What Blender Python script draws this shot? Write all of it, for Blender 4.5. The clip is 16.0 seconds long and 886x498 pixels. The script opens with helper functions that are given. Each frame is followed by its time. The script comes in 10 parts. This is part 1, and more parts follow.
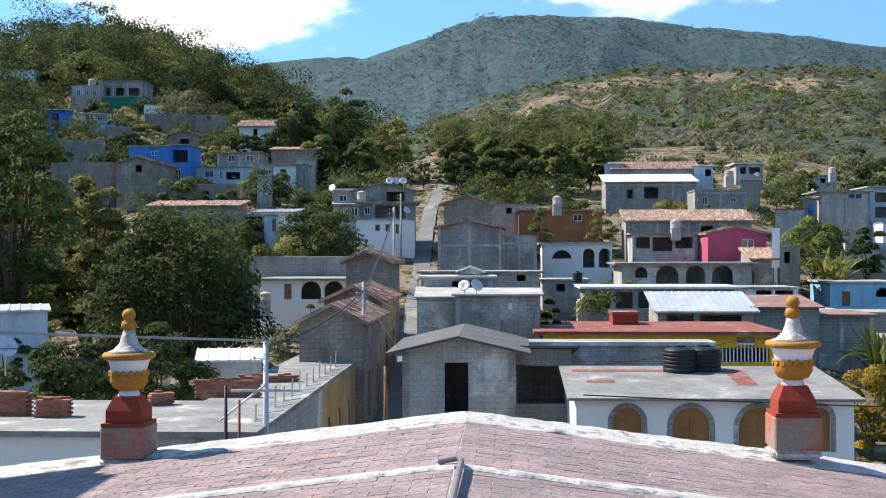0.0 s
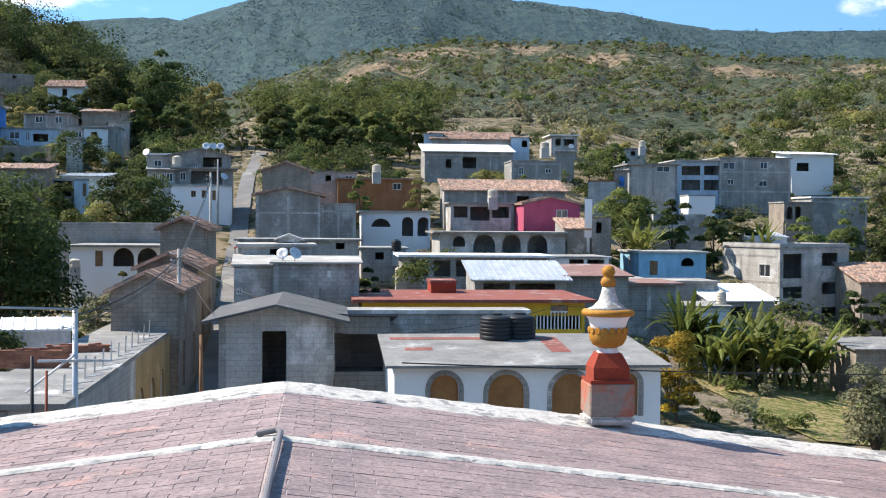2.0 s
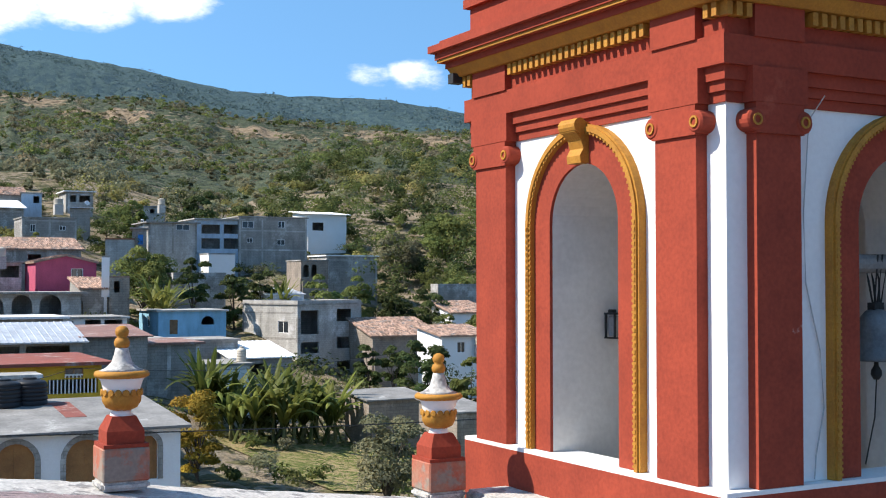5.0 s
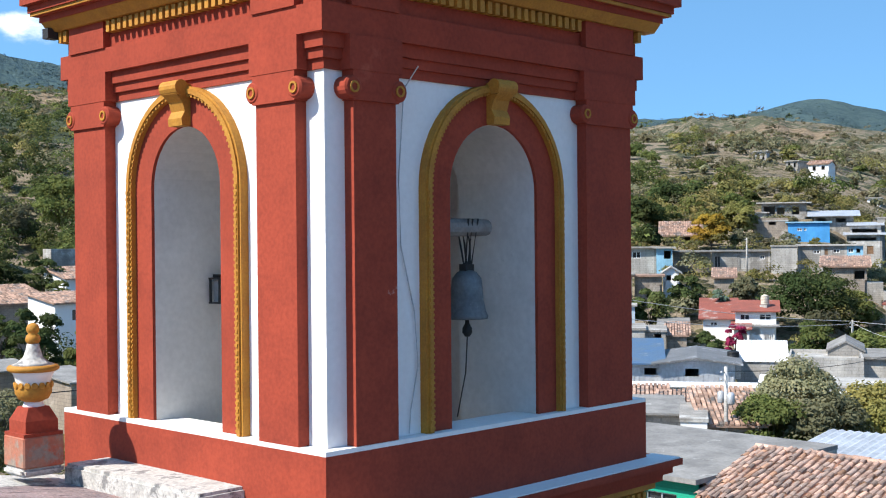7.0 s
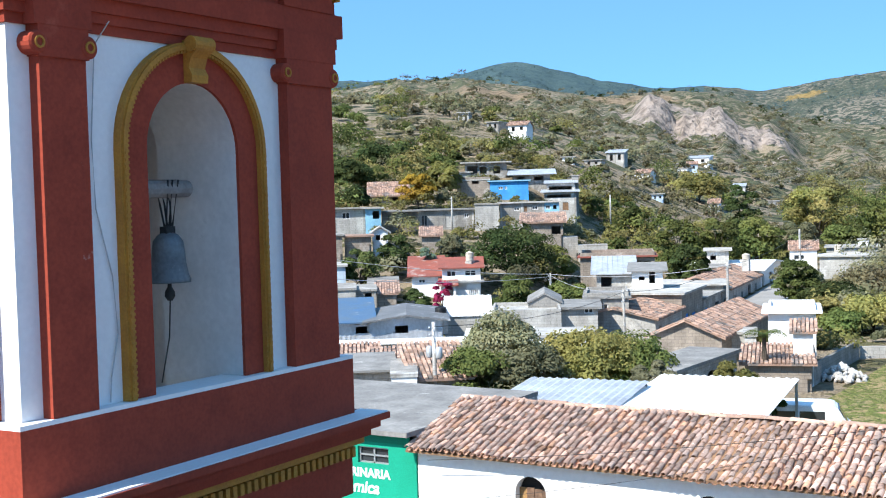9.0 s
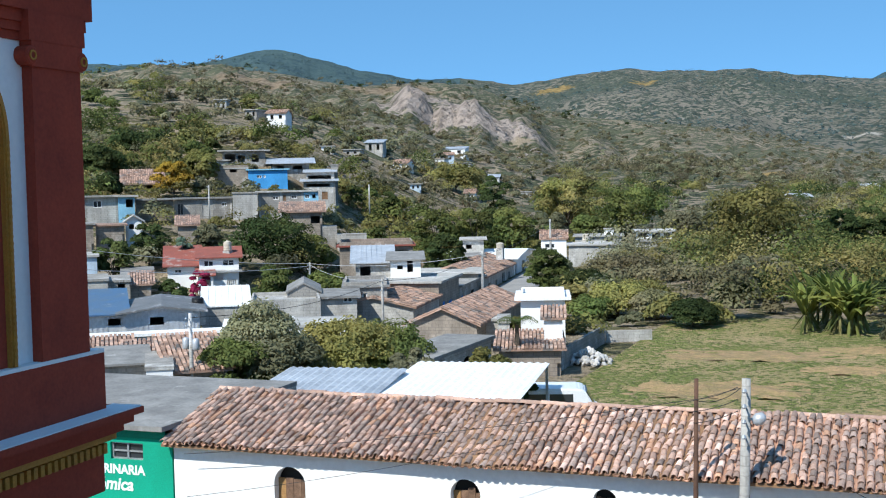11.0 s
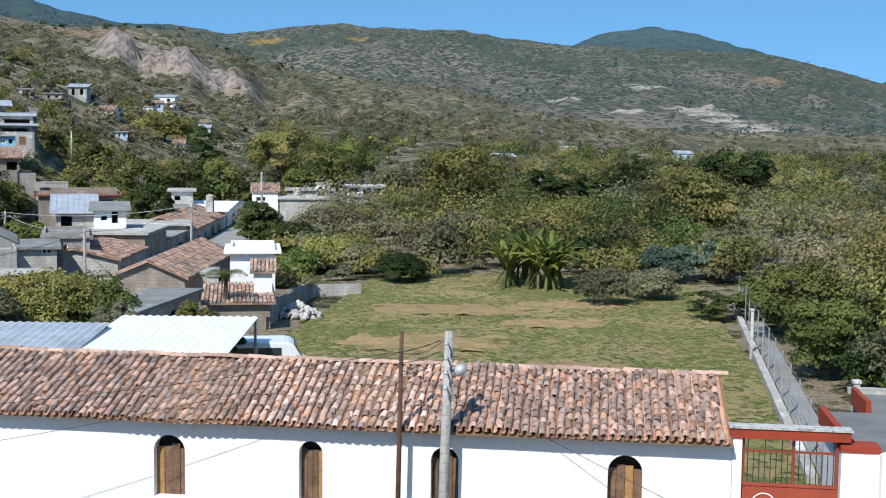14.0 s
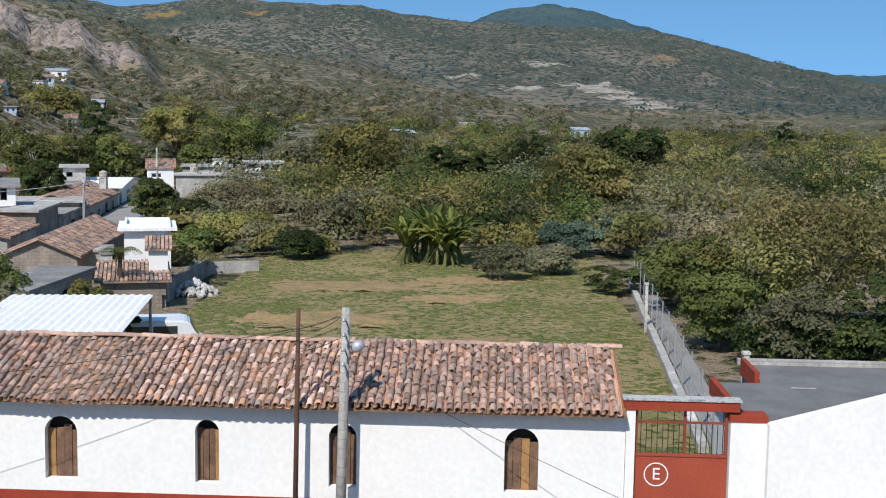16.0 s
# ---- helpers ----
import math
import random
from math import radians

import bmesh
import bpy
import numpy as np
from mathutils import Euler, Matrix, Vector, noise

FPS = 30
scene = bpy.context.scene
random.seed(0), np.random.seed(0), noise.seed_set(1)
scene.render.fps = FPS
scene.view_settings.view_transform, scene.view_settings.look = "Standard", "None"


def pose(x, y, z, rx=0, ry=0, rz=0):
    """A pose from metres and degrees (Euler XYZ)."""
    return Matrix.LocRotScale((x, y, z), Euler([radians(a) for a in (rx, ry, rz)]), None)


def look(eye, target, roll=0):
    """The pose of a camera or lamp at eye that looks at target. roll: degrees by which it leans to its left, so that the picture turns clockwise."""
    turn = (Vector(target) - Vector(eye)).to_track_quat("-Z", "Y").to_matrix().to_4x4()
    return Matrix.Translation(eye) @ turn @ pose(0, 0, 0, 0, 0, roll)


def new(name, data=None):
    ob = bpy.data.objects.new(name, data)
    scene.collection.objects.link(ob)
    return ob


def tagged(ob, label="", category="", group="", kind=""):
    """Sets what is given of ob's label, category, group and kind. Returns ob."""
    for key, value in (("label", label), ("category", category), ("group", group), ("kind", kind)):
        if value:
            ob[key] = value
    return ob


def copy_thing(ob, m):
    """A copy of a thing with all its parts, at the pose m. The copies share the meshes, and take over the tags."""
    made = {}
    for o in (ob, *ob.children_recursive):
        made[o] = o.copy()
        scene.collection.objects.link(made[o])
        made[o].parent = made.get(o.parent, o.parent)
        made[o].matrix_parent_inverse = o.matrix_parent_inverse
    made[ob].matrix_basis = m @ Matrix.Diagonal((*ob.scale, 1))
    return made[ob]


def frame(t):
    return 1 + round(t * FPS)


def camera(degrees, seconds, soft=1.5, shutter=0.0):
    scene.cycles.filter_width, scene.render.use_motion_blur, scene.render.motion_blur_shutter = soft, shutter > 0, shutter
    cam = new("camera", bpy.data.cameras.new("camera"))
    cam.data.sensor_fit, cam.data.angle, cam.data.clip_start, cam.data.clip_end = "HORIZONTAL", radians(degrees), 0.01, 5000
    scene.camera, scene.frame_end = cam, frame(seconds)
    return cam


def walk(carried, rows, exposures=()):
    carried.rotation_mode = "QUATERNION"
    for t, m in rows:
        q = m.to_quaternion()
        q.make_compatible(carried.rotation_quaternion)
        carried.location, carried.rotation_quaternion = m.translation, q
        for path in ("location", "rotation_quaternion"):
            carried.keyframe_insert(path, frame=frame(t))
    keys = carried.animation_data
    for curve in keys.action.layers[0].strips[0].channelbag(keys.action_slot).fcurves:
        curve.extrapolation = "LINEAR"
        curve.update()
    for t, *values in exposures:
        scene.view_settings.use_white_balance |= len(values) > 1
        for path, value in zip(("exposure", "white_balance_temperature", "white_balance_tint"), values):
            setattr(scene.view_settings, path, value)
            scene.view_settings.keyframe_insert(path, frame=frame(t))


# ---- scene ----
cam = camera(40.00, 16.0, 1.1)
# seconds, place, turn: a slow pan over the roofs from one spot on the church roof
PATH = [
    (0.0, 0.022, -0.039, 9.603, 90.24, 0.11, 0.00),
    (0.5, 0.021, -0.018, 9.591, 89.88, -0.14, -0.73),
    (1.0, 0.038, 0.060, 9.580, 89.03, -2.28, -0.86),
    (1.5, 0.037, 0.096, 9.592, 88.49, -1.82, -3.73),
    (2.0, 0.008, 0.096, 9.603, 88.76, -0.42, -8.51),
    (2.5, 0.027, 0.083, 9.606, 89.69, -1.50, -11.03),
    (3.0, 0.029, 0.095, 9.604, 90.72, -0.48, -14.47),
    (3.5, 0.040, 0.111, 9.597, 91.06, -0.59, -19.23),
    (3.7, 0.037, 0.105, 9.599, 91.13, -0.27, -20.53),
    (5.8, 0.101, 0.031, 9.609, 91.92, 0.13, -37.23),
    (6.0, 0.122, 0.014, 9.613, 91.93, 0.29, -38.69),
    (6.5, 0.186, -0.020, 9.629, 91.03, -0.05, -43.49),
    (7.0, 0.214, -0.048, 9.615, 89.76, 0.52, -48.33),
    (7.5, 0.232, -0.071, 9.599, 88.68, 0.71, -52.68),
    (8.0, 0.240, -0.086, 9.599, 88.30, 0.65, -55.62),
    (8.5, 0.243, -0.091, 9.592, 87.99, 1.39, -58.66),
    (9.0, 0.259, -0.098, 9.586, 87.72, 1.64, -61.91),
    (9.5, 0.260, -0.103, 9.586, 87.43, 1.02, -65.45),
    (10.0, 0.245, -0.114, 9.587, 87.31, 1.32, -68.25),
    (12.3, 0.219, -0.171, 9.608, 86.33, 0.21, -78.44),
    (12.5, 0.211, -0.183, 9.605, 86.23, 0.16, -79.12),
    (13.0, 0.191, -0.204, 9.593, 85.74, -0.15, -81.64),
    (13.5, 0.211, -0.204, 9.600, 85.00, -0.41, -84.71),
    (14.0, 0.231, -0.168, 9.596, 84.70, -0.69, -86.61),
    (14.5, 0.241, -0.170, 9.590, 84.37, -0.14, -85.90),
    (15.0, 0.257, -0.228, 9.592, 84.08, -0.13, -87.06),
    (15.5, 0.266, -0.230, 9.583, 83.89, -0.76, -89.47),
    (16.0, 0.260, -0.237, 9.585, 83.65, -0.89, -91.31),
]
# the camera's own exposure and white balance on the way
GAIN = [(0.0, 0.80, 7050, 12), (3.6, 0.86, 7050, 12), (5.9, 0.60, 6800, 11), (7.0, 0.74, 6750, 10), (8.0, 1.05, 6300, 6), (9.0, 0.94, 6450, 8), (10.0, 0.50, 6300, 6),
        (12.4, 0.34, 6300, 6), (14.0, 0.25, 6400, 8), (16.0, 0.02, 6600, 11)]
walk(cam, [(t, pose(x, y, z, rx, ry, rz)) for t, x, y, z, rx, ry, rz in PATH], GAIN)

# ---- light ----
SUN_AZ, SUN_EL = -67.0, 47.0          # degrees clockwise from +y, and above the horizon


def direction(az, el):
    a, e = radians(az), radians(el)
    return Vector((math.sin(a) * math.cos(e), math.cos(a) * math.cos(e), math.sin(e)))


sun = new("sun", bpy.data.lights.new("sun", "SUN"))
sun.data.energy, sun.data.angle, sun.data.color = 4.7, radians(0.5), (1.0, 0.965, 0.90)
sun.matrix_world = look(direction(SUN_AZ, SUN_EL) * 50, (0, 0, 0))


def build_world():
    w = bpy.data.worlds.new("sky")
    scene.world = w
    w.use_nodes = True
    nt = w.node_tree
    nt.nodes.clear()
    N, K = nt.nodes.new, nt.links.new
    out, bg = N("ShaderNodeOutputWorld"), N("ShaderNodeBackground")
    sky = N("ShaderNodeTexSky")
    sky.sky_type, sky.sun_disc = "NISHITA", False
    sky.sun_elevation, sky.sun_rotation = radians(SUN_EL), radians(SUN_AZ)
    # the high valley: the blue of the upper sky reaches far down
    vm, va = N("ShaderNodeVectorMath"), N("ShaderNodeVectorMath")
    vm.operation, va.operation = "MULTIPLY_ADD", "NORMALIZE"
    vm.inputs[1].default_value, vm.inputs[2].default_value = (1, 1, 1.5), (0, 0, 0.32)
    tc = N("ShaderNodeTexCoord")
    K(tc.outputs["Generated"], vm.inputs[0])
    K(vm.outputs[0], va.inputs[0])
    K(va.outputs[0], sky.inputs[0])
    sky.air_density, sky.dust_density, sky.ozone_density, sky.altitude = 1.0, 0.1, 1.2, 1500
    # cumulus: noise on the view direction, flattened, thicker in some banks
    mp = N("ShaderNodeMapping")
    mp.inputs["Scale"].default_value = (1.0, 1.0, 2.2)
    K(tc.outputs["Generated"], mp.inputs[0])
    n1 = N("ShaderNodeTexNoise")
    n1.inputs["Scale"].default_value, n1.inputs["Detail"].default_value, n1.inputs["Roughness"].default_value = 15.0, 10.0, 0.6
    K(mp.outputs[0], n1.inputs[0])
    total = None
    for az, el, wide, amount in CLOUDS:
        d = direction(az, el)
        dist = N("ShaderNodeVectorMath")
        dist.operation = "DISTANCE"
        sc = N("ShaderNodeVectorMath")
        sc.operation = "MULTIPLY"
        sc.inputs[1].default_value = (1, 1, 2.2)
        K(tc.outputs["Generated"], sc.inputs[0])
        K(sc.outputs[0], dist.inputs[0])
        dist.inputs[1].default_value = (d.x, d.y, d.z * 2.2)
        mr = N("ShaderNodeMapRange")
        mr.interpolation_type = "SMOOTHERSTEP"
        for k, v in enumerate((wide, 0.0, 0.0, amount)):
            mr.inputs[k + 1].default_value = v
        K(dist.outputs["Value"], mr.inputs[0])
        if total is None:
            total = mr.outputs[0]
        else:
            ad = N("ShaderNodeMath")
            ad.operation = "MAXIMUM"
            K(total, ad.inputs[0])
            K(mr.outputs[0], ad.inputs[1])
            total = ad.outputs[0]
    add = N("ShaderNodeMath")
    add.operation = "ADD"
    K(n1.outputs[0], add.inputs[0])
    K(total, add.inputs[1])
    edge = N("ShaderNodeMapRange")
    edge.interpolation_type = "SMOOTHSTEP"
    edge.inputs[1].default_value, edge.inputs[2].default_value = 0.72, 1.10
    K(add.outputs[0], edge.inputs[0])
    deep = N("ShaderNodeMix")                 # the clear, dry mountain blue
    deep.data_type, deep.blend_type = "RGBA", "MULTIPLY"
    deep.inputs[0].default_value = 1.0
    K(sky.outputs[0], deep.inputs[6])
    deep.inputs[7].default_value = (0.92, 1.36, 1.42, 1)
    mix = N("ShaderNodeMix")
    mix.data_type = "RGBA"
    K(edge.outputs[0], mix.inputs[0])
    K(deep.outputs[2], mix.inputs[6])
    mix.inputs[7].default_value = (7.5, 7.6, 7.8, 1)
    K(mix.outputs[2], bg.inputs[0])
    bg.inputs[1].default_value = 0.15
    K(bg.outputs[0], out.inputs[0])


# cloud banks: azimuth, elevation, width, density
CLOUDS = [(-10.5, 11.3, 0.17, 0.64), (-16, 12.8, 0.15, 0.55), (-5.3, 9.5, 0.03, 0.4), (5, 12.7, 0.10, 0.56), (9.5, 12.5, 0.13, 0.62), (14, 12.6, 0.10, 0.56), (18, 12.7, 0.07, 0.5),
          (27.4, 9.6, 0.05, 0.42), (29.3, 9.7, 0.055, 0.44), (-40, 16, 0.3, 0.4), (20, 30, 0.3, 0.3), (150, 25, 0.5, 0.3), (-120, 20, 0.5, 0.35)]
build_world()

# ---- materials ----
def nodes_of(name):
    m = bpy.data.materials.new(name)
    m.use_nodes = True
    nt = m.node_tree
    return m, nt, nt.nodes["Principled BSDF"]


def paint(name, base, dark=None, rough=0.85, grain=30.0, patch=1.2, bump=0.25, metal=0.0, var=0.0, spread=0.5, third=None, third_scale=0.4, third_at=0.6, island=0.0, gv=1.0, streak=0.0, course=0.0):
    """A surface with patches of two colours, fine grain, relief, and an optional third colour in larger stains."""
    m, nt, b = nodes_of(name)
    N, K = nt.nodes.new, nt.links.new
    dark = dark or tuple(c * 0.72 for c in base)
    tc = N("ShaderNodeTexCoord")
    geo = N("ShaderNodeNewGeometry")
    n1, n2 = N("ShaderNodeTexNoise"), N("ShaderNodeTexNoise")
    n1.inputs["Scale"].default_value, n1.inputs["Detail"].default_value, n1.inputs["Roughness"].default_value = patch, 6, 0.62
    n2.inputs["Scale"].default_value, n2.inputs["Detail"].default_value = grain, 5
    K(geo.outputs["Position"], n1.inputs[0])
    K(geo.outputs["Position"], n2.inputs[0])
    mr = N("ShaderNodeMapRange")
    mr.inputs[1].default_value, mr.inputs[2].default_value = 0.5 - spread * 0.35, 0.5 + spread * 0.35
    K(n1.outputs[0], mr.inputs[0])
    mix = N("ShaderNodeMix")
    mix.data_type = "RGBA"
    mix.inputs[6].default_value, mix.inputs[7].default_value = (*dark, 1), (*base, 1)
    K(mr.outputs[0], mix.inputs[0])
    col = mix.outputs[2]
    if third:
        n3 = N("ShaderNodeTexNoise")
        n3.inputs["Scale"].default_value, n3.inputs["Detail"].default_value, n3.inputs["Roughness"].default_value = third_scale, 8, 0.7
        K(geo.outputs["Position"], n3.inputs[0])
        m3 = N("ShaderNodeMapRange")
        m3.inputs[1].default_value, m3.inputs[2].default_value = third_at, third_at + 0.08
        K(n3.outputs[0], m3.inputs[0])
        x3 = N("ShaderNodeMix")
        x3.data_type = "RGBA"
        K(m3.outputs[0], x3.inputs[0])
        K(col, x3.inputs[6])
        x3.inputs[7].default_value = (*third, 1)
        col = x3.outputs[2]
    g = N("ShaderNodeMapRange")
    g.inputs[1].default_value, g.inputs[2].default_value, g.inputs[3].default_value, g.inputs[4].default_value = 0.3, 0.7, 1 - 0.14 * gv, 1 + 0.1 * gv
    K(n2.outputs[0], g.inputs[0])
    hsv = N("ShaderNodeHueSaturation")
    K(col, hsv.inputs["Color"])
    val = g.outputs[0]
    if var:
        oi = N("ShaderNodeObjectInfo")
        vr = N("ShaderNodeMapRange")
        vr.inputs[3].default_value, vr.inputs[4].default_value = 1 - var, 1 + var
        K(oi.outputs["Random"], vr.inputs[0])
        mu = N("ShaderNodeMath")
        mu.operation = "MULTIPLY"
        K(val, mu.inputs[0])
        K(vr.outputs[0], mu.inputs[1])
        val = mu.outputs[0]
    if island:
        vr = N("ShaderNodeMapRange")
        vr.inputs[3].default_value, vr.inputs[4].default_value = 1 - island, 1 + island
        K(geo.outputs["Random Per Island"], vr.inputs[0])
        mu = N("ShaderNodeMath")
        mu.operation = "MULTIPLY"
        K(val, mu.inputs[0])
        K(vr.outputs[0], mu.inputs[1])
        val = mu.outputs[0]
    if course:
        # courses of rendered block, faint in tone and joint
        sx, cb, av, bk, cr, cm = N("ShaderNodeSeparateXYZ"), N("ShaderNodeCombineXYZ"), N("ShaderNodeMath"), N("ShaderNodeTexBrick"), N("ShaderNodeMapRange"), N("ShaderNodeMath")
        K(geo.outputs["Position"], sx.inputs[0])
        K(sx.outputs[0], av.inputs[0])
        K(sx.outputs[1], av.inputs[1])
        K(av.outputs[0], cb.inputs[0])
        K(sx.outputs[2], cb.inputs[1])
        K(cb.outputs[0], bk.inputs["Vector"])
        for nm, v in (("Scale", 1.0), ("Mortar Size", 0.016), ("Mortar Smooth", 0.3), ("Brick Width", 0.42), ("Row Height", 0.21)):
            bk.inputs[nm].default_value = v
        bk.inputs["Color1"].default_value, bk.inputs["Color2"].default_value, bk.inputs["Mortar"].default_value = (0.62, 0.62, 0.62, 1), (0.42, 0.42, 0.42, 1), (0.1, 0.1, 0.1, 1)
        for k, v in enumerate((0.0, 1.0, 1 - course, 1 + course * 0.8)):
            cr.inputs[k + 1].default_value = v
        K(bk.outputs["Color"], cr.inputs[0])
        cm.operation = "MULTIPLY"
        K(val, cm.inputs[0])
        K(cr.outputs[0], cm.inputs[1])
        val = cm.outputs[0]
    if streak:
        # rain streaks and dust run down the walls
        mp, ns, sr, mu = N("ShaderNodeMapping"), N("ShaderNodeTexNoise"), N("ShaderNodeMapRange"), N("ShaderNodeMath")
        mp.inputs["Scale"].default_value = (0.9, 0.9, 0.22)
        ns.inputs["Scale"].default_value, ns.inputs["Detail"].default_value, ns.inputs["Roughness"].default_value = 1.0, 7, 0.72
        K(geo.outputs["Position"], mp.inputs[0])
        K(mp.outputs[0], ns.inputs[0])
        for k, v in enumerate((0.42, 0.66, 1.06, 1 - streak)):
            sr.inputs[k + 1].default_value = v
        K(ns.outputs[0], sr.inputs[0])
        mu.operation = "MULTIPLY"
        K(val, mu.inputs[0])
        K(sr.outputs[0], mu.inputs[1])
        val = mu.outputs[0]
    K(val, hsv.inputs["Value"])
    K(hsv.outputs[0], b.inputs["Base Color"])
    b.inputs["Roughness"].default_value, b.inputs["Metallic"].default_value = rough, metal
    b.inputs["Specular IOR Level"].default_value = 0.3
    if bump:
        bp = N("ShaderNodeBump")
        bp.inputs["Strength"].default_value, bp.inputs["Distance"].default_value = bump, 0.02
        K(n2.outputs[0], bp.inputs["Height"])
        K(bp.outputs[0], b.inputs["Normal"])
    return m


def glass(name, tint):
    m, nt, b = nodes_of(name)
    b.inputs["Base Color"].default_value = (*tint, 1)
    b.inputs["Roughness"].default_value = 0.08
    b.inputs["Specular IOR Level"].default_value = 0.6
    return m


def leafy(name, a, c, rough=0.75):
    """Foliage: colour changes leaf by leaf and clump by clump; some light passes through."""
    m, nt, b = nodes_of(name)
    N, K = nt.nodes.new, nt.links.new
    geo, oi = N("ShaderNodeNewGeometry"), N("ShaderNodeObjectInfo")
    n1 = N("ShaderNodeTexNoise")
    n1.inputs["Scale"].default_value, n1.inputs["Detail"].default_value = 0.45, 4
    K(geo.outputs["Position"], n1.inputs[0])
    ad = N("ShaderNodeMath")
    ad.operation = "MULTIPLY_ADD"
    ad.inputs[1].default_value = 0.45
    K(geo.outputs["Random Per Island"], ad.inputs[0])
    mr = N("ShaderNodeMapRange")
    mr.inputs[1].default_value, mr.inputs[2].default_value, mr.inputs[3].default_value, mr.inputs[4].default_value = 0.3, 0.7, -0.1, 0.6
    K(n1.outputs[0], mr.inputs[0])
    K(mr.outputs[0], ad.inputs[2])
    mix = N("ShaderNodeMix")
    mix.data_type = "RGBA"
    mix.inputs[6].default_value, mix.inputs[7].default_value = (*a, 1), (*c, 1)
    K(ad.outputs[0], mix.inputs[0])
    hsv = N("ShaderNodeHueSaturation")
    vr = N("ShaderNodeMapRange")
    vr.inputs[3].default_value, vr.inputs[4].default_value = 0.8, 1.2
    K(oi.outputs["Random"], vr.inputs[0])
    # from tree to tree: paler, darker, greener or browner
    n2 = N("ShaderNodeTexNoise")
    n2.inputs["Scale"].default_value, n2.inputs["Detail"].default_value = 0.16, 2
    K(geo.outputs["Position"], n2.inputs[0])
    tone, hue = N("ShaderNodeMapRange"), N("ShaderNodeMapRange")
    for q, lo, hi in ((tone, 0.55, 1.6), (hue, 0.53, 0.47)):
        q.inputs[1].default_value, q.inputs[2].default_value, q.inputs[3].default_value, q.inputs[4].default_value = 0.33, 0.67, lo, hi
    K(n2.outputs[0], tone.inputs[0])
    K(n2.outputs["Color"], hue.inputs[0])
    K(hue.outputs[0], hsv.inputs["Hue"])
    mt = N("ShaderNodeMath")
    mt.operation = "MULTIPLY"
    K(vr.outputs[0], mt.inputs[0])
    K(tone.outputs[0], mt.inputs[1])
    K(mt.outputs[0], hsv.inputs["Value"])
    K(mix.outputs[2], hsv.inputs["Color"])
    K(hsv.outputs[0], b.inputs["Base Color"])
    b.inputs["Roughness"].default_value = rough
    b.inputs["Specular IOR Level"].default_value = 0.12
    tr = N("ShaderNodeBsdfTranslucent")
    K(hsv.outputs[0], tr.inputs[0])
    ms = N("ShaderNodeMixShader")
    ms.inputs[0].default_value = 0.4
    K(b.outputs[0], ms.inputs[1])
    K(tr.outputs[0], ms.inputs[2])
    K(ms.outputs[0], nt.nodes["Material Output"].inputs[0])
    return m


WHITE = paint("white_plaster", (0.80, 0.79, 0.78), (0.76, 0.75, 0.735), patch=0.8, grain=18, bump=0.08, gv=0.25)
LIME = paint("limewash_stained", (0.64, 0.615, 0.575), (0.36, 0.35, 0.33), patch=3.5, grain=30, bump=0.5, third=(0.22, 0.215, 0.21), third_scale=3.5, third_at=0.52, spread=0.35, gv=1.6)
RED = paint("red_ochre_paint", (0.335, 0.052, 0.026), (0.25, 0.039, 0.02), patch=1.4, grain=25, bump=0.05, rough=0.9, third=(0.39, 0.085, 0.05), third_scale=0.9, third_at=0.64)
REDW = paint("red_ochre_worn", (0.335, 0.054, 0.027), (0.25, 0.04, 0.021), patch=2.0, grain=25, bump=0.08, rough=0.9, third=(0.62, 0.45, 0.4), third_scale=2.2, third_at=0.71)
GOLD = paint("ochre_yellow_paint", (0.47, 0.22, 0.03), (0.36, 0.155, 0.025), patch=4, grain=40, rough=0.7)
# belfry arch insides and back walls, greyer than the white fronts
NICHE = paint("grey_niche_plaster", (0.66, 0.645, 0.615), (0.55, 0.535, 0.51), patch=0.9, grain=16, bump=0.1, gv=0.5, third=(0.42, 0.41, 0.39), third_scale=1.3, third_at=0.66)
CONC = paint("grey_concrete", (0.361, 0.339, 0.308), (0.255, 0.239, 0.220), patch=0.6, grain=12, third=(0.50, 0.485, 0.46), third_scale=0.35, third_at=0.54, streak=0.31, course=0.34)
CONC2 = paint("pale_concrete", (0.484, 0.462, 0.427), (0.361, 0.343, 0.317), patch=0.6, grain=10, third=(0.64, 0.62, 0.6), third_scale=0.3, third_at=0.55, streak=0.26, course=0.28)
DARKC = paint("weathered_dark_concrete", (0.28, 0.27, 0.255), (0.17, 0.163, 0.155), patch=0.9, grain=9, third=(0.4, 0.39, 0.37), third_scale=0.7, third_at=0.6, streak=0.19)
BRICKM = paint("fired_brick", (0.36, 0.15, 0.09), (0.25, 0.10, 0.065), patch=3, grain=30, var=0.25, island=0.2)
TILE = paint("clay_tile", (0.43, 0.28, 0.215), (0.31, 0.2, 0.155), patch=6, grain=26, var=0.38, island=0.38, third=(0.19, 0.16, 0.145), third_scale=4, third_at=0.6)
TILED = paint("old_clay_tile", (0.46, 0.30, 0.225), (0.30, 0.185, 0.135), patch=1.6, grain=14, island=0.5, third=(0.19, 0.165, 0.15), third_scale=1.1, third_at=0.52)
ZINC = paint("zinc_sheet", (0.62, 0.63, 0.65), (0.5, 0.51, 0.53), rough=0.45, metal=0.4, patch=0.8, grain=6, bump=0.05, streak=0.19)
WSHEET = paint("white_roof_sheet", (0.82, 0.815, 0.81), (0.74, 0.735, 0.73), rough=0.7, patch=0.5, grain=6, bump=0.05)
WOOD = paint("old_wood", (0.30, 0.17, 0.09), (0.17, 0.10, 0.06), patch=3, grain=30)
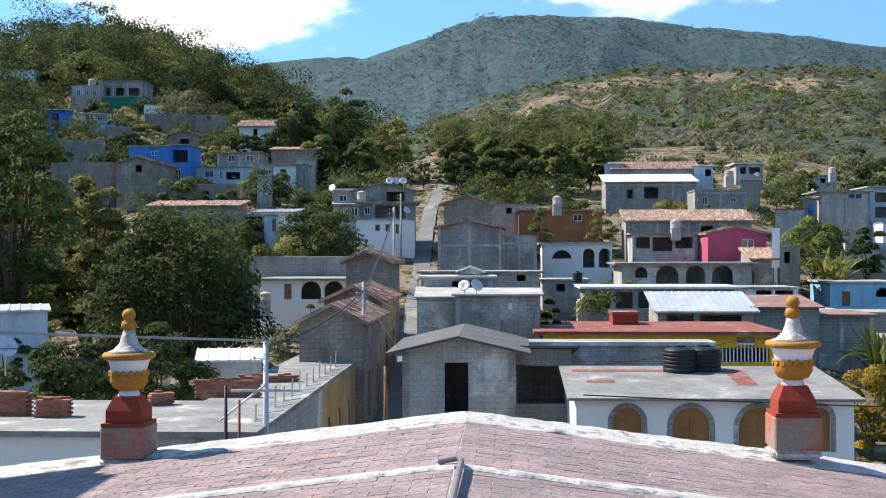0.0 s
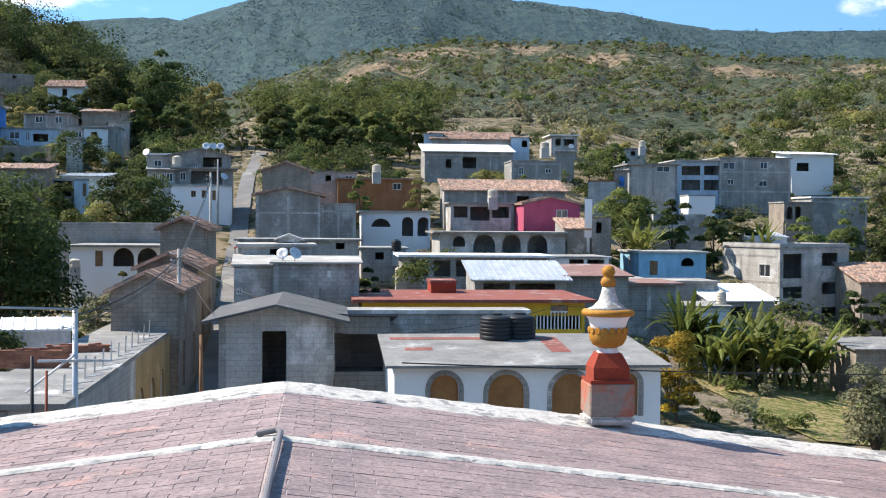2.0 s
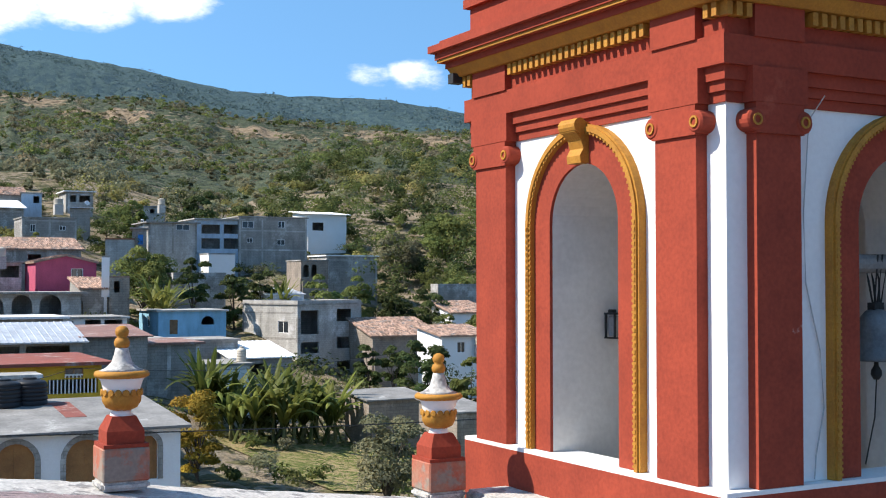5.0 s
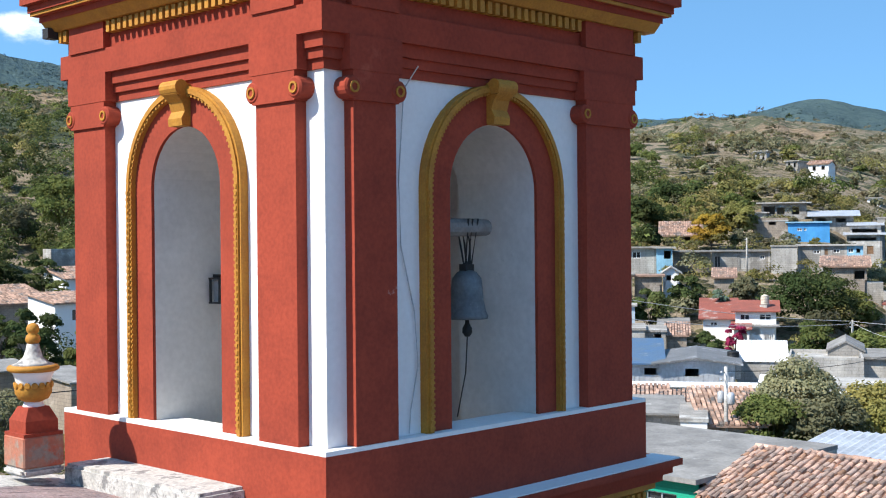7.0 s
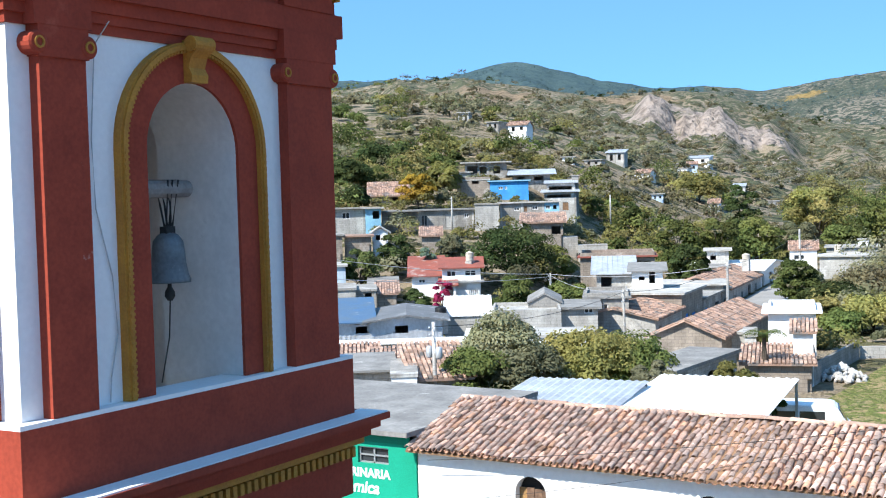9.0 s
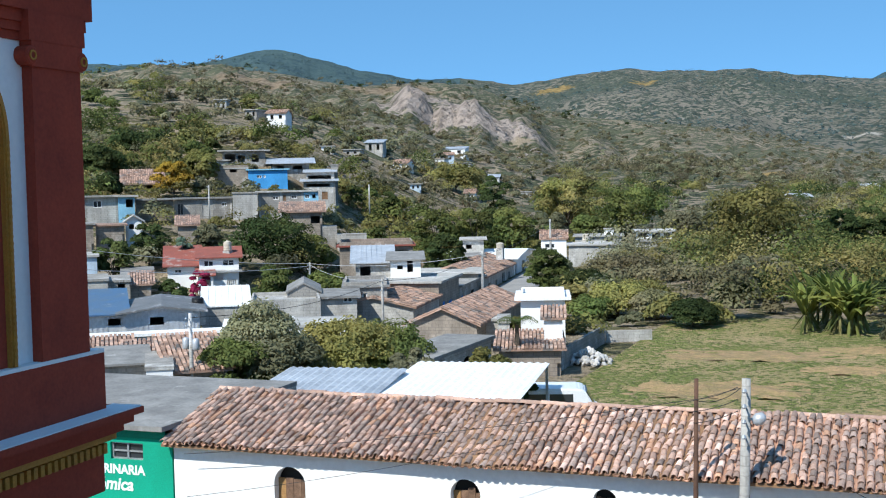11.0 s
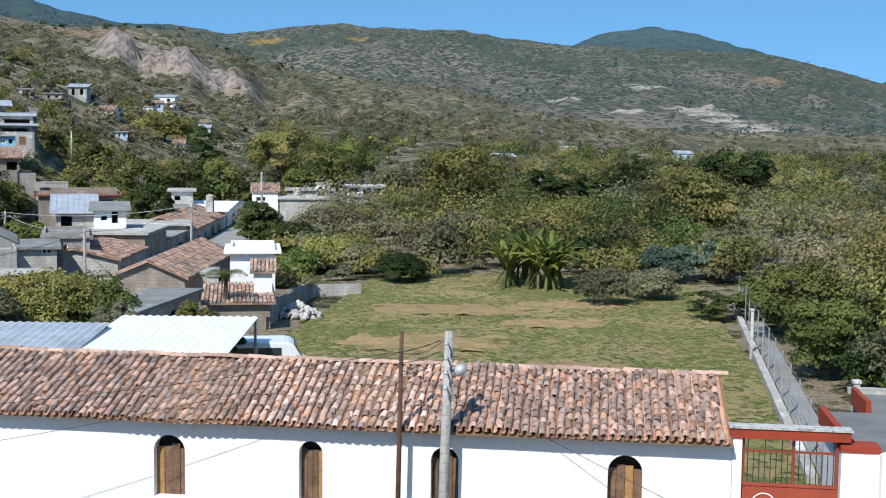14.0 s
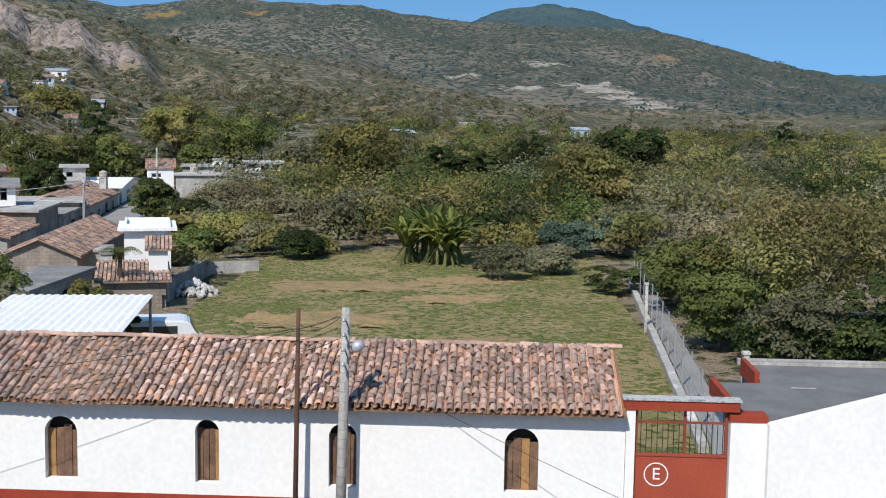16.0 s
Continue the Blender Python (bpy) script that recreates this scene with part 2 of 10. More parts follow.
WOODO = paint("varnished_wood", (0.36, 0.17, 0.06), (0.24, 0.11, 0.04), patch=2, grain=30, rough=0.6)
# near-black that stands for the shade inside a window opening
ROOMSHADE = paint("room_shade_black", (0.025, 0.024, 0.023), bump=0)
PANE = glass("window_glass", (0.03, 0.035, 0.04))
IRON = paint("dark_iron", (0.05, 0.05, 0.05), rough=0.6, metal=0.5)
STEEL = paint("galvanised_steel", (0.55, 0.56, 0.57), rough=0.45, metal=0.6)
BLACKP = paint("black_polythene", (0.022, 0.023, 0.026), (0.015, 0.015, 0.017), rough=0.5)
CREAM = paint("cream_polythene", (0.62, 0.55, 0.45), rough=0.6)
YELLOW = paint("yellow_paint", (0.75, 0.46, 0.05), (0.62, 0.37, 0.04), patch=0.8, streak=0.09)
PINK = paint("pink_paint", (0.50, 0.09, 0.155), (0.41, 0.075, 0.13), patch=0.9, streak=0.15)
BLUE = paint("bright_blue_paint", (0.05, 0.24, 0.62), (0.04, 0.19, 0.5), patch=0.9, streak=0.19)
SKYB = paint("sky_blue_paint", (0.27, 0.52, 0.68), (0.22, 0.43, 0.57), patch=0.9, streak=0.19)
PALEB = paint("pale_blue_paint", (0.52, 0.62, 0.70), (0.42, 0.5, 0.58), patch=0.9, streak=0.22)
GREEN = paint("green_paint", (0.01, 0.22, 0.13), (0.008, 0.18, 0.11), patch=0.9)
OCHREW = paint("ochre_wall", (0.44, 0.31, 0.15), (0.32, 0.235, 0.13), patch=0.8, third=(0.48, 0.42, 0.34), third_scale=0.8, third_at=0.6, streak=0.25)
ORANGE = paint("orange_paint", (0.40, 0.17, 0.075), patch=1, streak=0.22)
ADOBE = paint("grey_adobe", (0.36, 0.30, 0.245), (0.24, 0.2, 0.165), patch=1.0, third=(0.45, 0.40, 0.35), third_scale=0.5, third_at=0.58, streak=0.28, course=0.36)
REDROOF = paint("red_roof_paint", (0.29, 0.085, 0.06), (0.2, 0.07, 0.055), patch=0.9, third=(0.36, 0.27, 0.24), third_scale=0.7, third_at=0.56)
ROADM = paint("worn_concrete_road", (0.31, 0.295, 0.275), (0.21, 0.2, 0.19), patch=0.3, grain=6)
OLDPOLE = paint("old_brown_pole", (0.12, 0.062, 0.04), (0.07, 0.04, 0.028), patch=3, grain=30)
BARK = paint("bark", (0.13, 0.10, 0.075), (0.07, 0.055, 0.04), patch=4, grain=20)
LEAF = leafy("leaf_green", (0.07, 0.09, 0.026), (0.17, 0.19, 0.06))
LEAFD = leafy("leaf_dark", (0.034, 0.05, 0.018), (0.092, 0.118, 0.04))
LEAFY = leafy("leaf_yellowish", (0.125, 0.12, 0.038), (0.26, 0.23, 0.08))
LEAFG = leafy("leaf_greyish", (0.115, 0.120, 0.064), (0.256, 0.240, 0.144))
BANANA = leafy("banana_leaf", (0.065, 0.092, 0.022), (0.21, 0.225, 0.055), rough=0.5)
DRYLEAF = leafy("leaf_green", (0.062, 0.082, 0.024), (0.15, 0.172, 0.052))
BOUGAIN = leafy("bougainvillea_flower", (0.17, 0.02, 0.045), (0.33, 0.03, 0.085))
LEAFB = leafy("leaf_blue_green", (0.064, 0.102, 0.069), (0.154, 0.204, 0.149))
LEAFO = leafy("leaf_olive", (0.138, 0.134, 0.044), (0.307, 0.270, 0.098))
LEAFS = leafy("leaf_scrub", (0.133, 0.120, 0.064), (0.262, 0.226, 0.132))
CREAMFL = leafy("cream_blossom", (0.22, 0.19, 0.075), (0.42, 0.35, 0.18))
SLAB = paint("sunlit_roof_slab", (0.30, 0.29, 0.27), (0.16, 0.155, 0.15), patch=0.7, grain=9, third=(0.5, 0.49, 0.47), third_scale=0.45, third_at=0.56)
STRAWM = paint("cut_straw", (0.30, 0.195, 0.105), (0.19, 0.15, 0.065), patch=1.6, grain=14, bump=1.0, gv=2.0)
PALECABLE = paint("pale_cable", (0.45, 0.45, 0.46), rough=0.6)
# far tree leaves, with the blue of aerial haze put into the colour
LEAFHAZE = leafy("hazy_mountain_leaf", (0.056, 0.088, 0.088), (0.096, 0.138, 0.128))
LEAFM = leafy("mango_leaf", (0.028, 0.042, 0.015), (0.088, 0.112, 0.036))
LEAFYY = leafy("autumn_yellow_leaf", (0.20, 0.15, 0.025), (0.44, 0.32, 0.045))
RUSTSHEET = paint("rusted_sheet", (0.30, 0.16, 0.125), (0.2, 0.115, 0.095), patch=0.8, rough=0.7, third=(0.38, 0.31, 0.28), third_scale=0.6, third_at=0.55)
TARSHEET = paint("dark_tarred_sheet", (0.13, 0.127, 0.123), (0.085, 0.083, 0.08), patch=0.9, rough=0.8, third=(0.24, 0.235, 0.225), third_scale=0.7, third_at=0.6)
TARROOF = paint("worn_tar_roof", (0.19, 0.185, 0.18), (0.13, 0.127, 0.123), patch=1.2, rough=0.85, third=(0.42, 0.41, 0.4), third_scale=2.6, third_at=0.66)
GREYSHEET = paint("weathered_grey_sheet", (0.17, 0.172, 0.175), (0.12, 0.122, 0.126), patch=0.8, rough=0.6, third=(0.36, 0.36, 0.36), third_scale=0.6, third_at=0.58)
BLUEROOF = paint("blue_roof_sheet", (0.06, 0.13, 0.24), (0.1, 0.14, 0.19), patch=0.8, rough=0.5, third=(0.3, 0.33, 0.36), third_scale=0.6, third_at=0.6)
AZURE = paint("azure_paint", (0.07, 0.33, 0.68), (0.055, 0.27, 0.57), patch=0.9, streak=0.15)

# ---- building helpers ----
def mesh_of(name, bm, material, smooth=False):
    me = bpy.data.meshes.new(name)
    bm.normal_update()
    bm.to_mesh(me)
    bm.free()
    for m in material if isinstance(material, (list, tuple)) else [material]:
        me.materials.append(m)
    if smooth:
        for p in me.polygons:
            p.use_smooth = True
    return me


def part(name, bm, material, parent, label="", smooth=False):
    """Links a bmesh as one mesh under a thing or under a part."""
    if name in ("wall", "front_wall", "wall_face", "sheet"):
        bmesh.ops.remove_doubles(bm, verts=bm.verts[:], dist=0.0005)
    ob = new(name, mesh_of(name, bm, material, smooth))
    ob.parent = parent
    if label:
        tagged(ob, label)
    return ob


def single(name, bm, material, label, category, m=None, group="", kind="", smooth=False):
    ob = new(name, mesh_of(name, bm, material, smooth))
    if m is not None:
        ob.matrix_basis = m
    return tagged(ob, label, category, group, kind)


def thing(name, m, label, category, group="", kind=""):
    ob = new(name)
    ob.empty_display_size = 0.2
    ob.matrix_basis = m
    return tagged(ob, label, category, group, kind)


def box(bm, x0, x1, y0, y1, z0, z1, m=None):
    vs = [bm.verts.new(Vector(p) if m is None else m @ Vector(p)) for p in
          ((x0, y0, z0), (x1, y0, z0), (x1, y1, z0), (x0, y1, z0), (x0, y0, z1), (x1, y0, z1), (x1, y1, z1), (x0, y1, z1))]
    for f in ((0, 3, 2, 1), (4, 5, 6, 7), (0, 1, 5, 4), (1, 2, 6, 5), (2, 3, 7, 6), (3, 0, 4, 7)):
        bm.faces.new([vs[i] for i in f])
    return vs


def boxes(*rows, m=None):
    bm = bmesh.new()
    for r in rows:
        box(bm, *r, m=m)
    return bm


def prism(bm, pts, y0, y1, m=None, axis="y"):
    """An outline in x and z, pulled along y (or, with axis x, an outline in y and z pulled along x)."""
    place = (lambda a, b, c: Vector((a, c, b))) if axis == "y" else (lambda a, b, c: Vector((c, a, b)))
    rings = []
    for y in (y0, y1):
        rings.append([bm.verts.new(place(a, b, y) if m is None else m @ place(a, b, y)) for a, b in pts])
    n = len(pts)
    bm.faces.new(rings[0])
    bm.faces.new(rings[1][::-1])
    for i in range(n):
        bm.faces.new((rings[0][i], rings[1][i], rings[1][(i + 1) % n], rings[0][(i + 1) % n]))
    return bm


def lathe(bm, outline, n=20, m=None):
    """Turns (radius, height) pairs about z."""
    rings = []
    for r, z in outline:
        ring = []
        for k in range(n):
            a = 2 * math.pi * k / n
            v = Vector((r * math.cos(a), r * math.sin(a), z))
            ring.append(bm.verts.new(v if m is None else m @ v))
        rings.append(ring)
    for a, b in zip(rings, rings[1:]):
        for k in range(n):
            bm.faces.new((a[k], a[(k + 1) % n], b[(k + 1) % n], b[k]))
    bm.faces.new(rings[0][::-1])
    bm.faces.new(rings[-1])
    return bm


def tube(bm, points, r, n=6, r1=None):
    """A pipe through points; r1: the radius at its end."""
    points = [Vector(p) for p in points]
    rings = []
    for i, p in enumerate(points):
        d = (points[min(i + 1, len(points) - 1)] - points[max(i - 1, 0)]).normalized()
        side = d.cross(Vector((0, 0, 1)))
        side = side.normalized() if side.length > 1e-4 else Vector((1, 0, 0))
        up = side.cross(d)
        rr = r if r1 is None else r + (r1 - r) * i / (len(points) - 1)
        rings.append([bm.verts.new(p + (side * math.cos(2 * math.pi * k / n) + up * math.sin(2 * math.pi * k / n)) * rr) for k in range(n)])
    for a, b in zip(rings, rings[1:]):
        for k in range(n):
            bm.faces.new((a[k], a[(k + 1) % n], b[(k + 1) % n], b[k]))
    bm.faces.new(rings[0][::-1])
    bm.faces.new(rings[-1])
    return bm


def wall(bm, w, h, t, holes, m=None):
    """A slab along x (centred), facing -y at y = 0, t thick, h high, with rectangular holes (x0, x1, z0, z1) right through."""
    xs = sorted({-w / 2, w / 2, *[max(-w / 2, min(w / 2, v)) for q in holes for v in q[:2]]})
    zs = sorted({0.0, h, *[max(0, min(h, v)) for q in holes for v in q[2:4]]})
    for a, b in zip(xs, xs[1:]):
        run = None
        for c, d in zip(zs, zs[1:]):
            cx, cz = (a + b) / 2, (c + d) / 2
            inside = any(q[0] < cx < q[1] and q[2] < cz < q[3] for q in holes)
            if not inside:
                run = (run[0], d) if run else (c, d)
            if (inside or d == h) and run:
                box(bm, a, b, 0, t, run[0], run[1], m)
                run = None
    return bm


# ---- the ground: one sheet out to the mountains ----
AZ_K = (-180, -60, -40, -19, -8, 0, 14, 18, 21, 24, 28, 31, 38, 50, 54, 58, 66, 72, 80, 110, 140, 180)
R0_K = (60, 60, 45, 48, 42, 40, 40, 48, 80, 112, 130, 128, 120, 110, 101, 95, 98, 145, 250, 300, 200, 60)
SL_K = (0.04, 0.1, 0.05, 0.05, 0.06, 0.082, 0.082, 0.06, 0.07, 0.17, 0.25, 0.24, 0.2, 0.18, 0.175, 0.17, 0.17, 0.10, 0.03, 0.02, 0.02, 0.04)
S2_K = (0, 0, 0, 0, 0.05, 0.10, 0.10, 0.10, 0.09, 0.03, 0, 0, 0, 0, 0, 0, 0, 0, 0, 0, 0, 0)
# ridges: crest distance, foot distance, steepness, azimuths, elevation angles of the crest
RIDGES = [
    (330, 70, 1.7, (-180, -60, -40, -20, -17.6, -15.2, -11.9, -8.8, -6.7, -4.9, -2.2, 1, 5, 9, 180),
     (-4, 4, 8.2, 8.6, 9.5, 9.6, 8.4, 7.4, 6.0, 4.6, 3.4, 2.2, 0.8, -4, -4)),
    (1050, 330, 1.15, (-180, -40, -6, -1.2, 1.8, 5.7, 9.1, 13.5, 18.3, 22, 26.2, 32, 38, 45, 52, 57, 60.3, 65.1, 69, 73, 75, 77, 79, 82, 85, 88.5, 92, 97, 104, 180),
     (0, 4, 4.5, 5.84, 6.75, 8.15, 8.6, 8.35, 8.3, 7.5, 7.3, 7.0, 6.6, 6.2, 5.5, 5.17, 5.75, 5.4, 4.68, 4.85, 4.5, 3.66, 3.05, 2.75, 2.35, 1.75, 1.0, 0.3, -0.6, -1)),
    (2600, 1100, 1.1, (-180, -40, -7.5, -4.9, -2.2, 1, 3.9, 7.9, 13.5, 20, 23.6, 27.8, 32, 40, 50, 57, 62.8, 65.1, 67.8, 71.9, 75, 77, 80.9, 84.8, 87.5, 92, 96.9, 102, 105.3, 111, 125, 180),
     (3, 7, 7.88, 8.83, 9.7, 11.0, 11.4, 11.15, 10.25, 9.05, 8.56, 8.6, 7.95, 7, 6.2, 5.69, 5.8, 6.6, 5.9, 4.9, 4.9, 4.5, 5.2, 4.85, 4.8, 4.35, 4.2, 3.75, 2.8, 1.5, 1, 3)),
    (4100, 2700, 1.0, (-180, -20, -7.8, -5.9, -2.5, 2, 20, 80, 91, 92.5, 96.2, 98, 100.8, 106, 180),
     (1, 7, 8.85, 9.2, 9.25, 8, 2, 2, 3.5, 4.45, 5.45, 4.85, 4, 2, 1)),
]
EYE_Z = 9.6


def ease(v, a, b):
    u = min(1.0, max(0.0, (v - a) / (b - a)))
    return u * u * (3 - 2 * u)


def ground(x, y, rough=True):
    r = math.hypot(x, y)
    az = math.degrees(math.atan2(x, y))
    s, r0 = float(np.interp(az, AZ_K, SL_K)), float(np.interp(az, AZ_K, R0_K))
    if r > 150 and 52 < az < 88:              # the shoulders of the eastern hill are rounded
        wide = 5.0 * ease(r, 150, 260) * ease(az, 52, 60) * (1 - ease(az, 80, 88))
        turn = [az + wide * k / 3 for k in range(-3, 4)]
        s, r0 = float(np.mean(np.interp(turn, AZ_K, SL_K))), float(np.mean(np.interp(turn, AZ_K, R0_K)))
    dip = float(np.interp(az, (20, 28, 36, 60, 90, 120), (0, -1.0, -1.0, -0.8, -0.6, 0))) * min(1, max(0, (r - 35) / 30))
    s2 = float(np.interp(az, AZ_K, S2_K))
    base = dip + s * max(0.0, min(r, 300) - r0) + s2 * max(0.0, min(r, 260) - 120) + 0.012 * max(0, r - 300)
    z = base
    for crest, foot, steep, azs, els in RIDGES:
        if r <= foot:
            continue
        top = EYE_Z + math.tan(radians(float(np.mean(np.interp((az - 1.1, az - 0.4, az + 0.4, az + 1.1), azs, els))))) * crest
        u = (r - foot) / (crest - foot)
        if u <= 1:
            h = base + (top - base) * u ** steep if top > base else base
        else:
            h = top - (r - crest) * 0.25
        if h > z:
            if rough:
                amp = (h - base) * 0.16 * (1 - abs(min(u, 1.6) - 1) ** 2 * 0.6) * (0.25 if 0.85 < u < 1.1 else 1)
                h += amp * (noise.fractal(Vector((x, y, 0)) / (crest * 0.16), 1.0, 2.1, 5) - 0.15)
                h += crest * 0.0016 * noise.fractal(Vector((x, y, 3)) / (crest * 0.02), 0.8, 2.0, 3)
            z = max(z, h)
    # the eroded cliff on the eastern hill
    z += 13 * ease(r, 612, 644) * (1 - ease(r, 680, 930)) * ease(az, 70.3, 71.8) * (1 - ease(az, 77.0, 78.6))
    if rough and 600 < r < 760 and 69 < az < 80:
        gully = abs(noise.noise(Vector((az * 3.6, r * 0.004, 4)))) + 0.5 * abs(noise.noise(Vector((az * 8.5, r * 0.008, 9))))
        z -= 11 * gully * ease(r, 606, 640) * (1 - ease(r, 670, 760)) * ease(az, 69.8, 71.5) * (1 - ease(az, 77.2, 79))
    # spurs and side valleys down the mountain
    if rough and r > 1250:
        bent = az + 5.0 * noise.noise(Vector((x, y, 40)) / 420) + 2.0 * noise.noise(Vector((x, y, 60)) / 160)
        spur = abs(noise.noise(Vector((bent * 0.22 + 3, r * 0.0009, 2)))) + 0.5 * abs(noise.noise(Vector((bent * 0.5, r * 0.002, 5)))) + 0.25 * abs(noise.noise(Vector((bent * 1.1, r * 0.004, 8))))
        z -= 34 * spur * ease(r, 1250, 1700) * (1 - ease(r, 2200, 2580))
    if rough and 420 < r < 1040:
        spur = abs(noise.noise(Vector((az * 0.35 + 9, r * 0.0012, 3)))) + 0.5 * abs(noise.noise(Vector((az * 0.9, r * 0.003, 6))))
        z -= 13 * spur * ease(r, 420, 620) * (1 - ease(r, 880, 1040))
    if rough and r > 60:
        z += 0.25 * noise.noise(Vector((x, y, 0)) / 14) * min(1, (r - 60) / 60)
    return z


def veg_material(name, soil, soil2, green, dark, cell, cover, big, rock=None, scars=()):
    """Open scrub on dry soil: bushes as cells, denser and thinner in large patches."""
    m, nt, b = nodes_of(name)
    N, K = nt.nodes.new, nt.links.new
    geo = N("ShaderNodeNewGeometry")

    def nz(scale, detail, r=0.6):
        n = N("ShaderNodeTexNoise")
        n.inputs["Scale"].default_value, n.inputs["Detail"].default_value, n.inputs["Roughness"].default_value = scale, detail, r
        K(geo.outputs["Position"], n.inputs[0])
        return n.outputs[0]

    def ramp(v, a, c, lo=0.0, hi=1.0):
        q = N("ShaderNodeMapRange")
        for k, val in enumerate((a, c, lo, hi)):
            q.inputs[k + 1].default_value = val
        K(v, q.inputs[0])
        return q.outputs[0]

    def mixc(f, a, c):
        q = N("ShaderNodeMix")
        q.data_type = "RGBA"
        K(f, q.inputs[0])
        for k, v in ((6, a), (7, c)):
            if isinstance(v, tuple):
                q.inputs[k].default_value = (*v, 1)
            else:
                K(v, q.inputs[k])
        return q.outputs[2]

    def math2(op, a, c):
        q = N("ShaderNodeMath")
        q.operation = op
        for k, v in enumerate((a, c)):
            if isinstance(v, (int, float)):
                q.inputs[k].default_value = v
            else:
                K(v, q.inputs[k])
        return q.outputs[0]

    vor = N("ShaderNodeTexVoronoi")
    vor.inputs["Scale"].default_value, vor.inputs["Randomness"].default_value = 1.0 / cell, 1.0
    warp = N("ShaderNodeVectorMath")
    warp.operation = "MULTIPLY_ADD"
    wn = N("ShaderNodeTexNoise")
    wn.inputs["Scale"].default_value, wn.inputs["Detail"].default_value = 2.2 / cell, 3
    K(geo.outputs["Position"], wn.inputs[0])
    K(wn.outputs["Color"], warp.inputs[0])
    warp.inputs[1].default_value = (cell * 0.7,) * 3
    K(geo.outputs["Position"], warp.inputs[2])
    K(warp.outputs[0], vor.inputs["Vector"])
    sep = N("ShaderNodeSeparateColor")
    K(vor.outputs["Color"], sep.inputs[0])
    # each cell is one bush or tree; in dense stands they close up
    dens = ramp(nz(1 / big, 6, 0.65), 0.32, 0.68, cover - 0.45, cover + 0.45)
    reach = math2("ADD", math2("MULTIPLY", math2("SUBTRACT", dens, sep.outputs[0]), 0.9), 0.30)
    inside = math2("SUBTRACT", reach, math2("MULTIPLY", vor.outputs["Distance"], 0.9))
    bush = ramp(inside, -0.04, 0.08)
    dome = ramp(inside, 0.0, 0.55)
    ground_c = mixc(ramp(nz(1 / (big * 0.6), 8, 0.7), 0.4, 0.6), soil, soil2)
    if rock:
        ground_c = mixc(ramp(nz(1 / (big * 0.45), 9, 0.75), 0.62, 0.68), ground_c, rock)
    leaf_c = mixc(ramp(math2("ADD", math2("MULTIPLY", sep.outputs[1], 0.7), math2("MULTIPLY", nz(1 / big, 3), 0.9)), 0.45, 1.15), dark, green)
    fine = N("ShaderNodeHueSaturation")
    K(ramp(nz(5.0 / cell, 4, 0.7), 0.3, 0.7, 0.72, 1.3), fine.inputs["Value"])
    K(mixc(bush, ground_c, leaf_c), fine.inputs["Color"])
    col = fine.outputs[0]
    # rain flutes down the bare earth
    tall, fl = N("ShaderNodeVectorMath"), N("ShaderNodeTexNoise")
    tall.operation = "MULTIPLY"
    tall.inputs[1].default_value = (1, 1, 0.16)
    K(geo.outputs["Position"], tall.inputs[0])
    fl.inputs["Scale"].default_value, fl.inputs["Detail"].default_value, fl.inputs["Roughness"].default_value = 0.14, 7, 0.7
    K(tall.outputs[0], fl.inputs[0])
    flute = ramp(fl.outputs[0], 0.47, 0.62)
    for place, size, tint in scars:
        sub, mul, ln = N("ShaderNodeVectorMath"), N("ShaderNodeVectorMath"), N("ShaderNodeVectorMath")
        sub.operation, mul.operation, ln.operation = "SUBTRACT", "MULTIPLY", "LENGTH"
        sub.inputs[1].default_value, mul.inputs[1].default_value = place, (1, 1, 1.4)
        K(geo.outputs["Position"], sub.inputs[0])
        K(sub.outputs[0], mul.inputs[0])
        K(mul.outputs[0], ln.inputs[0])
        edge = math2("ADD", math2("DIVIDE", ln.outputs["Value"], size), math2("MULTIPLY", math2("SUBTRACT", nz(2.2 / size, 9, 0.75), 0.5), 4.0))
        col = mixc(ramp(edge, 0.95, 0.7), col, mixc(flute, tint, tuple(0.5 * v for v in tint)))
    K(col, b.inputs["Base Color"])
    b.inputs["Roughness"].default_value = 0.95
    b.inputs["Specular IOR Level"].default_value = 0.1
    bp = N("ShaderNodeBump")
    bp.inputs["Strength"].default_value, bp.inputs["Distance"].default_value = 1.0, cell * 0.75
    K(math2("ADD", dome, math2("MULTIPLY", nz(4.0 / cell, 4, 0.7), 0.5)), bp.inputs["Height"])
    K(bp.outputs[0], b.inputs["Normal"])
    return m


# bare eroded slopes: place, size, soil
PINKISH, TAN, STRAW, CHALK = (0.42, 0.345, 0.295), (0.33, 0.245, 0.16), (0.36, 0.25, 0.10), (0.54, 0.48, 0.40)
SCARS_NEAR = [((603, 200, 56), 30, PINKISH), ((608, 182, 54), 32, PINKISH), ((614, 165, 50), 34, PINKISH), ((620, 148, 46), 30, PINKISH), ((660, 185, 64), 34, PINKISH), ((668, 225, 70), 34, PINKISH), ((907, 314, 84), 40, TAN), ((563, 120, 24), 14, PINKISH),
              ((602, 324, 70), 40, TAN), ((562, 261, 61), 30, TAN), ((700, 330, 80), 50, TAN), ((548, 24, 9), 20, STRAW),
              ((120, 915, 143), 48, TAN), ((76, 797, 115), 40, TAN), ((207, 963, 152), 36, TAN), ((240, 875, 131), 34, TAN), ((353, 841, 123), 40, TAN), ((463, 841, 124), 42, TAN), ((510, 820, 124), 40, TAN)]
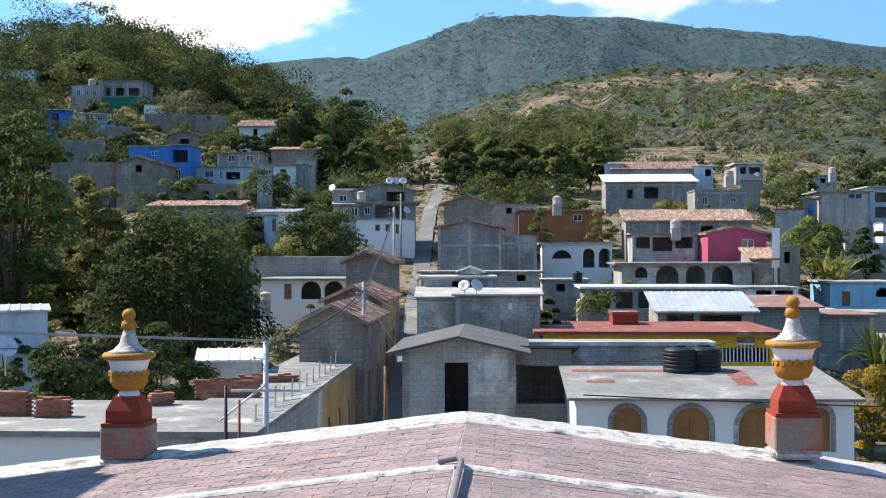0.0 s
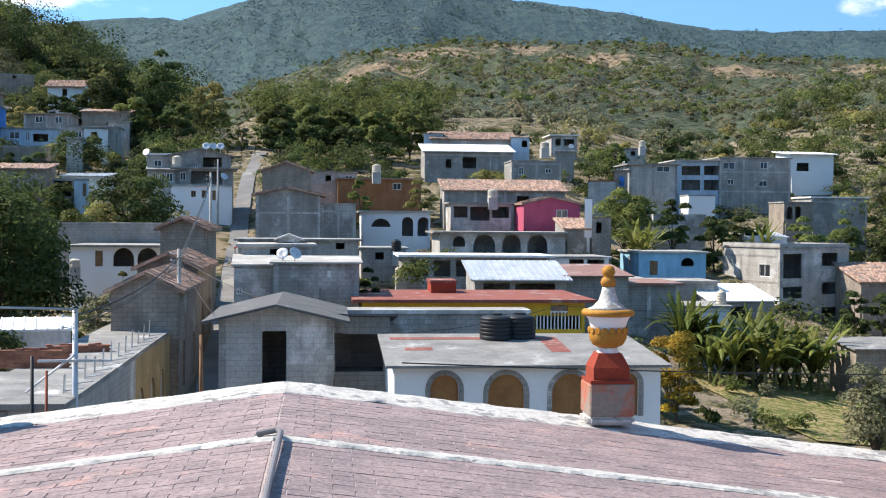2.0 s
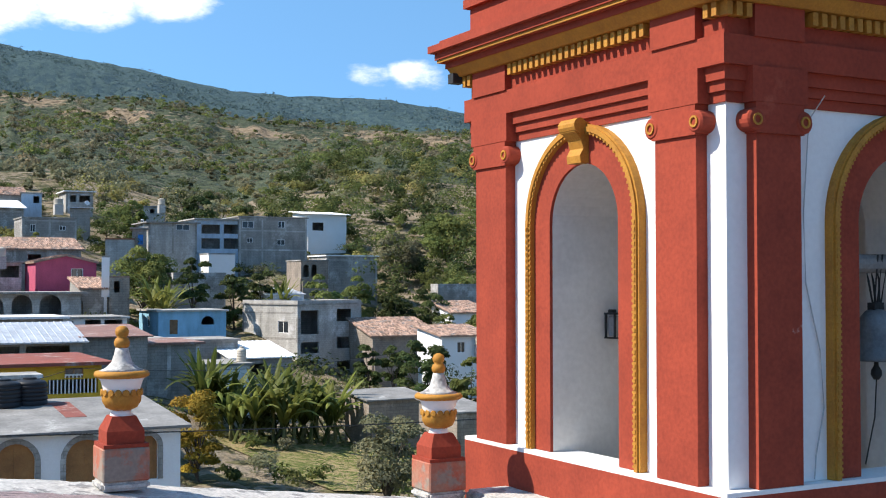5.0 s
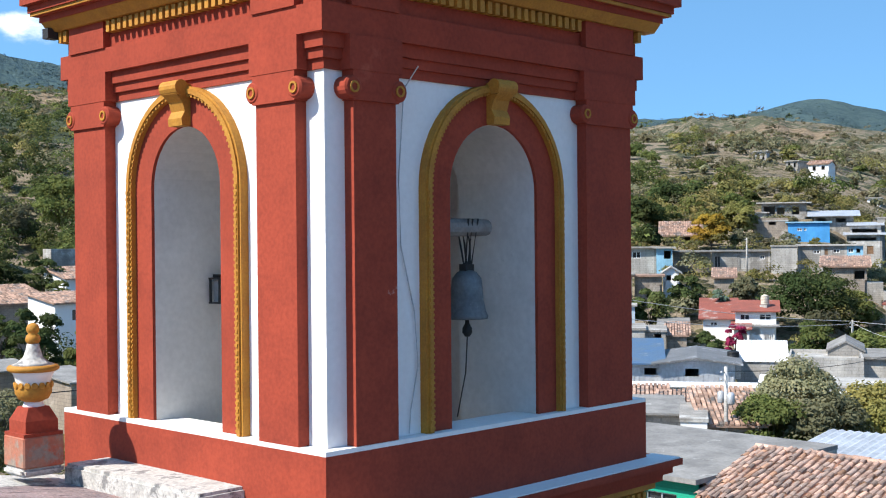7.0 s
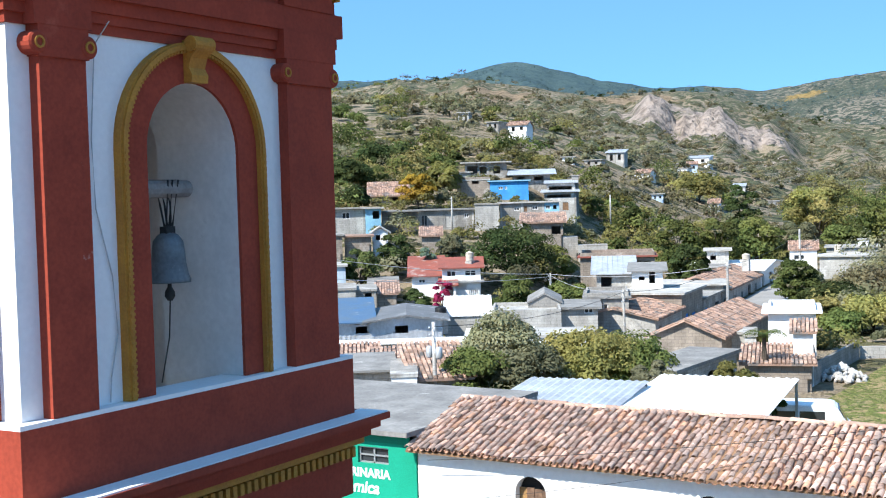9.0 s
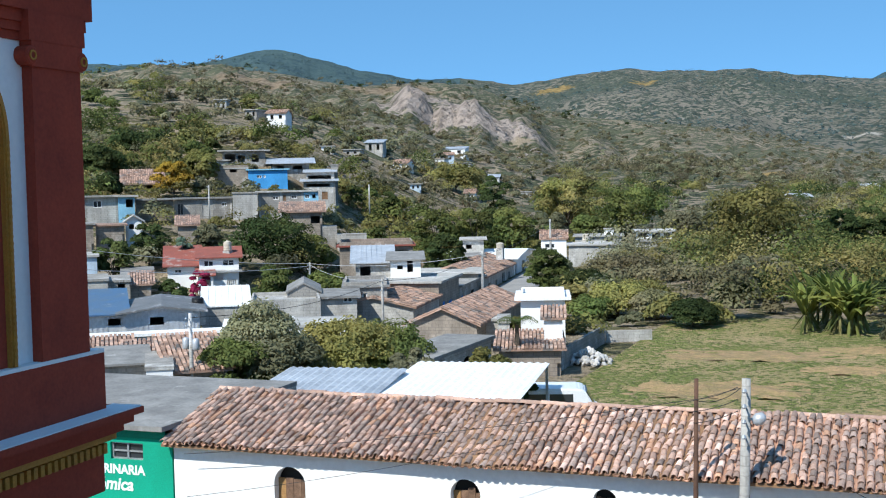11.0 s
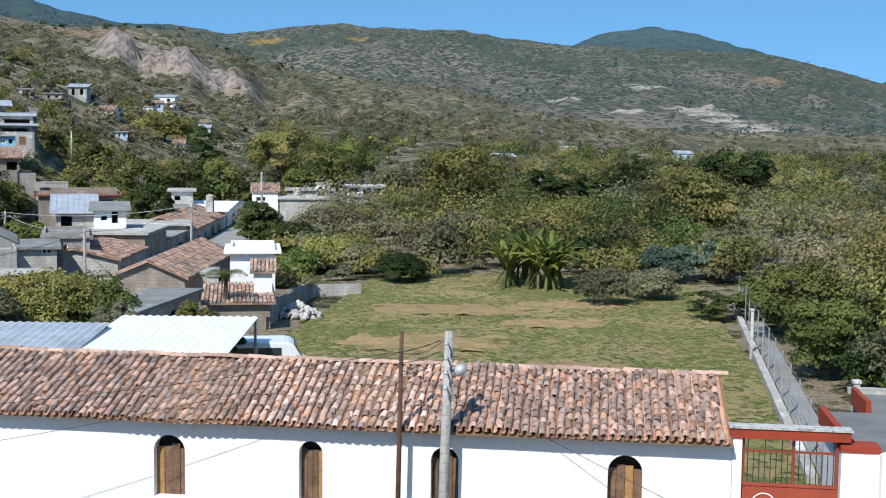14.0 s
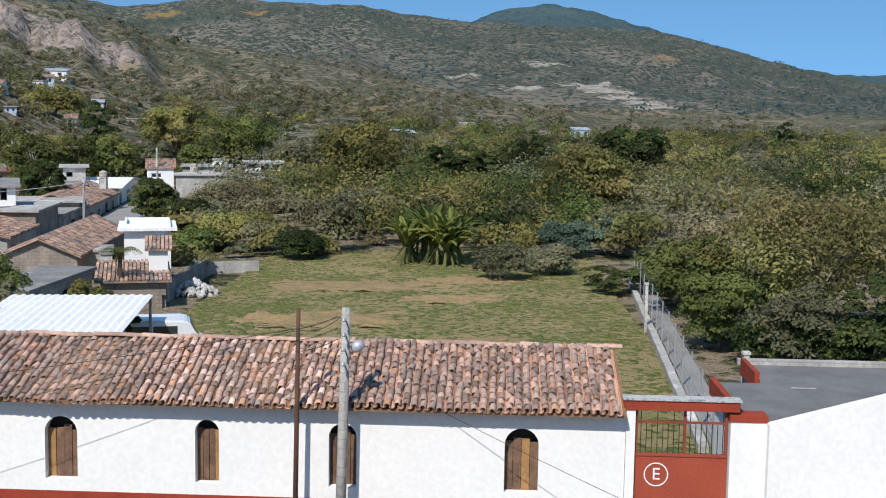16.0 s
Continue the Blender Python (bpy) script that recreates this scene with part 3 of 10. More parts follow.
SCARS_FAR = [((1737, -173, 90), 32, CHALK), ((1680, -181, 82), 32, CHALK), ((1408, -198, 47), 34, CHALK), ((1363, -203, 40), 32, CHALK), ((1317, -209, 35), 32, CHALK), ((1259, -216, 28), 24, CHALK), ((1209, -227, 22), 26, CHALK), ((1167, -232, 18), 26, CHALK), ((1108, -238, 12), 27, CHALK), ((1032, -233, 9), 26, CHALK), ((815, -195, 6), 20, CHALK), ((738, -187, 5), 15, CHALK), ((1473, -58, 55), 24, CHALK), ((1356, -122, 40), 22, CHALK),
             ((1547, 68, 72), 26, TAN), ((1987, -407, 112), 34, TAN), ((2300, 300, 170), 40, STRAW), ((2350, 480, 190), 40, STRAW)]
EARTH = veg_material("earth_and_weeds", (0.25, 0.195, 0.125), (0.31, 0.25, 0.18), (0.155, 0.14, 0.07), (0.10, 0.095, 0.05), 1.6, 0.6, 16)
SCRUB = veg_material("scrub_hillside", (0.225, 0.185, 0.135), (0.155, 0.142, 0.098), (0.10, 0.115, 0.066), (0.054, 0.070, 0.046), 4.6, 1.2, 110, (0.31, 0.255, 0.2), SCARS_NEAR)
# the greens are shifted to blue: distance haze painted into the foliage colour
HAZY_FOREST = veg_material("hazy_wooded_mountain", (0.15, 0.155, 0.115), (0.115, 0.135, 0.105), (0.084, 0.128, 0.124), (0.048, 0.084, 0.098), 10.0, 1.6, 300, (0.23, 0.21, 0.17), SCARS_FAR)

SCRUBE = veg_material("dry_eastern_hillside", (0.31, 0.25, 0.175), (0.23, 0.19, 0.135), (0.135, 0.138, 0.08), (0.074, 0.086, 0.054), 4.2, 0.85, 90, (0.40, 0.32, 0.25), SCARS_NEAR)
THIN = veg_material("thinly_wooded_mountain", (0.235, 0.205, 0.16), (0.175, 0.162, 0.128), (0.105, 0.12, 0.088), (0.055, 0.074, 0.06), 7.5, 0.9, 260, (0.31, 0.28, 0.235), SCARS_FAR)


def build_ground():
    az = list(np.arange(-180, -26, 4.0)) + list(np.arange(-26, 116, 0.22)) + list(np.arange(116, 180, 4.0))
    rad = [0.0]
    r = 6.0
    while r < 4650:
        rad.append(r)
        r *= 1.045 if r > 30 else 1.3
        if 100 < r < 420:
            r = rad[-1] + 6
    rad = sorted(rad + [q[0] for q in RIDGES] + [606.0 + 7 * k for k in range(14)])
    verts, faces, mats = [], [], []
    for rr in rad:
        for a in az:
            x, y = rr * math.sin(radians(a)), rr * math.cos(radians(a))
            verts.append((x, y, ground(x, y) - 0.02))
    n = len(az)
    for i in range(len(rad) - 1):
        for k in range(n):
            k2 = (k + 1) % n
            faces.append((i * n + k, i * n + k2, (i + 1) * n + k2, (i + 1) * n + k))
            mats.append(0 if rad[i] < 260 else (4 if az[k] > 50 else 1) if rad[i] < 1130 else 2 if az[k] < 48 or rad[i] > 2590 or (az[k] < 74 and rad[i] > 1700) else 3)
    me = bpy.data.meshes.new("ground")
    me.from_pydata(verts, [], faces)
    for m in (EARTH, SCRUB, HAZY_FOREST, THIN, SCRUBE):
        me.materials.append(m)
    me.polygons.foreach_set("material_index", mats)
    me.polygons.foreach_set("use_smooth", [True] * len(faces))
    me.update()
    tagged(new("ground", me), "dry valley floor with scrub hills and wooded mountains behind", "ground", kind="structure")


build_ground()

# ---- the church roof ----
CHURCH = pose(0.25, 11.55, 0, 0, 0, -3.0)     # the gable's middle; x along the gable, -y along the ridge towards the viewer
RIDGE_Z, PITCH = 8.06, 0.124
HALF_L, HALF_R = 7.6, 7.35


def roof_z(u):
    return RIDGE_Z - PITCH * abs(u)


ROOFT = paint("roof_brick", (0.325, 0.247, 0.243), (0.225, 0.176, 0.178), patch=2.2, grain=30, var=0.1, island=0.06, third=(0.43, 0.27, 0.24), third_scale=1.4, third_at=0.58, gv=2.4, spread=0.4, bump=0.5)
ROOFJ = paint("roof_mortar", (0.50, 0.43, 0.41), (0.27, 0.21, 0.20), patch=1.6, grain=26)


def church():
    bm = bmesh.new()
    prism(bm, [(-HALF_L, roof_z(HALF_L)), (0, RIDGE_Z), (HALF_R, roof_z(HALF_R)), (HALF_R, 0), (-HALF_L, 0)], -26, -0.05)
    single("church_nave", bm, ROOFJ, "church nave under a low gabled brick-paved roof", "church", CHURCH, kind="structure")
    # the worn white coping on the gable
    top = thing("gable_coping", CHURCH, "worn whitewashed coping along the church gable", "coping", kind="structure")
    rng = random.Random(3)
    for side, end in ((-1, HALF_L), (1, HALF_R)):
        n = 70
        bm = bmesh.new()
        ring0 = None
        for i in range(n + 1):
            u = side * end * i / n
            z = roof_z(u)
            j = lambda a: (rng.random() - 0.5) * a
            sec = [(-0.46 + j(0.16), z + 0.004), (-0.41 + j(0.1), z + 0.010 + j(0.006)), (-0.13 + j(0.05), z + 0.024 + j(0.008)), (0.10, z + 0.04 + j(0.012)), (0.16, z + 0.025 + j(0.01)), (0.16, z - 0.5), (-0.48, z - 0.5)]
            ring = [bm.verts.new((u, a, b)) for a, b in sec]
            if ring0:
                for k in range(len(sec)):
                    q = (ring0[k], ring[k], ring[(k + 1) % len(sec)], ring0[(k + 1) % len(sec)])
                    bm.faces.new(q if side > 0 else q[::-1])
            ring0 = ring
        part("coping_run", bm, LIME, top, smooth=True)
    # a raised mortar line across the roof, and the low kerb on the eaves
    line = thing("roof_band", CHURCH, "raised whitewashed mortar band across the brick roof", "roof band", kind="structure")
    for side, end in ((-1, HALF_L), (1, HALF_R)):
        bm = bmesh.new()
        ring0 = None
        for i in range(91):
            u = side * end * i / 90
            z = roof_z(u)
            w = 0.07 + rng.random() * 0.045
            ring = [bm.verts.new((u, BAND_V + a, z + b)) for a, b in ((-w, 0.005), (-w * 0.7, 0.02 + rng.random() * 0.006), (w * 0.7, 0.022), (w, 0.005))]
            if ring0:
                for k in range(3):
                    q = (ring0[k], ring[k], ring[k + 1], ring0[k + 1])
                    bm.faces.new(q if side > 0 else q[::-1])
            ring0 = ring
        part("band_run", bm, LIME, line)
    bm = boxes((HALF_R - 0.16, HALF_R + 0.06, -26, -4.35, roof_z(HALF_R) - 0.3, roof_z(HALF_R) + 0.12))
    single("eaves_kerb", bm, LIME, "worn white kerb along the eaves of the church roof", "kerb", CHURCH, kind="structure")
    # conduit along the ridge
    bm = bmesh.new()
    tube(bm, [(-0.12, BAND_V + 0.02, RIDGE_Z + 0.03), (0.02, BAND_V + 0.01, RIDGE_Z + 0.06), (0.05, BAND_V - 0.06, RIDGE_Z + 0.055), (0.04, BAND_V - 2.0, RIDGE_Z + 0.04), (0.03, BAND_V - 6, RIDGE_Z + 0.04)], 0.022, 10)
    single("conduit", bm, paint("grey_conduit", (0.2, 0.19, 0.2), rough=0.6), "grey plastic conduit lying along the roof ridge", "conduit", CHURCH)


BAND_V = -2.75
church()



def finial(m, first=None):
    if first:
        return copy_thing(first, m)
    f = thing("roof_finial", m, "red, white and ochre plaster urn finial on a brick pedestal", "finial", "finials along the church gable")
    bm = boxes((-0.23, 0.23, -0.23, 0.23, -0.03, 0.30))
    bmesh.ops.bevel(bm, geom=bm.edges[:], offset=0.015, segments=1, affect="EDGES")
    bed = boxes((-0.24, 0.24, -0.225, 0.24, -0.12, -0.027))
    bmesh.ops.bevel(bed, geom=bed.edges[:], offset=0.03, segments=2, affect="EDGES")
    part("mortar_bed", bed, LIME, f, "whitewashed mortar bed")
    part("pedestal", bm, PEDESTAL, f, "worn pedestal, red plaster falling off the brick")
    bm = boxes((-0.222, 0.222, -0.222, 0.222, 0.299, 0.335))
    part("pedestal_cap", bm, RED, f)
    bm = bmesh.new()
    for (r0, z0), (r1, z1) in (((0.185, 0.335), (0.185, 0.46)), ((0.185, 0.46), (0.12, 0.60))):
        a = [bm.verts.new((x * r0, y * r0, z0)) for x, y in ((-1, -1), (1, -1), (1, 1), (-1, 1))]
        b = [bm.verts.new((x * r1, y * r1, z1)) for x, y in ((-1, -1), (1, -1), (1, 1), (-1, 1))]
        for k in range(4):
            bm.faces.new((a[k], a[(k + 1) % 4], b[(k + 1) % 4], b[k]))
        bm.faces.new(b)
    part("stem_block", bm, REDW, f, "red stepped block")
    bm = bmesh.new()
    lathe(bm, [(0.10, 0.58), (0.115, 0.60), (0.10, 0.64), (0.09, 0.66)], 20)
    part("urn_foot", bm, WHITE, f, smooth=True)
    bm = bmesh.new()
    lathe(bm, [(0.09, 0.65), (0.155, 0.68), (0.19, 0.74), (0.195, 0.80), (0.185, 0.83)], 24)
    bowl = part("urn_bowl", bm, GOLD, f, "ochre scalloped bowl", smooth=True)
    bm = bmesh.new()
    lathe(bm, [(0.026, 0.0), (0.036, 0.008), (0.03, 0.02)], 10, Matrix.Translation((0, 0.185, 0.83)) @ Matrix.Rotation(-math.pi / 2, 4, "X"))
    sc = mesh_of("scallop", bm, GOLD)
    for k in range(16):
        o = new("scallop", sc)
        o.parent, o.matrix_local = bowl, Matrix.Rotation(2 * math.pi * k / 16, 4, "Z")
    bm = bmesh.new()
    lathe(bm, [(0.17, 0.80), (0.182, 0.87), (0.205, 0.945), (0.24, 0.985)], 24)
    part("urn_neck", bm, WHITE, f, smooth=True)
    bm = bmesh.new()
    lathe(bm, [(0.24, 0.975), (0.268, 0.99), (0.272, 1.015), (0.255, 1.04), (0.23, 1.045)], 24)
    part("urn_rim", bm, GOLD, f, smooth=True)
    bm = bmesh.new()
    lathe(bm, [(0.235, 1.04), (0.16, 1.07), (0.10, 1.13), (0.075, 1.21), (0.062, 1.27)], 24)
    part("spire", bm, LIME, f, smooth=True)
    bm = bmesh.new()
    lathe(bm, [(0.05, 1.265), (0.072, 1.285), (0.08, 1.32), (0.066, 1.36), (0.045, 1.375), (0.062, 1.395), (0.07, 1.43), (0.055, 1.47), (0.02, 1.49)], 18)
    part("finial_ball", bm, GOLD, f, "two weathered ochre balls", smooth=True)
    return f


PEDESTAL = paint("pedestal_plaster", (0.42, 0.10, 0.055), (0.34, 0.2, 0.14), patch=3.0, grain=25, third=(0.27, 0.22, 0.18), third_scale=2.6, third_at=0.5)

# ---- the bell tower ----
TOWER = pose(7.30, 7.60, 0, 0, 0, -2.2)     # its near corner
WX, WY = 4.42, 4.08
ZP, ZW = 7.864, 11.12                       # top of the plinth, top of the white walls


def arch_pts(cx, half, z0, spring, n=18):
    """An arch's outline from its left foot round to its right foot."""
    return [(cx - half, z0)] + [(cx - half * math.cos(math.pi * k / n), spring + half * math.sin(math.pi * k / n)) for k in range(n + 1)] + [(cx + half, z0)]


def arch_wall(bm, w, z0, z1, t, cx, half, foot, spring, m):
    """A slab facing -y with an arched opening right through it."""
    pts = arch_pts(cx, half, foot, spring)
    top = [(a, z1) for a, b in pts]
    top[0], top[-1] = (0, z1), (w, z1)
    for y in (0, t):
        p = [bm.verts.new(m @ Vector((a, y, b))) for a, b in pts]
        q = [bm.verts.new(m @ Vector((a, y, b))) for a, b in top]
        s = [bm.verts.new(m @ Vector((a, y, foot))) for a in (0, w)]
        order = 1 if y == 0 else -1
        fs = [(p[i], p[i + 1], q[i + 1], q[i]) for i in range(1, len(pts) - 2)]
        fs += [(s[0], p[0], p[1], q[1], q[0]), (p[-1], s[1], q[-1], q[-2], p[-2])]
        for f in fs:
            bm.faces.new(f[::order])
    for i in range(len(pts) - 1):
        (a, b), (c, d) = pts[i], pts[i + 1]
        bm.faces.new([bm.verts.new(m @ Vector(v)) for v in ((a, 0, b), (a, t, b), (c, t, d), (c, 0, d))]).material_index = 1
    far = w if w == WX else 0
    for a, b, c, d in ((0, z1, w, z1), (far, foot, far, z1)):
        bm.faces.new([bm.verts.new(m @ Vector(v)) for v in ((a, 0, b), (a, t, b), (c, t, d), (c, 0, d))])


def arch_ring(bm, cx, r0, r1, foot, spring, y0, y1, m, n=24):
    """A band round an arch, with straight legs, between radii r0 and r1."""
    a, b = arch_pts(cx, r0, foot, spring, n), arch_pts(cx, r1, foot, spring, n)
    for i in range(len(a) - 1):
        quad = [a[i], a[i + 1], b[i + 1], b[i]]
        prism(bm, quad, y0, y1, m)


def tower(first=None):
    t = thing("bell_tower", TOWER, "red and white plastered church bell tower with ochre mouldings", "bell tower")
    I = Matrix.Identity(4)
    south = I                                                     # local x along the face, y into it
    west = Matrix.Translation((0, WY, 0)) @ Matrix.Rotation(-math.pi / 2, 4, "Z")
    faces = ((south, WX), (west, WY))
    # shaft below, plinth
    bm = boxes((0.1, WX - 0.05, 0.1, WY, 0, 6.35))
    part("shaft", bm, WHITE, t)
    e = 0.13
    for q in ((-e, WX + e, -e, 0.3), (-e, 0.3, 0.3, WY + e), (WX - 0.3, WX + e, 0.3, WY + e), (0.3, WX - 0.3, WY - 0.3, WY + e)):
        part("plinth", boxes((*q, 6.9, ZP - 0.03)), REDW, t, "red plinth with flaking plaster")
        part("sill", boxes((*q, ZP - 0.03, ZP + 0.010)), WHITE, t)
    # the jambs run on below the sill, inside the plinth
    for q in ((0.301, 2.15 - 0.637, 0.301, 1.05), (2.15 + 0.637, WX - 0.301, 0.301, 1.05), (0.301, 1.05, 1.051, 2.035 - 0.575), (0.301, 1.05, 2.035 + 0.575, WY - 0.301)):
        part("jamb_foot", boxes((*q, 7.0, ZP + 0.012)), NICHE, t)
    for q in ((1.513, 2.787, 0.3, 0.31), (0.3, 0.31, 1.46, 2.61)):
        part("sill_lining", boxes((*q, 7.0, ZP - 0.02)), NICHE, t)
    part("belfry_floor", boxes((0.3, WX - 0.3, 0.3, WY - 0.3, 6.9, 7.0)), CONC2, t)
    # lower cornice, on the side that drops to the street
    c = part("lower_cornice", boxes((-0.2, WX + 0.42, -0.42, 0.02, 7.13, 7.2)), RED, t)
    for q in ((-0.05, WX + 0.34, -0.34, 0.02, 7.04, 7.13), (-0.05, WX + 0.26, -0.26, 0.02, 6.95, 7.04), (0, WX + 0.1, -0.1, 0.02, 6.3, 6.72),
              (WX - 0.02, WX + 0.42, 0.02, WY, 7.13, 7.2), (WX - 0.02, WX + 0.3, 0.02, WY, 6.95, 7.13)):
        part("moulding", boxes(q), RED, c)
    bm = bmesh.new()
    box(bm, -0.03, WX + 0.2, -0.2, 0.0, 6.87, 6.95)
    part("cornice_fillet", bm, GOLD, c)
    dentil = mesh_of("dentil", boxes((0, 0.06, -0.11, 0.0, 0.0, 0.115)), GOLD)
    k = 0.0
    while k < WX + 0.1:
        o = new("dentil", dentil)
        o.parent, o.matrix_local = c, pose(k, -0.06, 6.73)
        k += 0.108
    part("cornice_wash", boxes((-0.18, WX + 0.40, -0.40, -0.03, 7.2, 7.215)), WHITE, c)
    for m, w in faces:
        side = part("belfry_wall", bmesh.new(), WHITE, t)
        bm = bmesh.new()
        cx, half = (2.15, 0.637) if w == WX else (WY - 2.035, 0.575)
        spring = 10.77 - half
        arch_wall(bm, w, ZP, ZW, 1.05, cx, half, ZP + 0.012, spring, m)
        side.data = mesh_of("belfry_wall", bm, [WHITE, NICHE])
        # red band round the arch, ochre moulding outside it
        bm = bmesh.new()
        arch_ring(bm, cx, half + 0.003, half + 0.30, ZP + 0.014, spring, -0.035, 0.02, m)
        part("arch_band", bm, REDW, side)
        bm = bmesh.new()
        arch_ring(bm, cx, half + 0.29, half + 0.385, ZP + 0.014, spring, -0.085, 0.02, m)
        arch_ring(bm, cx, half + 0.315, half + 0.362, ZP + 0.014, spring, -0.105, -0.08, m)
        mould = part("arch_moulding", bm, GOLD, side, "ochre moulding with a beaded edge")
        bm = bmesh.new()
        for p0, p1 in zip(arch_pts(cx, half + 0.298, ZP + 0.03, spring, 22), arch_pts(cx, half + 0.298, ZP + 0.03, spring, 22)[1:]):
            d = math.dist(p0, p1)
            for s in range(max(1, round(d / 0.052))):
                f = (s + 0.5) / max(1, round(d / 0.052))
                x, z = p0[0] + (p1[0] - p0[0]) * f, p0[1] + (p1[1] - p0[1]) * f
                box(bm, x - 0.012, x + 0.012, -0.096, -0.08, z - 0.012, z + 0.012, m)
        for sgn in (-1, 1):
            z = ZP + 0.1
            while z < spring:
                box(bm, cx + sgn * (half + 0.338) - 0.015, cx + sgn * (half + 0.338) + 0.015, -0.115, -0.1, z, z + 0.034, m)
                z += 0.066
        tagged(part("beading", bm, GOLD, mould), kind="stuff")
        # keystone, a scrolled bracket
        top = spring + half
        bm = bmesh.new()
        prism(bm, [(-0.03, top + 0.40), (-0.16, top + 0.42), (-0.215, top + 0.38), (-0.20, top + 0.30), (-0.13, top + 0.23), (-0.10, top + 0.14), (-0.14, top + 0.07), (-0.13, top + 0.0), (0.0, top + 0.0)],
              cx - 0.115, cx + 0.115, m, axis="x")
        lathe(bm, [(0.075, -0.14), (0.075, 0.14)], 14, m @ Matrix.Translation((cx, -0.15, top + 0.36)) @ Matrix.Rotation(math.pi / 2, 4, "Y"))
        part("keystone", bm, GOLD, side, "ochre scrolled keystone")
        # pilasters with volutes
        for px, pw in PILS[w == WX]:
            p = part("pilaster", boxes((px, px + pw, -0.12, 0.01, ZP + 0.012, ZW - 0.24), m=m), REDW, t)
            bm = bmesh.new()
            box(bm, px - 0.02, px + pw + 0.02, -0.145, 0.01, ZW - 0.26, ZW, m)
            for q in (px - 0.02, px + pw + 0.02):
                lathe(bm, [(0.098, -0.02), (0.098, 0.17), (0.08, 0.185)], 18, m @ Matrix.Translation((q, 0.03, ZW - 0.15)) @ Matrix.Rotation(math.pi / 2, 4, "X"))
            cap = part("capital", bm, RED, p, "capital with a pair of volutes")
            for q in (px - 0.02, px + pw + 0.02):
                bm = bmesh.new()
                mm = m @ Matrix.Translation((q, -0.13, ZW - 0.15)) @ Matrix.Rotation(math.pi / 2, 4, "X")
                for s in range(16):
                    a = 2 * math.pi * s / 16
                    b = 2 * math.pi * (s + 1) / 16
                    prism(bm, [(0.052 * math.cos(a), 0.052 * math.sin(a)), (0.052 * math.cos(b), 0.052 * math.sin(b)), (0.034 * math.cos(b), 0.034 * math.sin(b)), (0.034 * math.cos(a), 0.034 * math.sin(a))], -0.008, 0.02, m @ Matrix.Translation((q, -0.16, ZW - 0.15)))
                part("volute_eye", bm, GOLD, cap)
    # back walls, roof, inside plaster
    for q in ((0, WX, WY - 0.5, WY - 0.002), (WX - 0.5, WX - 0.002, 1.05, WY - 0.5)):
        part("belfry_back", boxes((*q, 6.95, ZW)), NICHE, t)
    part("belfry_ceiling", boxes((0.0, WX, 0.0, WY, ZW, ZW + 0.06)), WHITE, t)
    # entablature: stepped fascia, set forward over the pilasters
    zs = ZW
    ent = part("entablature", boxes((-0.13, WX + 0.13, -0.13, WY + 0.13, zs + 0.30, zs + 0.55)), RED, t)
    for d, z0, z1 in ((0.02, 0.0, 0.09), (0.05, 0.09, 0.18), (0.08, 0.18, 0.30), (0.07, 0.55, 0.70)):
        part("fascia", boxes((-d, WX + d, -d, WY + d, zs + z0, zs + z1)), RED, ent)
    for m, w in faces:
        for px, pw in PILS[w == WX]:
            part("frieze_block", boxes((px - 0.06, px + pw + 0.06, -0.15, 0.0, zs, zs + 0.30), m=m), RED, ent)
            part("frieze_block", boxes((px - 0.03, px + pw + 0.03, -0.15, 0.0, zs + 0.548, zs + 0.83), m=m), RED, ent)
        k = -0.12
        while k < w + 0.05:
            if not any(px - 0.1 < k < px + pw + 0.04 for px, pw in PILS[w == WX]):
                o = new("dentil", dentil)
                o.parent, o.matrix_local = ent, m @ Matrix.Translation((k, -0.05, zs + 0.70))
            k += 0.108
    bm = bmesh.new()
    for m, w in faces:
        prism(bm, [(-0.05, zs + 0.82), (-0.19, zs + 0.825), (-0.24, zs + 0.88), (-0.28, zs + 0.93), (-0.05, zs + 0.93)], -0.27, w + 0.27, m, axis="x")
    part("ornament_band", bm, GOLD, ent, "ochre band of raised leaf ornament")
    cor = part("cornice", boxes((-0.44, WX + 0.44, -0.44, WY + 0.44, zs + 1.11, zs + 1.19)), RED, t)
    for d, z0, z1 in ((0.29, 0.925, 0.99), (0.34, 0.99, 1.03), (0.38, 1.03, 1.11), (0.34, 1.19, 1.25), (0.08, 1.25, 1.6), (0.14, 1.6, 1.70)):
        part("moulding", boxes((-d, WX + d, -d, WY + d, zs + z0, zs + z1)), RED, cor)
    part("cornice_line", boxes((-0.36, WX + 0.36, -0.36, -0.335, zs + 0.995, zs + 1.028), (-0.36, -0.335, -0.36, WY + 0.36, zs + 0.995, zs + 1.028)), GOLD, cor)
    part("attic", boxes((-0.05, WX + 0.05, -0.05, WY + 0.05, zs + 1.70, zs + 2.0)), RED, t)
    return t


# pilasters of the west and of the south face: where they begin, how wide
PILS = {True: ((0.226, 0.505), (3.51, 0.80)), False: ((0.12, 0.63), (WY - 0.79, 0.55))}
bell_tower = tower()

# ---- houses ----
HOUSES = []                                # where they stand, to keep trees off them


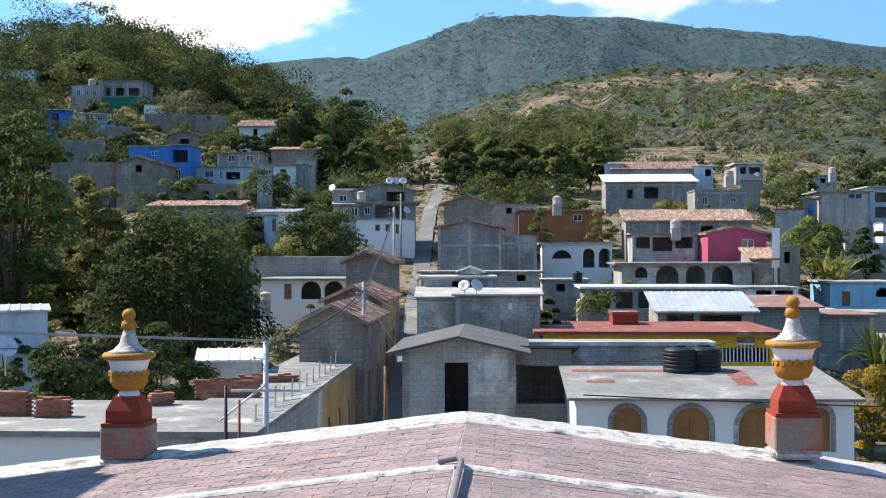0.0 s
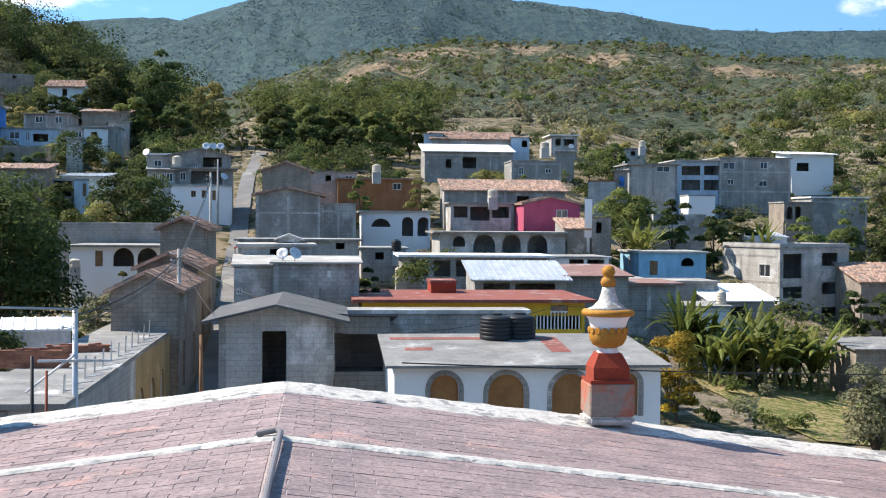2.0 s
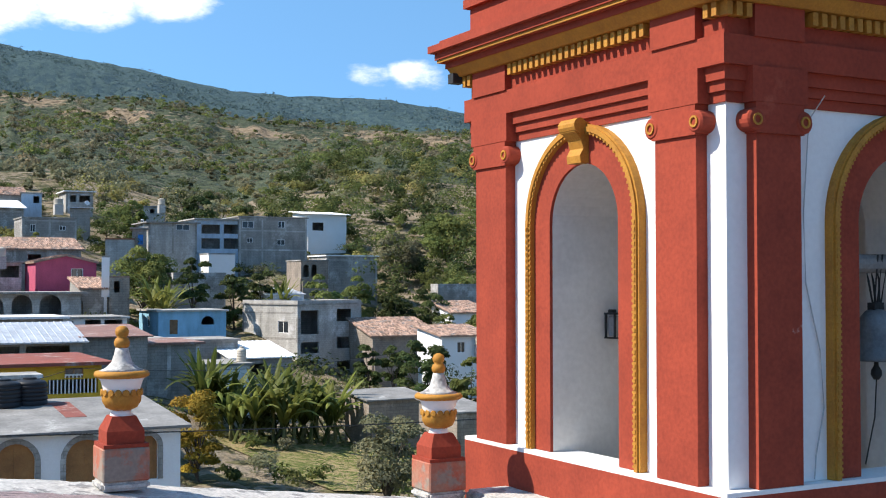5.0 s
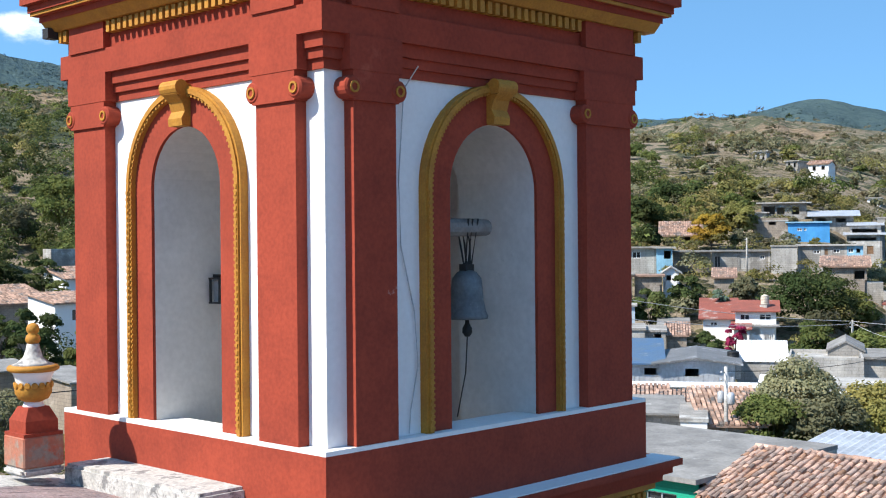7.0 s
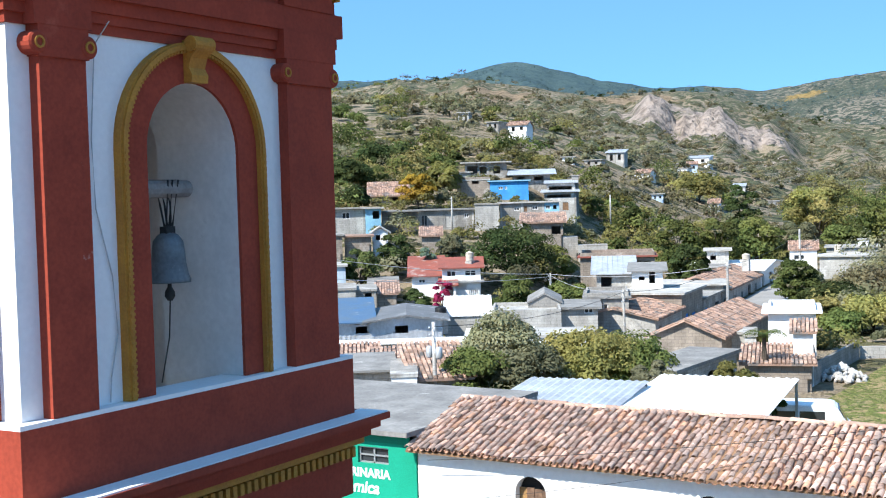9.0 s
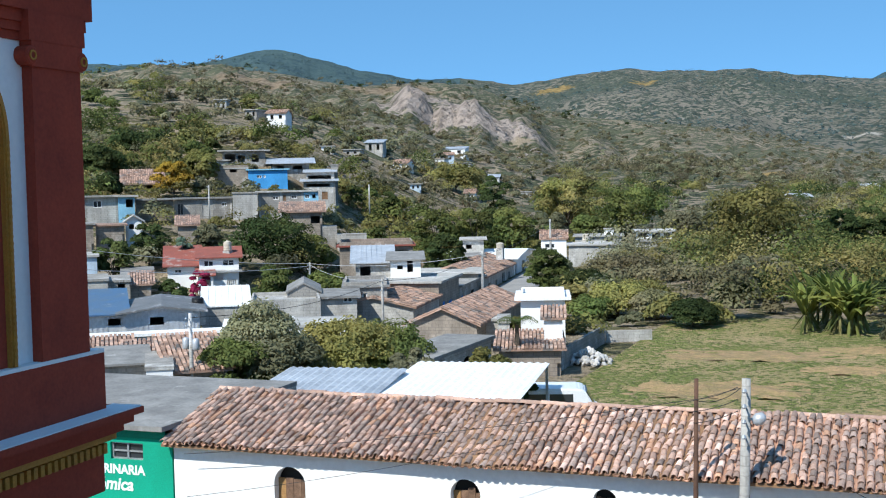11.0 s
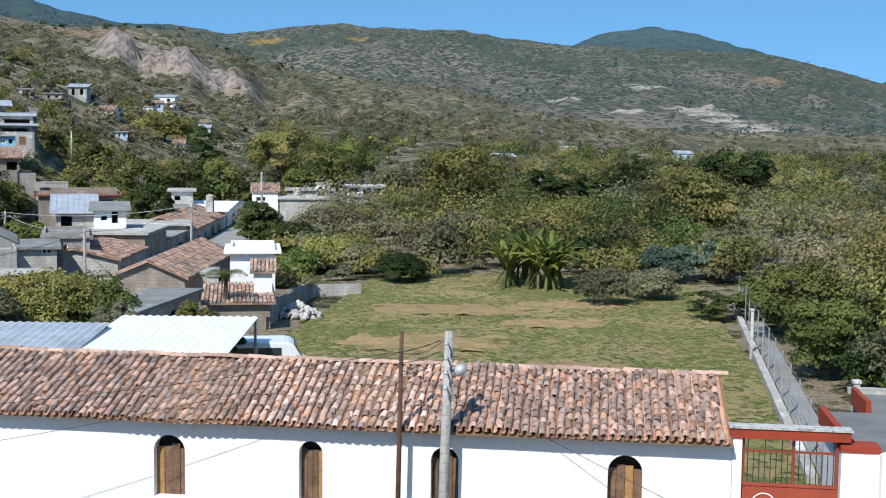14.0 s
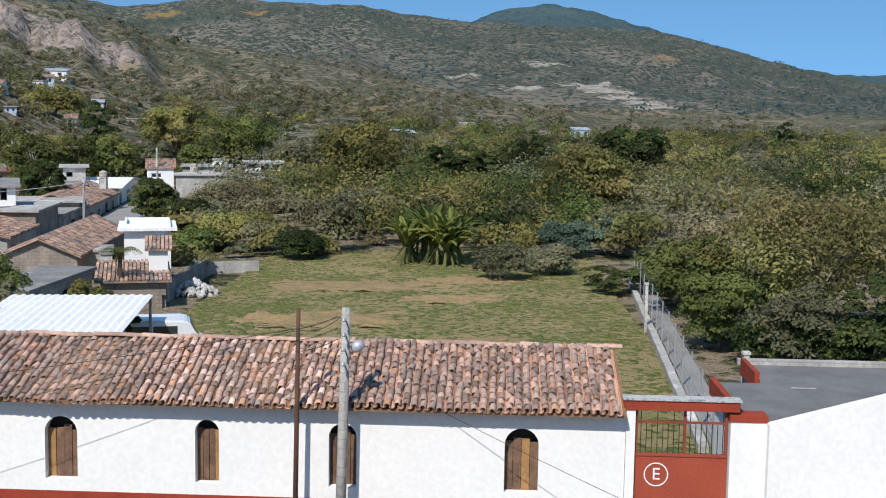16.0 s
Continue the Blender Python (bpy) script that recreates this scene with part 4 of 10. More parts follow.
def win(bm_w, bm_p, x0, x1, z0, z1, m):
    f = 0.06
    for a, b, c, d in ((x0, x1, z0, z0 + f), (x0, x1, z1 - f, z1), (x0, x0 + f, z0 + f, z1 - f), (x1 - f, x1, z0 + f, z1 - f), ((x0 + x1) / 2 - 0.03, (x0 + x1) / 2 + 0.03, z0 + f, z1 - f)):
        box(bm_w, a, b, 0.05, 0.11, c, d, m)
    box(bm_p, x0 + f, x1 - f, 0.075, 0.085, z0 + f, z1 - f, m)


def house(x, y, z, w, d, h, rz, walls, label, roof="flat", roofm=None, front=(), left=(), right=(), rise=0.8, over=0.3, name="house", category="house", parapet=0.0, deep=5.0, slabm=None, strips=()):
    """A house: front faces local -y. front, left, right: openings (x from the face's middle, sill, width, height, kind);
    kind w: a glazed window, d: a door, o: an open bay, a: an arched bay."""
    H = thing(name, pose(x, y, z, 0, 0, rz), label, category)
    HOUSES.append((x - math.sin(radians(rz)) * d / 2, y + math.cos(radians(rz)) * d / 2, max(w, d) / 2))
    t = 0.2
    faces = ((Matrix.Identity(4), w, front),
             (Matrix.Translation((-w / 2, d / 2, 0)) @ Matrix.Rotation(-math.pi / 2, 4, "Z"), d, left),
             (Matrix.Translation((w / 2, d / 2, 0)) @ Matrix.Rotation(math.pi / 2, 4, "Z"), d, right),
             (Matrix.Translation((0, d, 0)) @ Matrix.Rotation(math.pi, 4, "Z"), w, ()))
    dice = random.Random(int(x * 31 + y * 17))
    framed = walls in (CONC, CONC2) and w > 3 and d > 3.5 and h > 2
    for k, (m, ww, holes) in enumerate(faces):
        hs = [(cx - a / 2, cx + a / 2, s, s + b) for cx, s, a, b, *_ in holes]
        bm = bmesh.new()
        wall(bm, ww - (0 if k in (0, 3) else 2 * t), h, t, hs, m)
        box(bm, -ww / 2 + t, ww / 2 - t, 0, t, -deep, 0.0, m)
        wl = part("wall", bm, walls, H)
        if walls is ZINC and k < 3:
            bm = bmesh.new()
            q = -ww / 2 + 0.1
            while q < ww / 2 - 0.1:
                if not any(a - 0.05 < q < b for a, b, _, _ in hs):
                    box(bm, q, q + 0.09, -0.03, 0.0, 0, h, m)
                q += 0.3
            tagged(part("cladding_rib", bm, ZINC, wl), kind="stuff")
        if framed and k < 2:
            # the poured frame round the block panels, a little proud of them
            other = CONC2 if walls is CONC else CONC
            for q in range(max(2, round(ww / 3.2)) + 1):
                cx = -ww / 2 + 0.14 + (ww - 0.28) * q / max(2, round(ww / 3.2))
                if not any(a - 0.16 < cx < b + 0.16 for a, b, _, _ in hs):
                    part("column", boxes((cx - 0.12, cx + 0.12, -0.018, 0.02, -0.5, h - 0.02), m=m), other, wl)
            for zz in [2.35 + 2.6 * q for q in range(int(max(0, h - 2.0) / 2.6) + 1)]:
                if zz < h - 0.2 and not any(c - 0.1 < zz + 0.1 and zz < d2 + 0.1 for _, _, c, d2 in hs):
                    part("ring_beam", boxes((-ww / 2 + 0.02, ww / 2 - 0.02, -0.014, 0.02, zz, zz + 0.2), m=m), other, wl)
        for (x0, x1, z0, z1), (cx, s, a, b, kind, *mat) in zip(hs, holes):
            if kind == "w":
                bw, bp = bmesh.new(), bmesh.new()
                win(bw, bp, x0, x1, z0, z1, m)
                fr = part("window", bw, mat[0] if mat else WHITE, wl)
                part("pane", bp, PANE, fr)
            elif kind == "d":
                bm = bmesh.new()
                box(bm, x0, x1, 0.08, 0.13, z0, z1, m)
                for q in (0.25, 0.75):
                    box(bm, x0 + (x1 - x0) * (q - 0.18), x0 + (x1 - x0) * (q + 0.18), 0.06, 0.09, z0 + 0.2, z0 + (z1 - z0) * 0.45, m)
                    box(bm, x0 + (x1 - x0) * (q - 0.18), x0 + (x1 - x0) * (q + 0.18), 0.06, 0.09, z0 + (z1 - z0) * 0.55, z1 - 0.12, m)
                part("door", bm, mat[0] if mat else WOOD, wl)
            elif kind in "aA":
                # spandrels turn the square hole into an arch
                r, cz = a / 2, z1 - a / 2
                for sg in (-1, 1):
                    bm = bmesh.new()
                    pts = [(cx + sg * r, z1 - 0.001)] + [(cx + sg * r * math.sin(math.pi / 2 * q / 8), cz + r * math.cos(math.pi / 2 * q / 8)) for q in range(9)]
                    prism(bm, pts, 0.002, t - 0.002, m)
                    part("spandrel", bm, walls, wl)
                if kind == "A":
                    bm = bmesh.new()
                    arch_ring(bm, cx, r + 0.002, r + 0.17, z0, cz, -0.03, 0.01, m, 12)
                    part("arch_trim", bm, CONC, wl)
                    bm = bmesh.new()
                    box(bm, x0, x1, 0.12, 0.16, z0, z1, m)
                    box(bm, cx - 0.03, cx + 0.03, 0.1, 0.125, z0, z1 - 0.02, m)
                    part("shutter", bm, mat[0] if mat else WOODO, wl)
            elif kind == "b":
                bm = bmesh.new()
                box(bm, x0, x1, 0.02, 0.08, z0 + 0.85, z0 + 0.93, m)
                part("handrail", bm, mat[0] if mat else WHITE, wl)
                q = x0 + 0.06
                while q < x1:
                    bm = bmesh.new()
                    box(bm, q, q + 0.06, 0.03, 0.07, z0, z0 + 0.85, m)
                    part("baluster", bm, mat[0] if mat else WHITE, wl)
                    q += 0.18
    # dark rooms behind the openings: floor, back wall
    part("room", boxes((-w / 2 + t, w / 2 - t, min(d * 0.6, 3.0), min(d * 0.6, 3.0) + 0.1, 0, h - 0.1), (-w / 2 + t, w / 2 - t, t, d - t, -0.1, 0.02)), CONC, H)
    o = over
    bm = bmesh.new()
    if roof == "flat":
        box(bm, -w / 2 - o, w / 2 + o, -o, d + o, h, h + 0.16)
        part("roof_slab", bm, slabm or roofm or CONC, H)
        if parapet:
            bm = boxes((-w / 2, w / 2, 0, 0.14, h + 0.16, h + 0.16 + parapet), (-w / 2, w / 2, d - 0.14, d, h + 0.16, h + 0.16 + parapet),
                       (-w / 2, -w / 2 + 0.14, 0.14, d - 0.14, h + 0.16, h + 0.16 + parapet), (w / 2 - 0.14, w / 2, 0.14, d - 0.14, h + 0.16, h + 0.16 + parapet))
            part("parapet", bm, walls, H)
    elif roof == "gable":          # ridge runs back from the front
        prism(bm, [(-w / 2, h), (w / 2, h), (0, h + rise)], 0.0, d)
        part("gable", bm, walls, H)
        bm = bmesh.new()
        k = rise / (w / 2)
        for s in (-1, 1):
            pts = [(0, h + rise + 0.02), (s * (w / 2 + o), h - k * o + 0.02), (s * (w / 2 + o), h - k * o + 0.12), (0, h + rise + 0.12)]
            prism(bm, pts if s > 0 else pts[::-1], -o, d + o)
        part("roof", bm, roofm or TILED, H)
        if roofm in (None, TILED, TILE):
            ribs(H, w, d, h, rise, o, "gable")
    elif roof == "ridge":          # ridge runs along the front
        prism(bm, [(0, h), (d, h), (d / 2, h + rise)], -w / 2, w / 2, axis="x")
        part("gable", bm, walls, H)
        bm = bmesh.new()
        k = rise / (d / 2)
        for a, b in ((d / 2, -o), (d / 2, d + o)):
            e = h - k * o
            prism(bm, [(a, h + rise + 0.02), (b, e + 0.02), (b, e + 0.12), (a, h + rise + 0.12)], -w / 2 - o, w / 2 + o, axis="x")
        part("roof", bm, roofm or TILED, H)
        if roofm in (None, TILED, TILE):
            ribs(H, w, d, h, rise, o, "ridge")
    elif roof in ("shed", "shedback"):        # low at the front, or low at the back
        a, b = (h, h + rise) if roof == "shed" else (h + rise, h)
        prism(bm, [(0, h - 0.02), (d, h - 0.02), (d, b), (0, a)], -w / 2 + 0.01, w / 2 - 0.01, axis="x")
        part("gable", bm, walls, H)
        bm = bmesh.new()
        k = (b - a) / d
        prism(bm, [(-o, a - k * o + 0.01), (d + o, b + k * o + 0.01), (d + o, b + k * o + 0.1), (-o, a - k * o + 0.1)], -w / 2 - o, w / 2 + o, axis="x")
        part("roof", bm, roofm or ZINC, H)
        for p0, p1, q0, q1 in strips:
            part("painted_strip", prism(bmesh.new(), [(q0, a + k * q0 + 0.1), (q1, a + k * q1 + 0.1), (q1, a + k * q1 + 0.108), (q0, a + k * q0 + 0.108)], p0, p1, axis="x"), REDROOF, H)
        if roofm in (TILED, TILE):
            ribs(H, w, d, h, rise, o, roof)
        elif roofm in (None, ZINC, WSHEET):
            bm = bmesh.new()
            q = -w / 2 - o
            while q < w / 2 + o:
                prism(bm, [(-o, a - k * o + 0.1), (d + o, b + k * o + 0.1), (d + o, b + k * o + 0.135), (-o, a - k * o + 0.135)], q, q + 0.07, axis="x")
                q += 0.45
            tagged(part("roof_rib", bm, roofm or ZINC, H), kind="stuff")
    return H


def ribs(H, w, d, h, rise, o, kind):
    """Rows of cover tiles up the slopes of a far tiled roof."""
    bm = bmesh.new()
    if kind == "gable":
        k = rise / (w / 2)
        runs = [((0, h + rise + 0.13), (s * (w / 2 + o), h - k * o + 0.13)) for s in (-1, 1)]
        q, end, along = -o, d + o, "y"
    elif kind == "ridge":
        k = rise / (d / 2)
        runs = [((d / 2, h + rise + 0.13), (b, h - k * o + 0.13)) for b in (-o, d + o)]
        q, end, along = -w / 2 - o, w / 2 + o, "x"
    else:
        a, b = (h, h + rise) if kind == "shed" else (h + rise, h)
        k = (b - a) / d
        runs = [((-o, a - k * o + 0.11), (d + o, b + k * o + 0.11))]
        q, end, along = -w / 2 - o, w / 2 + o, "x"
    rng = random.Random(int(w * 100))
    while q < end:
        for (a, za), (b, zb) in runs:
            n = max(1, round(abs(b - a) / 0.42))
            for i in range(n):
                f0, f1 = i / n, (i + 1) / n
                j = rng.random() * 0.06 - 0.02
                prism(bm, [(a + (b - a) * f0, za + (zb - za) * f0 + j), (a + (b - a) * f1, za + (zb - za) * f1 + j), (a + (b - a) * f1, za + (zb - za) * f1 + 0.09 + j), (a + (b - a) * f0, za + (zb - za) * f0 + 0.06 + j)],
                      q, q + 0.13 + rng.random() * 0.03, axis=along)
        q += 0.215
    tagged(part("roof_tiling", bm, TILED, H), kind="stuff")

# the houses of the town, from the church outwards
house(0.61, 45.96, 1.71, 4.25, 7.0, 4.22, -3.0, CONC2, "bare concrete house with a gabled corrugated roof and dark doorway", roof="gable", roofm=TARSHEET, rise=0.5, over=0.6, front=[(-0.09, 1.81, 0.90, 1.98, "o")])
house(8.93, 39.98, 2.53, 9.04, 6.0, 2.26, -3.0, WHITE, "white house with arched wooden shutters under a sloping concrete roof", roof="shed", roofm=DARKC, rise=0.42, over=0.3, strips=[(-4.4, 1.2, 4.9, 5.4), (1.2, 1.9, 2.2, 5.4), (-4.0, -3.0, 2.6, 3.2)], front=[(-2.84, 0.54, 0.95, 1.45, "A"), (-0.76, 0.55, 1.22, 1.45, "A"), (1.42, 0.57, 1.25, 1.44, "A"), (3.41, 0.58, 0.70, 1.44, "A")])
house(7.27, 51.45, 4.10, 8.24, 1.6, 1.62, -3.0, CONC, "low grey plastered building with a white roof edge", roof="flat", roofm=CONC2, over=0.12)
house(10.60, 60.03, 3.73, 11.23, 8.0, 1.90, -3.0, YELLOW, "yellow house with a red flat roof and white balustrade", roof="flat", roofm=REDROOF, over=0.5, front=[(4.30, 1.29, 0.88, 0.47, "w", WOOD), (4.27, 0.54, 2.36, 0.69, "b")])
house(2.82, 91.92, 7.47, 8.96, 6.0, 0.68, -3.0, CONC2, "low grey house with water tanks on its roof", roof="flat", over=0.3, front=[(3.10, 0.08, 0.64, 0.47, "o")])
house(2.48, 111.93, 7.94, 5.87, 9.0, 4.05, -3.0, CONC, "tall grey block house with a low gable", roof="gable", roofm=TILED, rise=0.6, over=0.4)
house(7.09, 112.74, 8.13, 3.24, 8.0, 3.04, -3.0, CONC, "grey block wall house beside the tall one", roof="flat", over=0.1)
house(13.16, 119.24, 8.09, 6.78, 7.0, 2.49, -3.0, WHITE, "white house with a balustraded balcony", roof="flat", roofm=CONC2, over=0.3, front=[(-1.48, 1.05, 1.93, 0.83, "a"), (1.14, 0.16, 1.11, 1.88, "a"), (2.71, 0.16, 1.16, 1.88, "a")])
house(21.19, 105.86, 6.86, 11.20, 8.0, 1.82, -3.0, CONC2, "grey house with a row of arches and a deep flat roof", roof="flat", roofm=CONC, over=0.6, front=[(-3.89, 0.64, 1.08, 0.94, "a"), (-1.64, 0.00, 1.96, 1.72, "a"), (0.80, 0.00, 1.66, 1.72, "a"), (3.11, 0.00, 1.80, 1.72, "a")])
house(15.77, 88.57, 5.55, 10.81, 6.0, 1.52, -3.0, CONC, "long low grey house with wide openings", roof="flat", roofm=WSHEET, over=0.4, front=[(-4.26, 0.08, 1.40, 1.20, "o"), (-2.54, 0.08, 1.23, 1.19, "o"), (-0.78, 0.08, 1.47, 1.19, "o"), (4.19, 0.08, 1.22, 1.19, "o")])
house(16.49, 76.20, 4.72, 5.96, 5.0, 1.24, -3.0, CONC, "shed with a pale sheet roof", roof="shed", roofm=ZINC, rise=0.95, over=0.3, front=[(-1.6, 0.1, 1.7, 0.95, "o"), (0.9, 0.1, 2.6, 0.95, "o")])
house(27.99, 115.63, 9.02, 5.52, 6.0, 2.42, -3.0, PINK, "bright pink gabled house with a white-framed window", roof="gable", roofm=TILED, rise=0.65, over=0.2, front=[(0.99, 0.75, 1.12, 1.18, "w")])
house(21.98, 120.98, 9.00, 6.13, 6.0, 2.53, -3.0, CONC2, "grey house with a columned balcony", roof="flat", over=0.3, front=[(-2.08, 1.13, 1.40, 1.12, "o"), (-0.13, 0.84, 1.95, 1.40, "o"), (1.99, 1.12, 1.73, 1.12, "o")])
house(26.33, 130.33, 10.16, 13.31, 5.0, 2.91, -3.0, CONC, "long house under a clay tile roof", roof="shed", roofm=TILED, rise=1.2, over=0.3, front=[(1.94, 0.60, 1.32, 1.81, "o", WOOD)])
house(28.32, 165.56, 16.48, 12.21, 7.0, 2.92, -3.0, CONC, "house with a white sheet roof in front of clay tiles", roof="shed", roofm=WSHEET, rise=1.3, over=0.4, front=[(0.05, 0.62, 1.91, 1.54, "o"), (-2.81, 0.63, 0.77, 1.23, "o")])
house(31.21, 179.27, 20.21, 12.15, 7.0, 1.83, -3.0, CONC2, "house with a long clay tile roof", roof="ridge", roofm=TILED, rise=1.2, over=0.4)
house(33.43, 146.19, 14.43, 6.18, 6.0, 2.72, -3.0, CONC, "grey block house with two small windows", roof="flat", over=0.1, front=[(-1.91, 1.09, 0.61, 0.95, "w"), (1.45, 1.35, 0.74, 0.54, "w")])
house(47.68, 189.05, 20.93, 4.08, 6.0, 2.63, -3.0, CONC2, "small two-storey white-trimmed house", roof="flat", roofm=WSHEET, over=0.4, front=[(-0.99, 1.06, 0.87, 1.05, "o"), (0.79, 1.05, 1.65, 1.05, "o")])
house(25.16, 94.68, 5.51, 4.86, 6.0, 1.32, -3.0, WHITE, "low white house with wide dark windows", roof="flat", over=0.2, front=[(-1.86, 0.53, 0.44, 0.62, "o"), (-0.17, 0.62, 1.22, 0.62, "o"), (1.39, 0.62, 1.39, 0.61, "o")])
house(13.00, 134.34, 12.58, 9.20, 5.0, 1.75, -3.0, ORANGE, "orange house half hidden by shrubs", roof="flat", roofm=TILED, over=0.3, front=[(1.91, 0.62, 0.93, 0.75, "w")])
house(2.64, 127.93, 13.47, 4.99, 6.0, 1.37, -3.0, ADOBE, "grey house with a low tiled gable", roof="gable", roofm=TILED, rise=0.9, over=0.3)
house(-9.86, 87.41, 5.57, 6.62, 7.0, 2.15, -3.0, WHITE, "white house with two dark arches and a flat roof", roof="flat", roofm=CONC, over=0.3, front=[(-1.28, 0.81, 0.53, 1.10, "d"), (0.40, 0.81, 1.43, 1.29, "a"), (2.05, 0.81, 1.39, 1.29, "a")])
house(-11.19, 95.31, 7.68, 8.12, 6.0, 1.59, -3.0, CONC, "bare grey upper storey wall", roof="flat", over=0.05)
house(-19.29, 138.62, 12.35, 4.68, 6.0, 2.06, -3.0, WHITE, "white house with a blue corner under a sheet roof", roof="shed", roofm=ZINC, rise=0.5, over=0.3, front=[(-1.49, 0.20, 0.78, 1.61, "o")])
house(-38.69, 160.36, 21.46, 5.44, 6.0, 2.38, -3.0, BLUE, "bright blue upper storey with rooftop poles", roof="flat", over=0.2, front=[(0.68, 1.19, 0.76, 0.60, "w")])
house(-34.65, 160.26, 19.21, 2.71, 6.0, 4.77, -3.0, BLUE, "bright blue house corner with a balcony", roof="flat", over=0.3, front=[(0.08, 2.53, 1.96, 1.64, "o"), (-0.22, 0.15, 0.76, 1.49, "w")])
house(-37.60, 150.33, 17.02, 5.67, 7.0, 3.84, -3.0, ADOBE, "grey adobe house with a low gable", roof="gable", roofm=TILED, rise=0.8, over=0.3, front=[(0.04, 2.79, 0.78, 0.84, "o")])
house(-29.69, 163.28, 18.77, 6.90, 6.0, 2.50, -3.0, PALEB, "pale blue house with white window trim", roof="flat", over=0.2, front=[(-1.68, 1.22, 1.23, 0.91, "w"), (-0.07, 0.91, 0.46, 1.21, "w"), (1.58, 0.90, 1.92, 0.99, "o")])
house(-61.11, 232.05, 35.39, 8.43, 8.0, 4.31, -3.0, GREEN, "house with a green ground floor and arch", roof="flat", roofm=CONC, over=0.1, front=[(2.47, 0.41, 1.97, 1.94, "a")])
house(-68.04, 232.19, 38.33, 6.03, 7.0, 3.56, -3.0, CONC2, "pale block house with small windows", roof="flat", over=0.1, front=[(-1.48, 1.63, 0.66, 1.08, "w"), (0.06, 1.62, 0.66, 1.08, "w"), (1.59, 1.60, 0.66, 1.08, "w")])
house(-61.92, 233.90, 39.95, 8.50, 7.0, 2.94, -3.0, CONC, "unfinished grey upper storey with columns", roof="flat", over=0.2, front=[(-2.87, 0.24, 1.66, 1.52, "o"), (-0.11, 0.22, 1.66, 1.52, "o"), (2.60, 0.19, 1.99, 1.52, "o")])
house(-61.29, 206.03, 29.83, 7.59, 6.0, 2.49, -3.0, PALEB, "dark blue-trimmed house with a sheet roof", roof="shed", roofm=ZINC, rise=0.5, over=0.4, front=[(-1.75, 0.59, 1.95, 1.53, "o"), (1.42, 0.56, 2.43, 1.53, "o")])
house(-28.93, 172.55, 21.53, 6.07, 6.0, 2.41, -3.0, CONC, "grey house with a tiled roof edge", roof="flat", roofm=TILED, over=0.3, front=[(-1.01, 1.29, 0.97, 0.88, "w"), (1.58, 1.27, 0.97, 0.88, "w")])
house(-31.09, 202.59, 28.87, 5.51, 6.0, 2.07, -3.0, WHITE, "white gabled house on the slope", roof="ridge", roofm=TILED, rise=1.2, over=0.4, front=[(-0.09, 0.57, 0.76, 1.13, "o")])
house(-28.13, 137.10, 12.72, 10.31, 5.0, 2.29, -3.0, ADOBE, "low adobe house with a tiled roof edge", roof="shed", roofm=TILED, rise=0.7, over=0.3)
house(-22.38, 168.48, 19.99, 6.71, 5.0, 2.04, -3.0, CONC2, "low white-washed house among trees", roof="flat", over=0.2, front=[(-1.77, 0.64, 0.79, 0.78, "w")])
house(-4.95, 79.81, 7.02, 2.83, 8.0, 2.08, -3.0, ADOBE, "adobe house with a low tiled gable on the lane", roof="gable", roofm=TILED, rise=0.6, over=0.4)
house(36.86, 105.89, 4.57, 6.22, 7.0, 2.44, -3.0, SKYB, "sky-blue house with an arched window", roof="flat", roofm=CONC2, over=0.2, front=[(-1.73, 0.43, 0.74, 1.29, "d"), (1.40, 1.24, 1.19, 0.78, "a")], left=[(0, 1, 1, 1, "w")])
house(31.06, 82.46, 2.40, 3.85, 5.0, 1.30, -3.0, WHITE, "small white house with grey sheet roof", roof="flat", roofm=CONC, over=0.2, front=[(-0.53, 0.21, 0.42, 0.61, "o")])
house(36.60, 88.88, 2.20, 4.95, 6.0, 1.55, -3.0, CONC, "house with pale sheet roofs", roof="shed", roofm=WSHEET, rise=0.9, over=0.3, front=[(-0.37, 0.23, 1.41, 0.89, "o")])
house(25.57, 78.04, 3.07, 4.13, 6.0, 2.47, -3.0, CONC, "grey house with a dark clay-red roof", roof="flat", roofm=RUSTSHEET, over=0.3)
house(33.02, 92.40, 3.16, 5.69, 5.0, 1.82, -3.0, CONC, "long grey wall house with reed roof edge", roof="flat", over=0.2)
house(50.21, 152.04, 13.83, 6.31, 7.0, 3.42, -3.0, CONC2, "two-storey pale block house", roof="flat", over=0.4, front=[(1.32, 2.55, 1.77, 0.75, "w")], left=[(0, 3, 1.2, 1, "w")])
house(57.79, 155.74, 13.71, 6.06, 7.0, 4.32, -3.0, PALEB, "two-storey house with blue posts and a balcony", roof="flat", roofm=CONC2, over=0.5, front=[(-1.12, 2.45, 2.57, 1.23, "o"), (1.71, 2.50, 2.11, 1.24, "o"), (-1.11, 0.45, 2.57, 1.39, "o"), (1.72, 0.48, 2.11, 1.39, "o")])
house(65.30, 154.93, 11.61, 9.77, 8.0, 6.86, -3.0, CONC, "grey three-storey block house with small windows", roof="flat", over=0.2, front=[(-3.61, 5.40, 1.63, 0.93, "w"), (1.18, 5.48, 0.99, 0.94, "w"), (-3.35, 3.38, 0.82, 0.70, "w"), (1.11, 3.13, 1.16, 0.78, "w")])
house(79.63, 168.22, 16.67, 6.49, 6.0, 3.27, -3.0, WHITE, "white house with a sheet roof on the slope", roof="shed", roofm=WSHEET, rise=0.6, over=0.5, front=[(-1.41, 0.84, 1.84, 1.20, "o")])
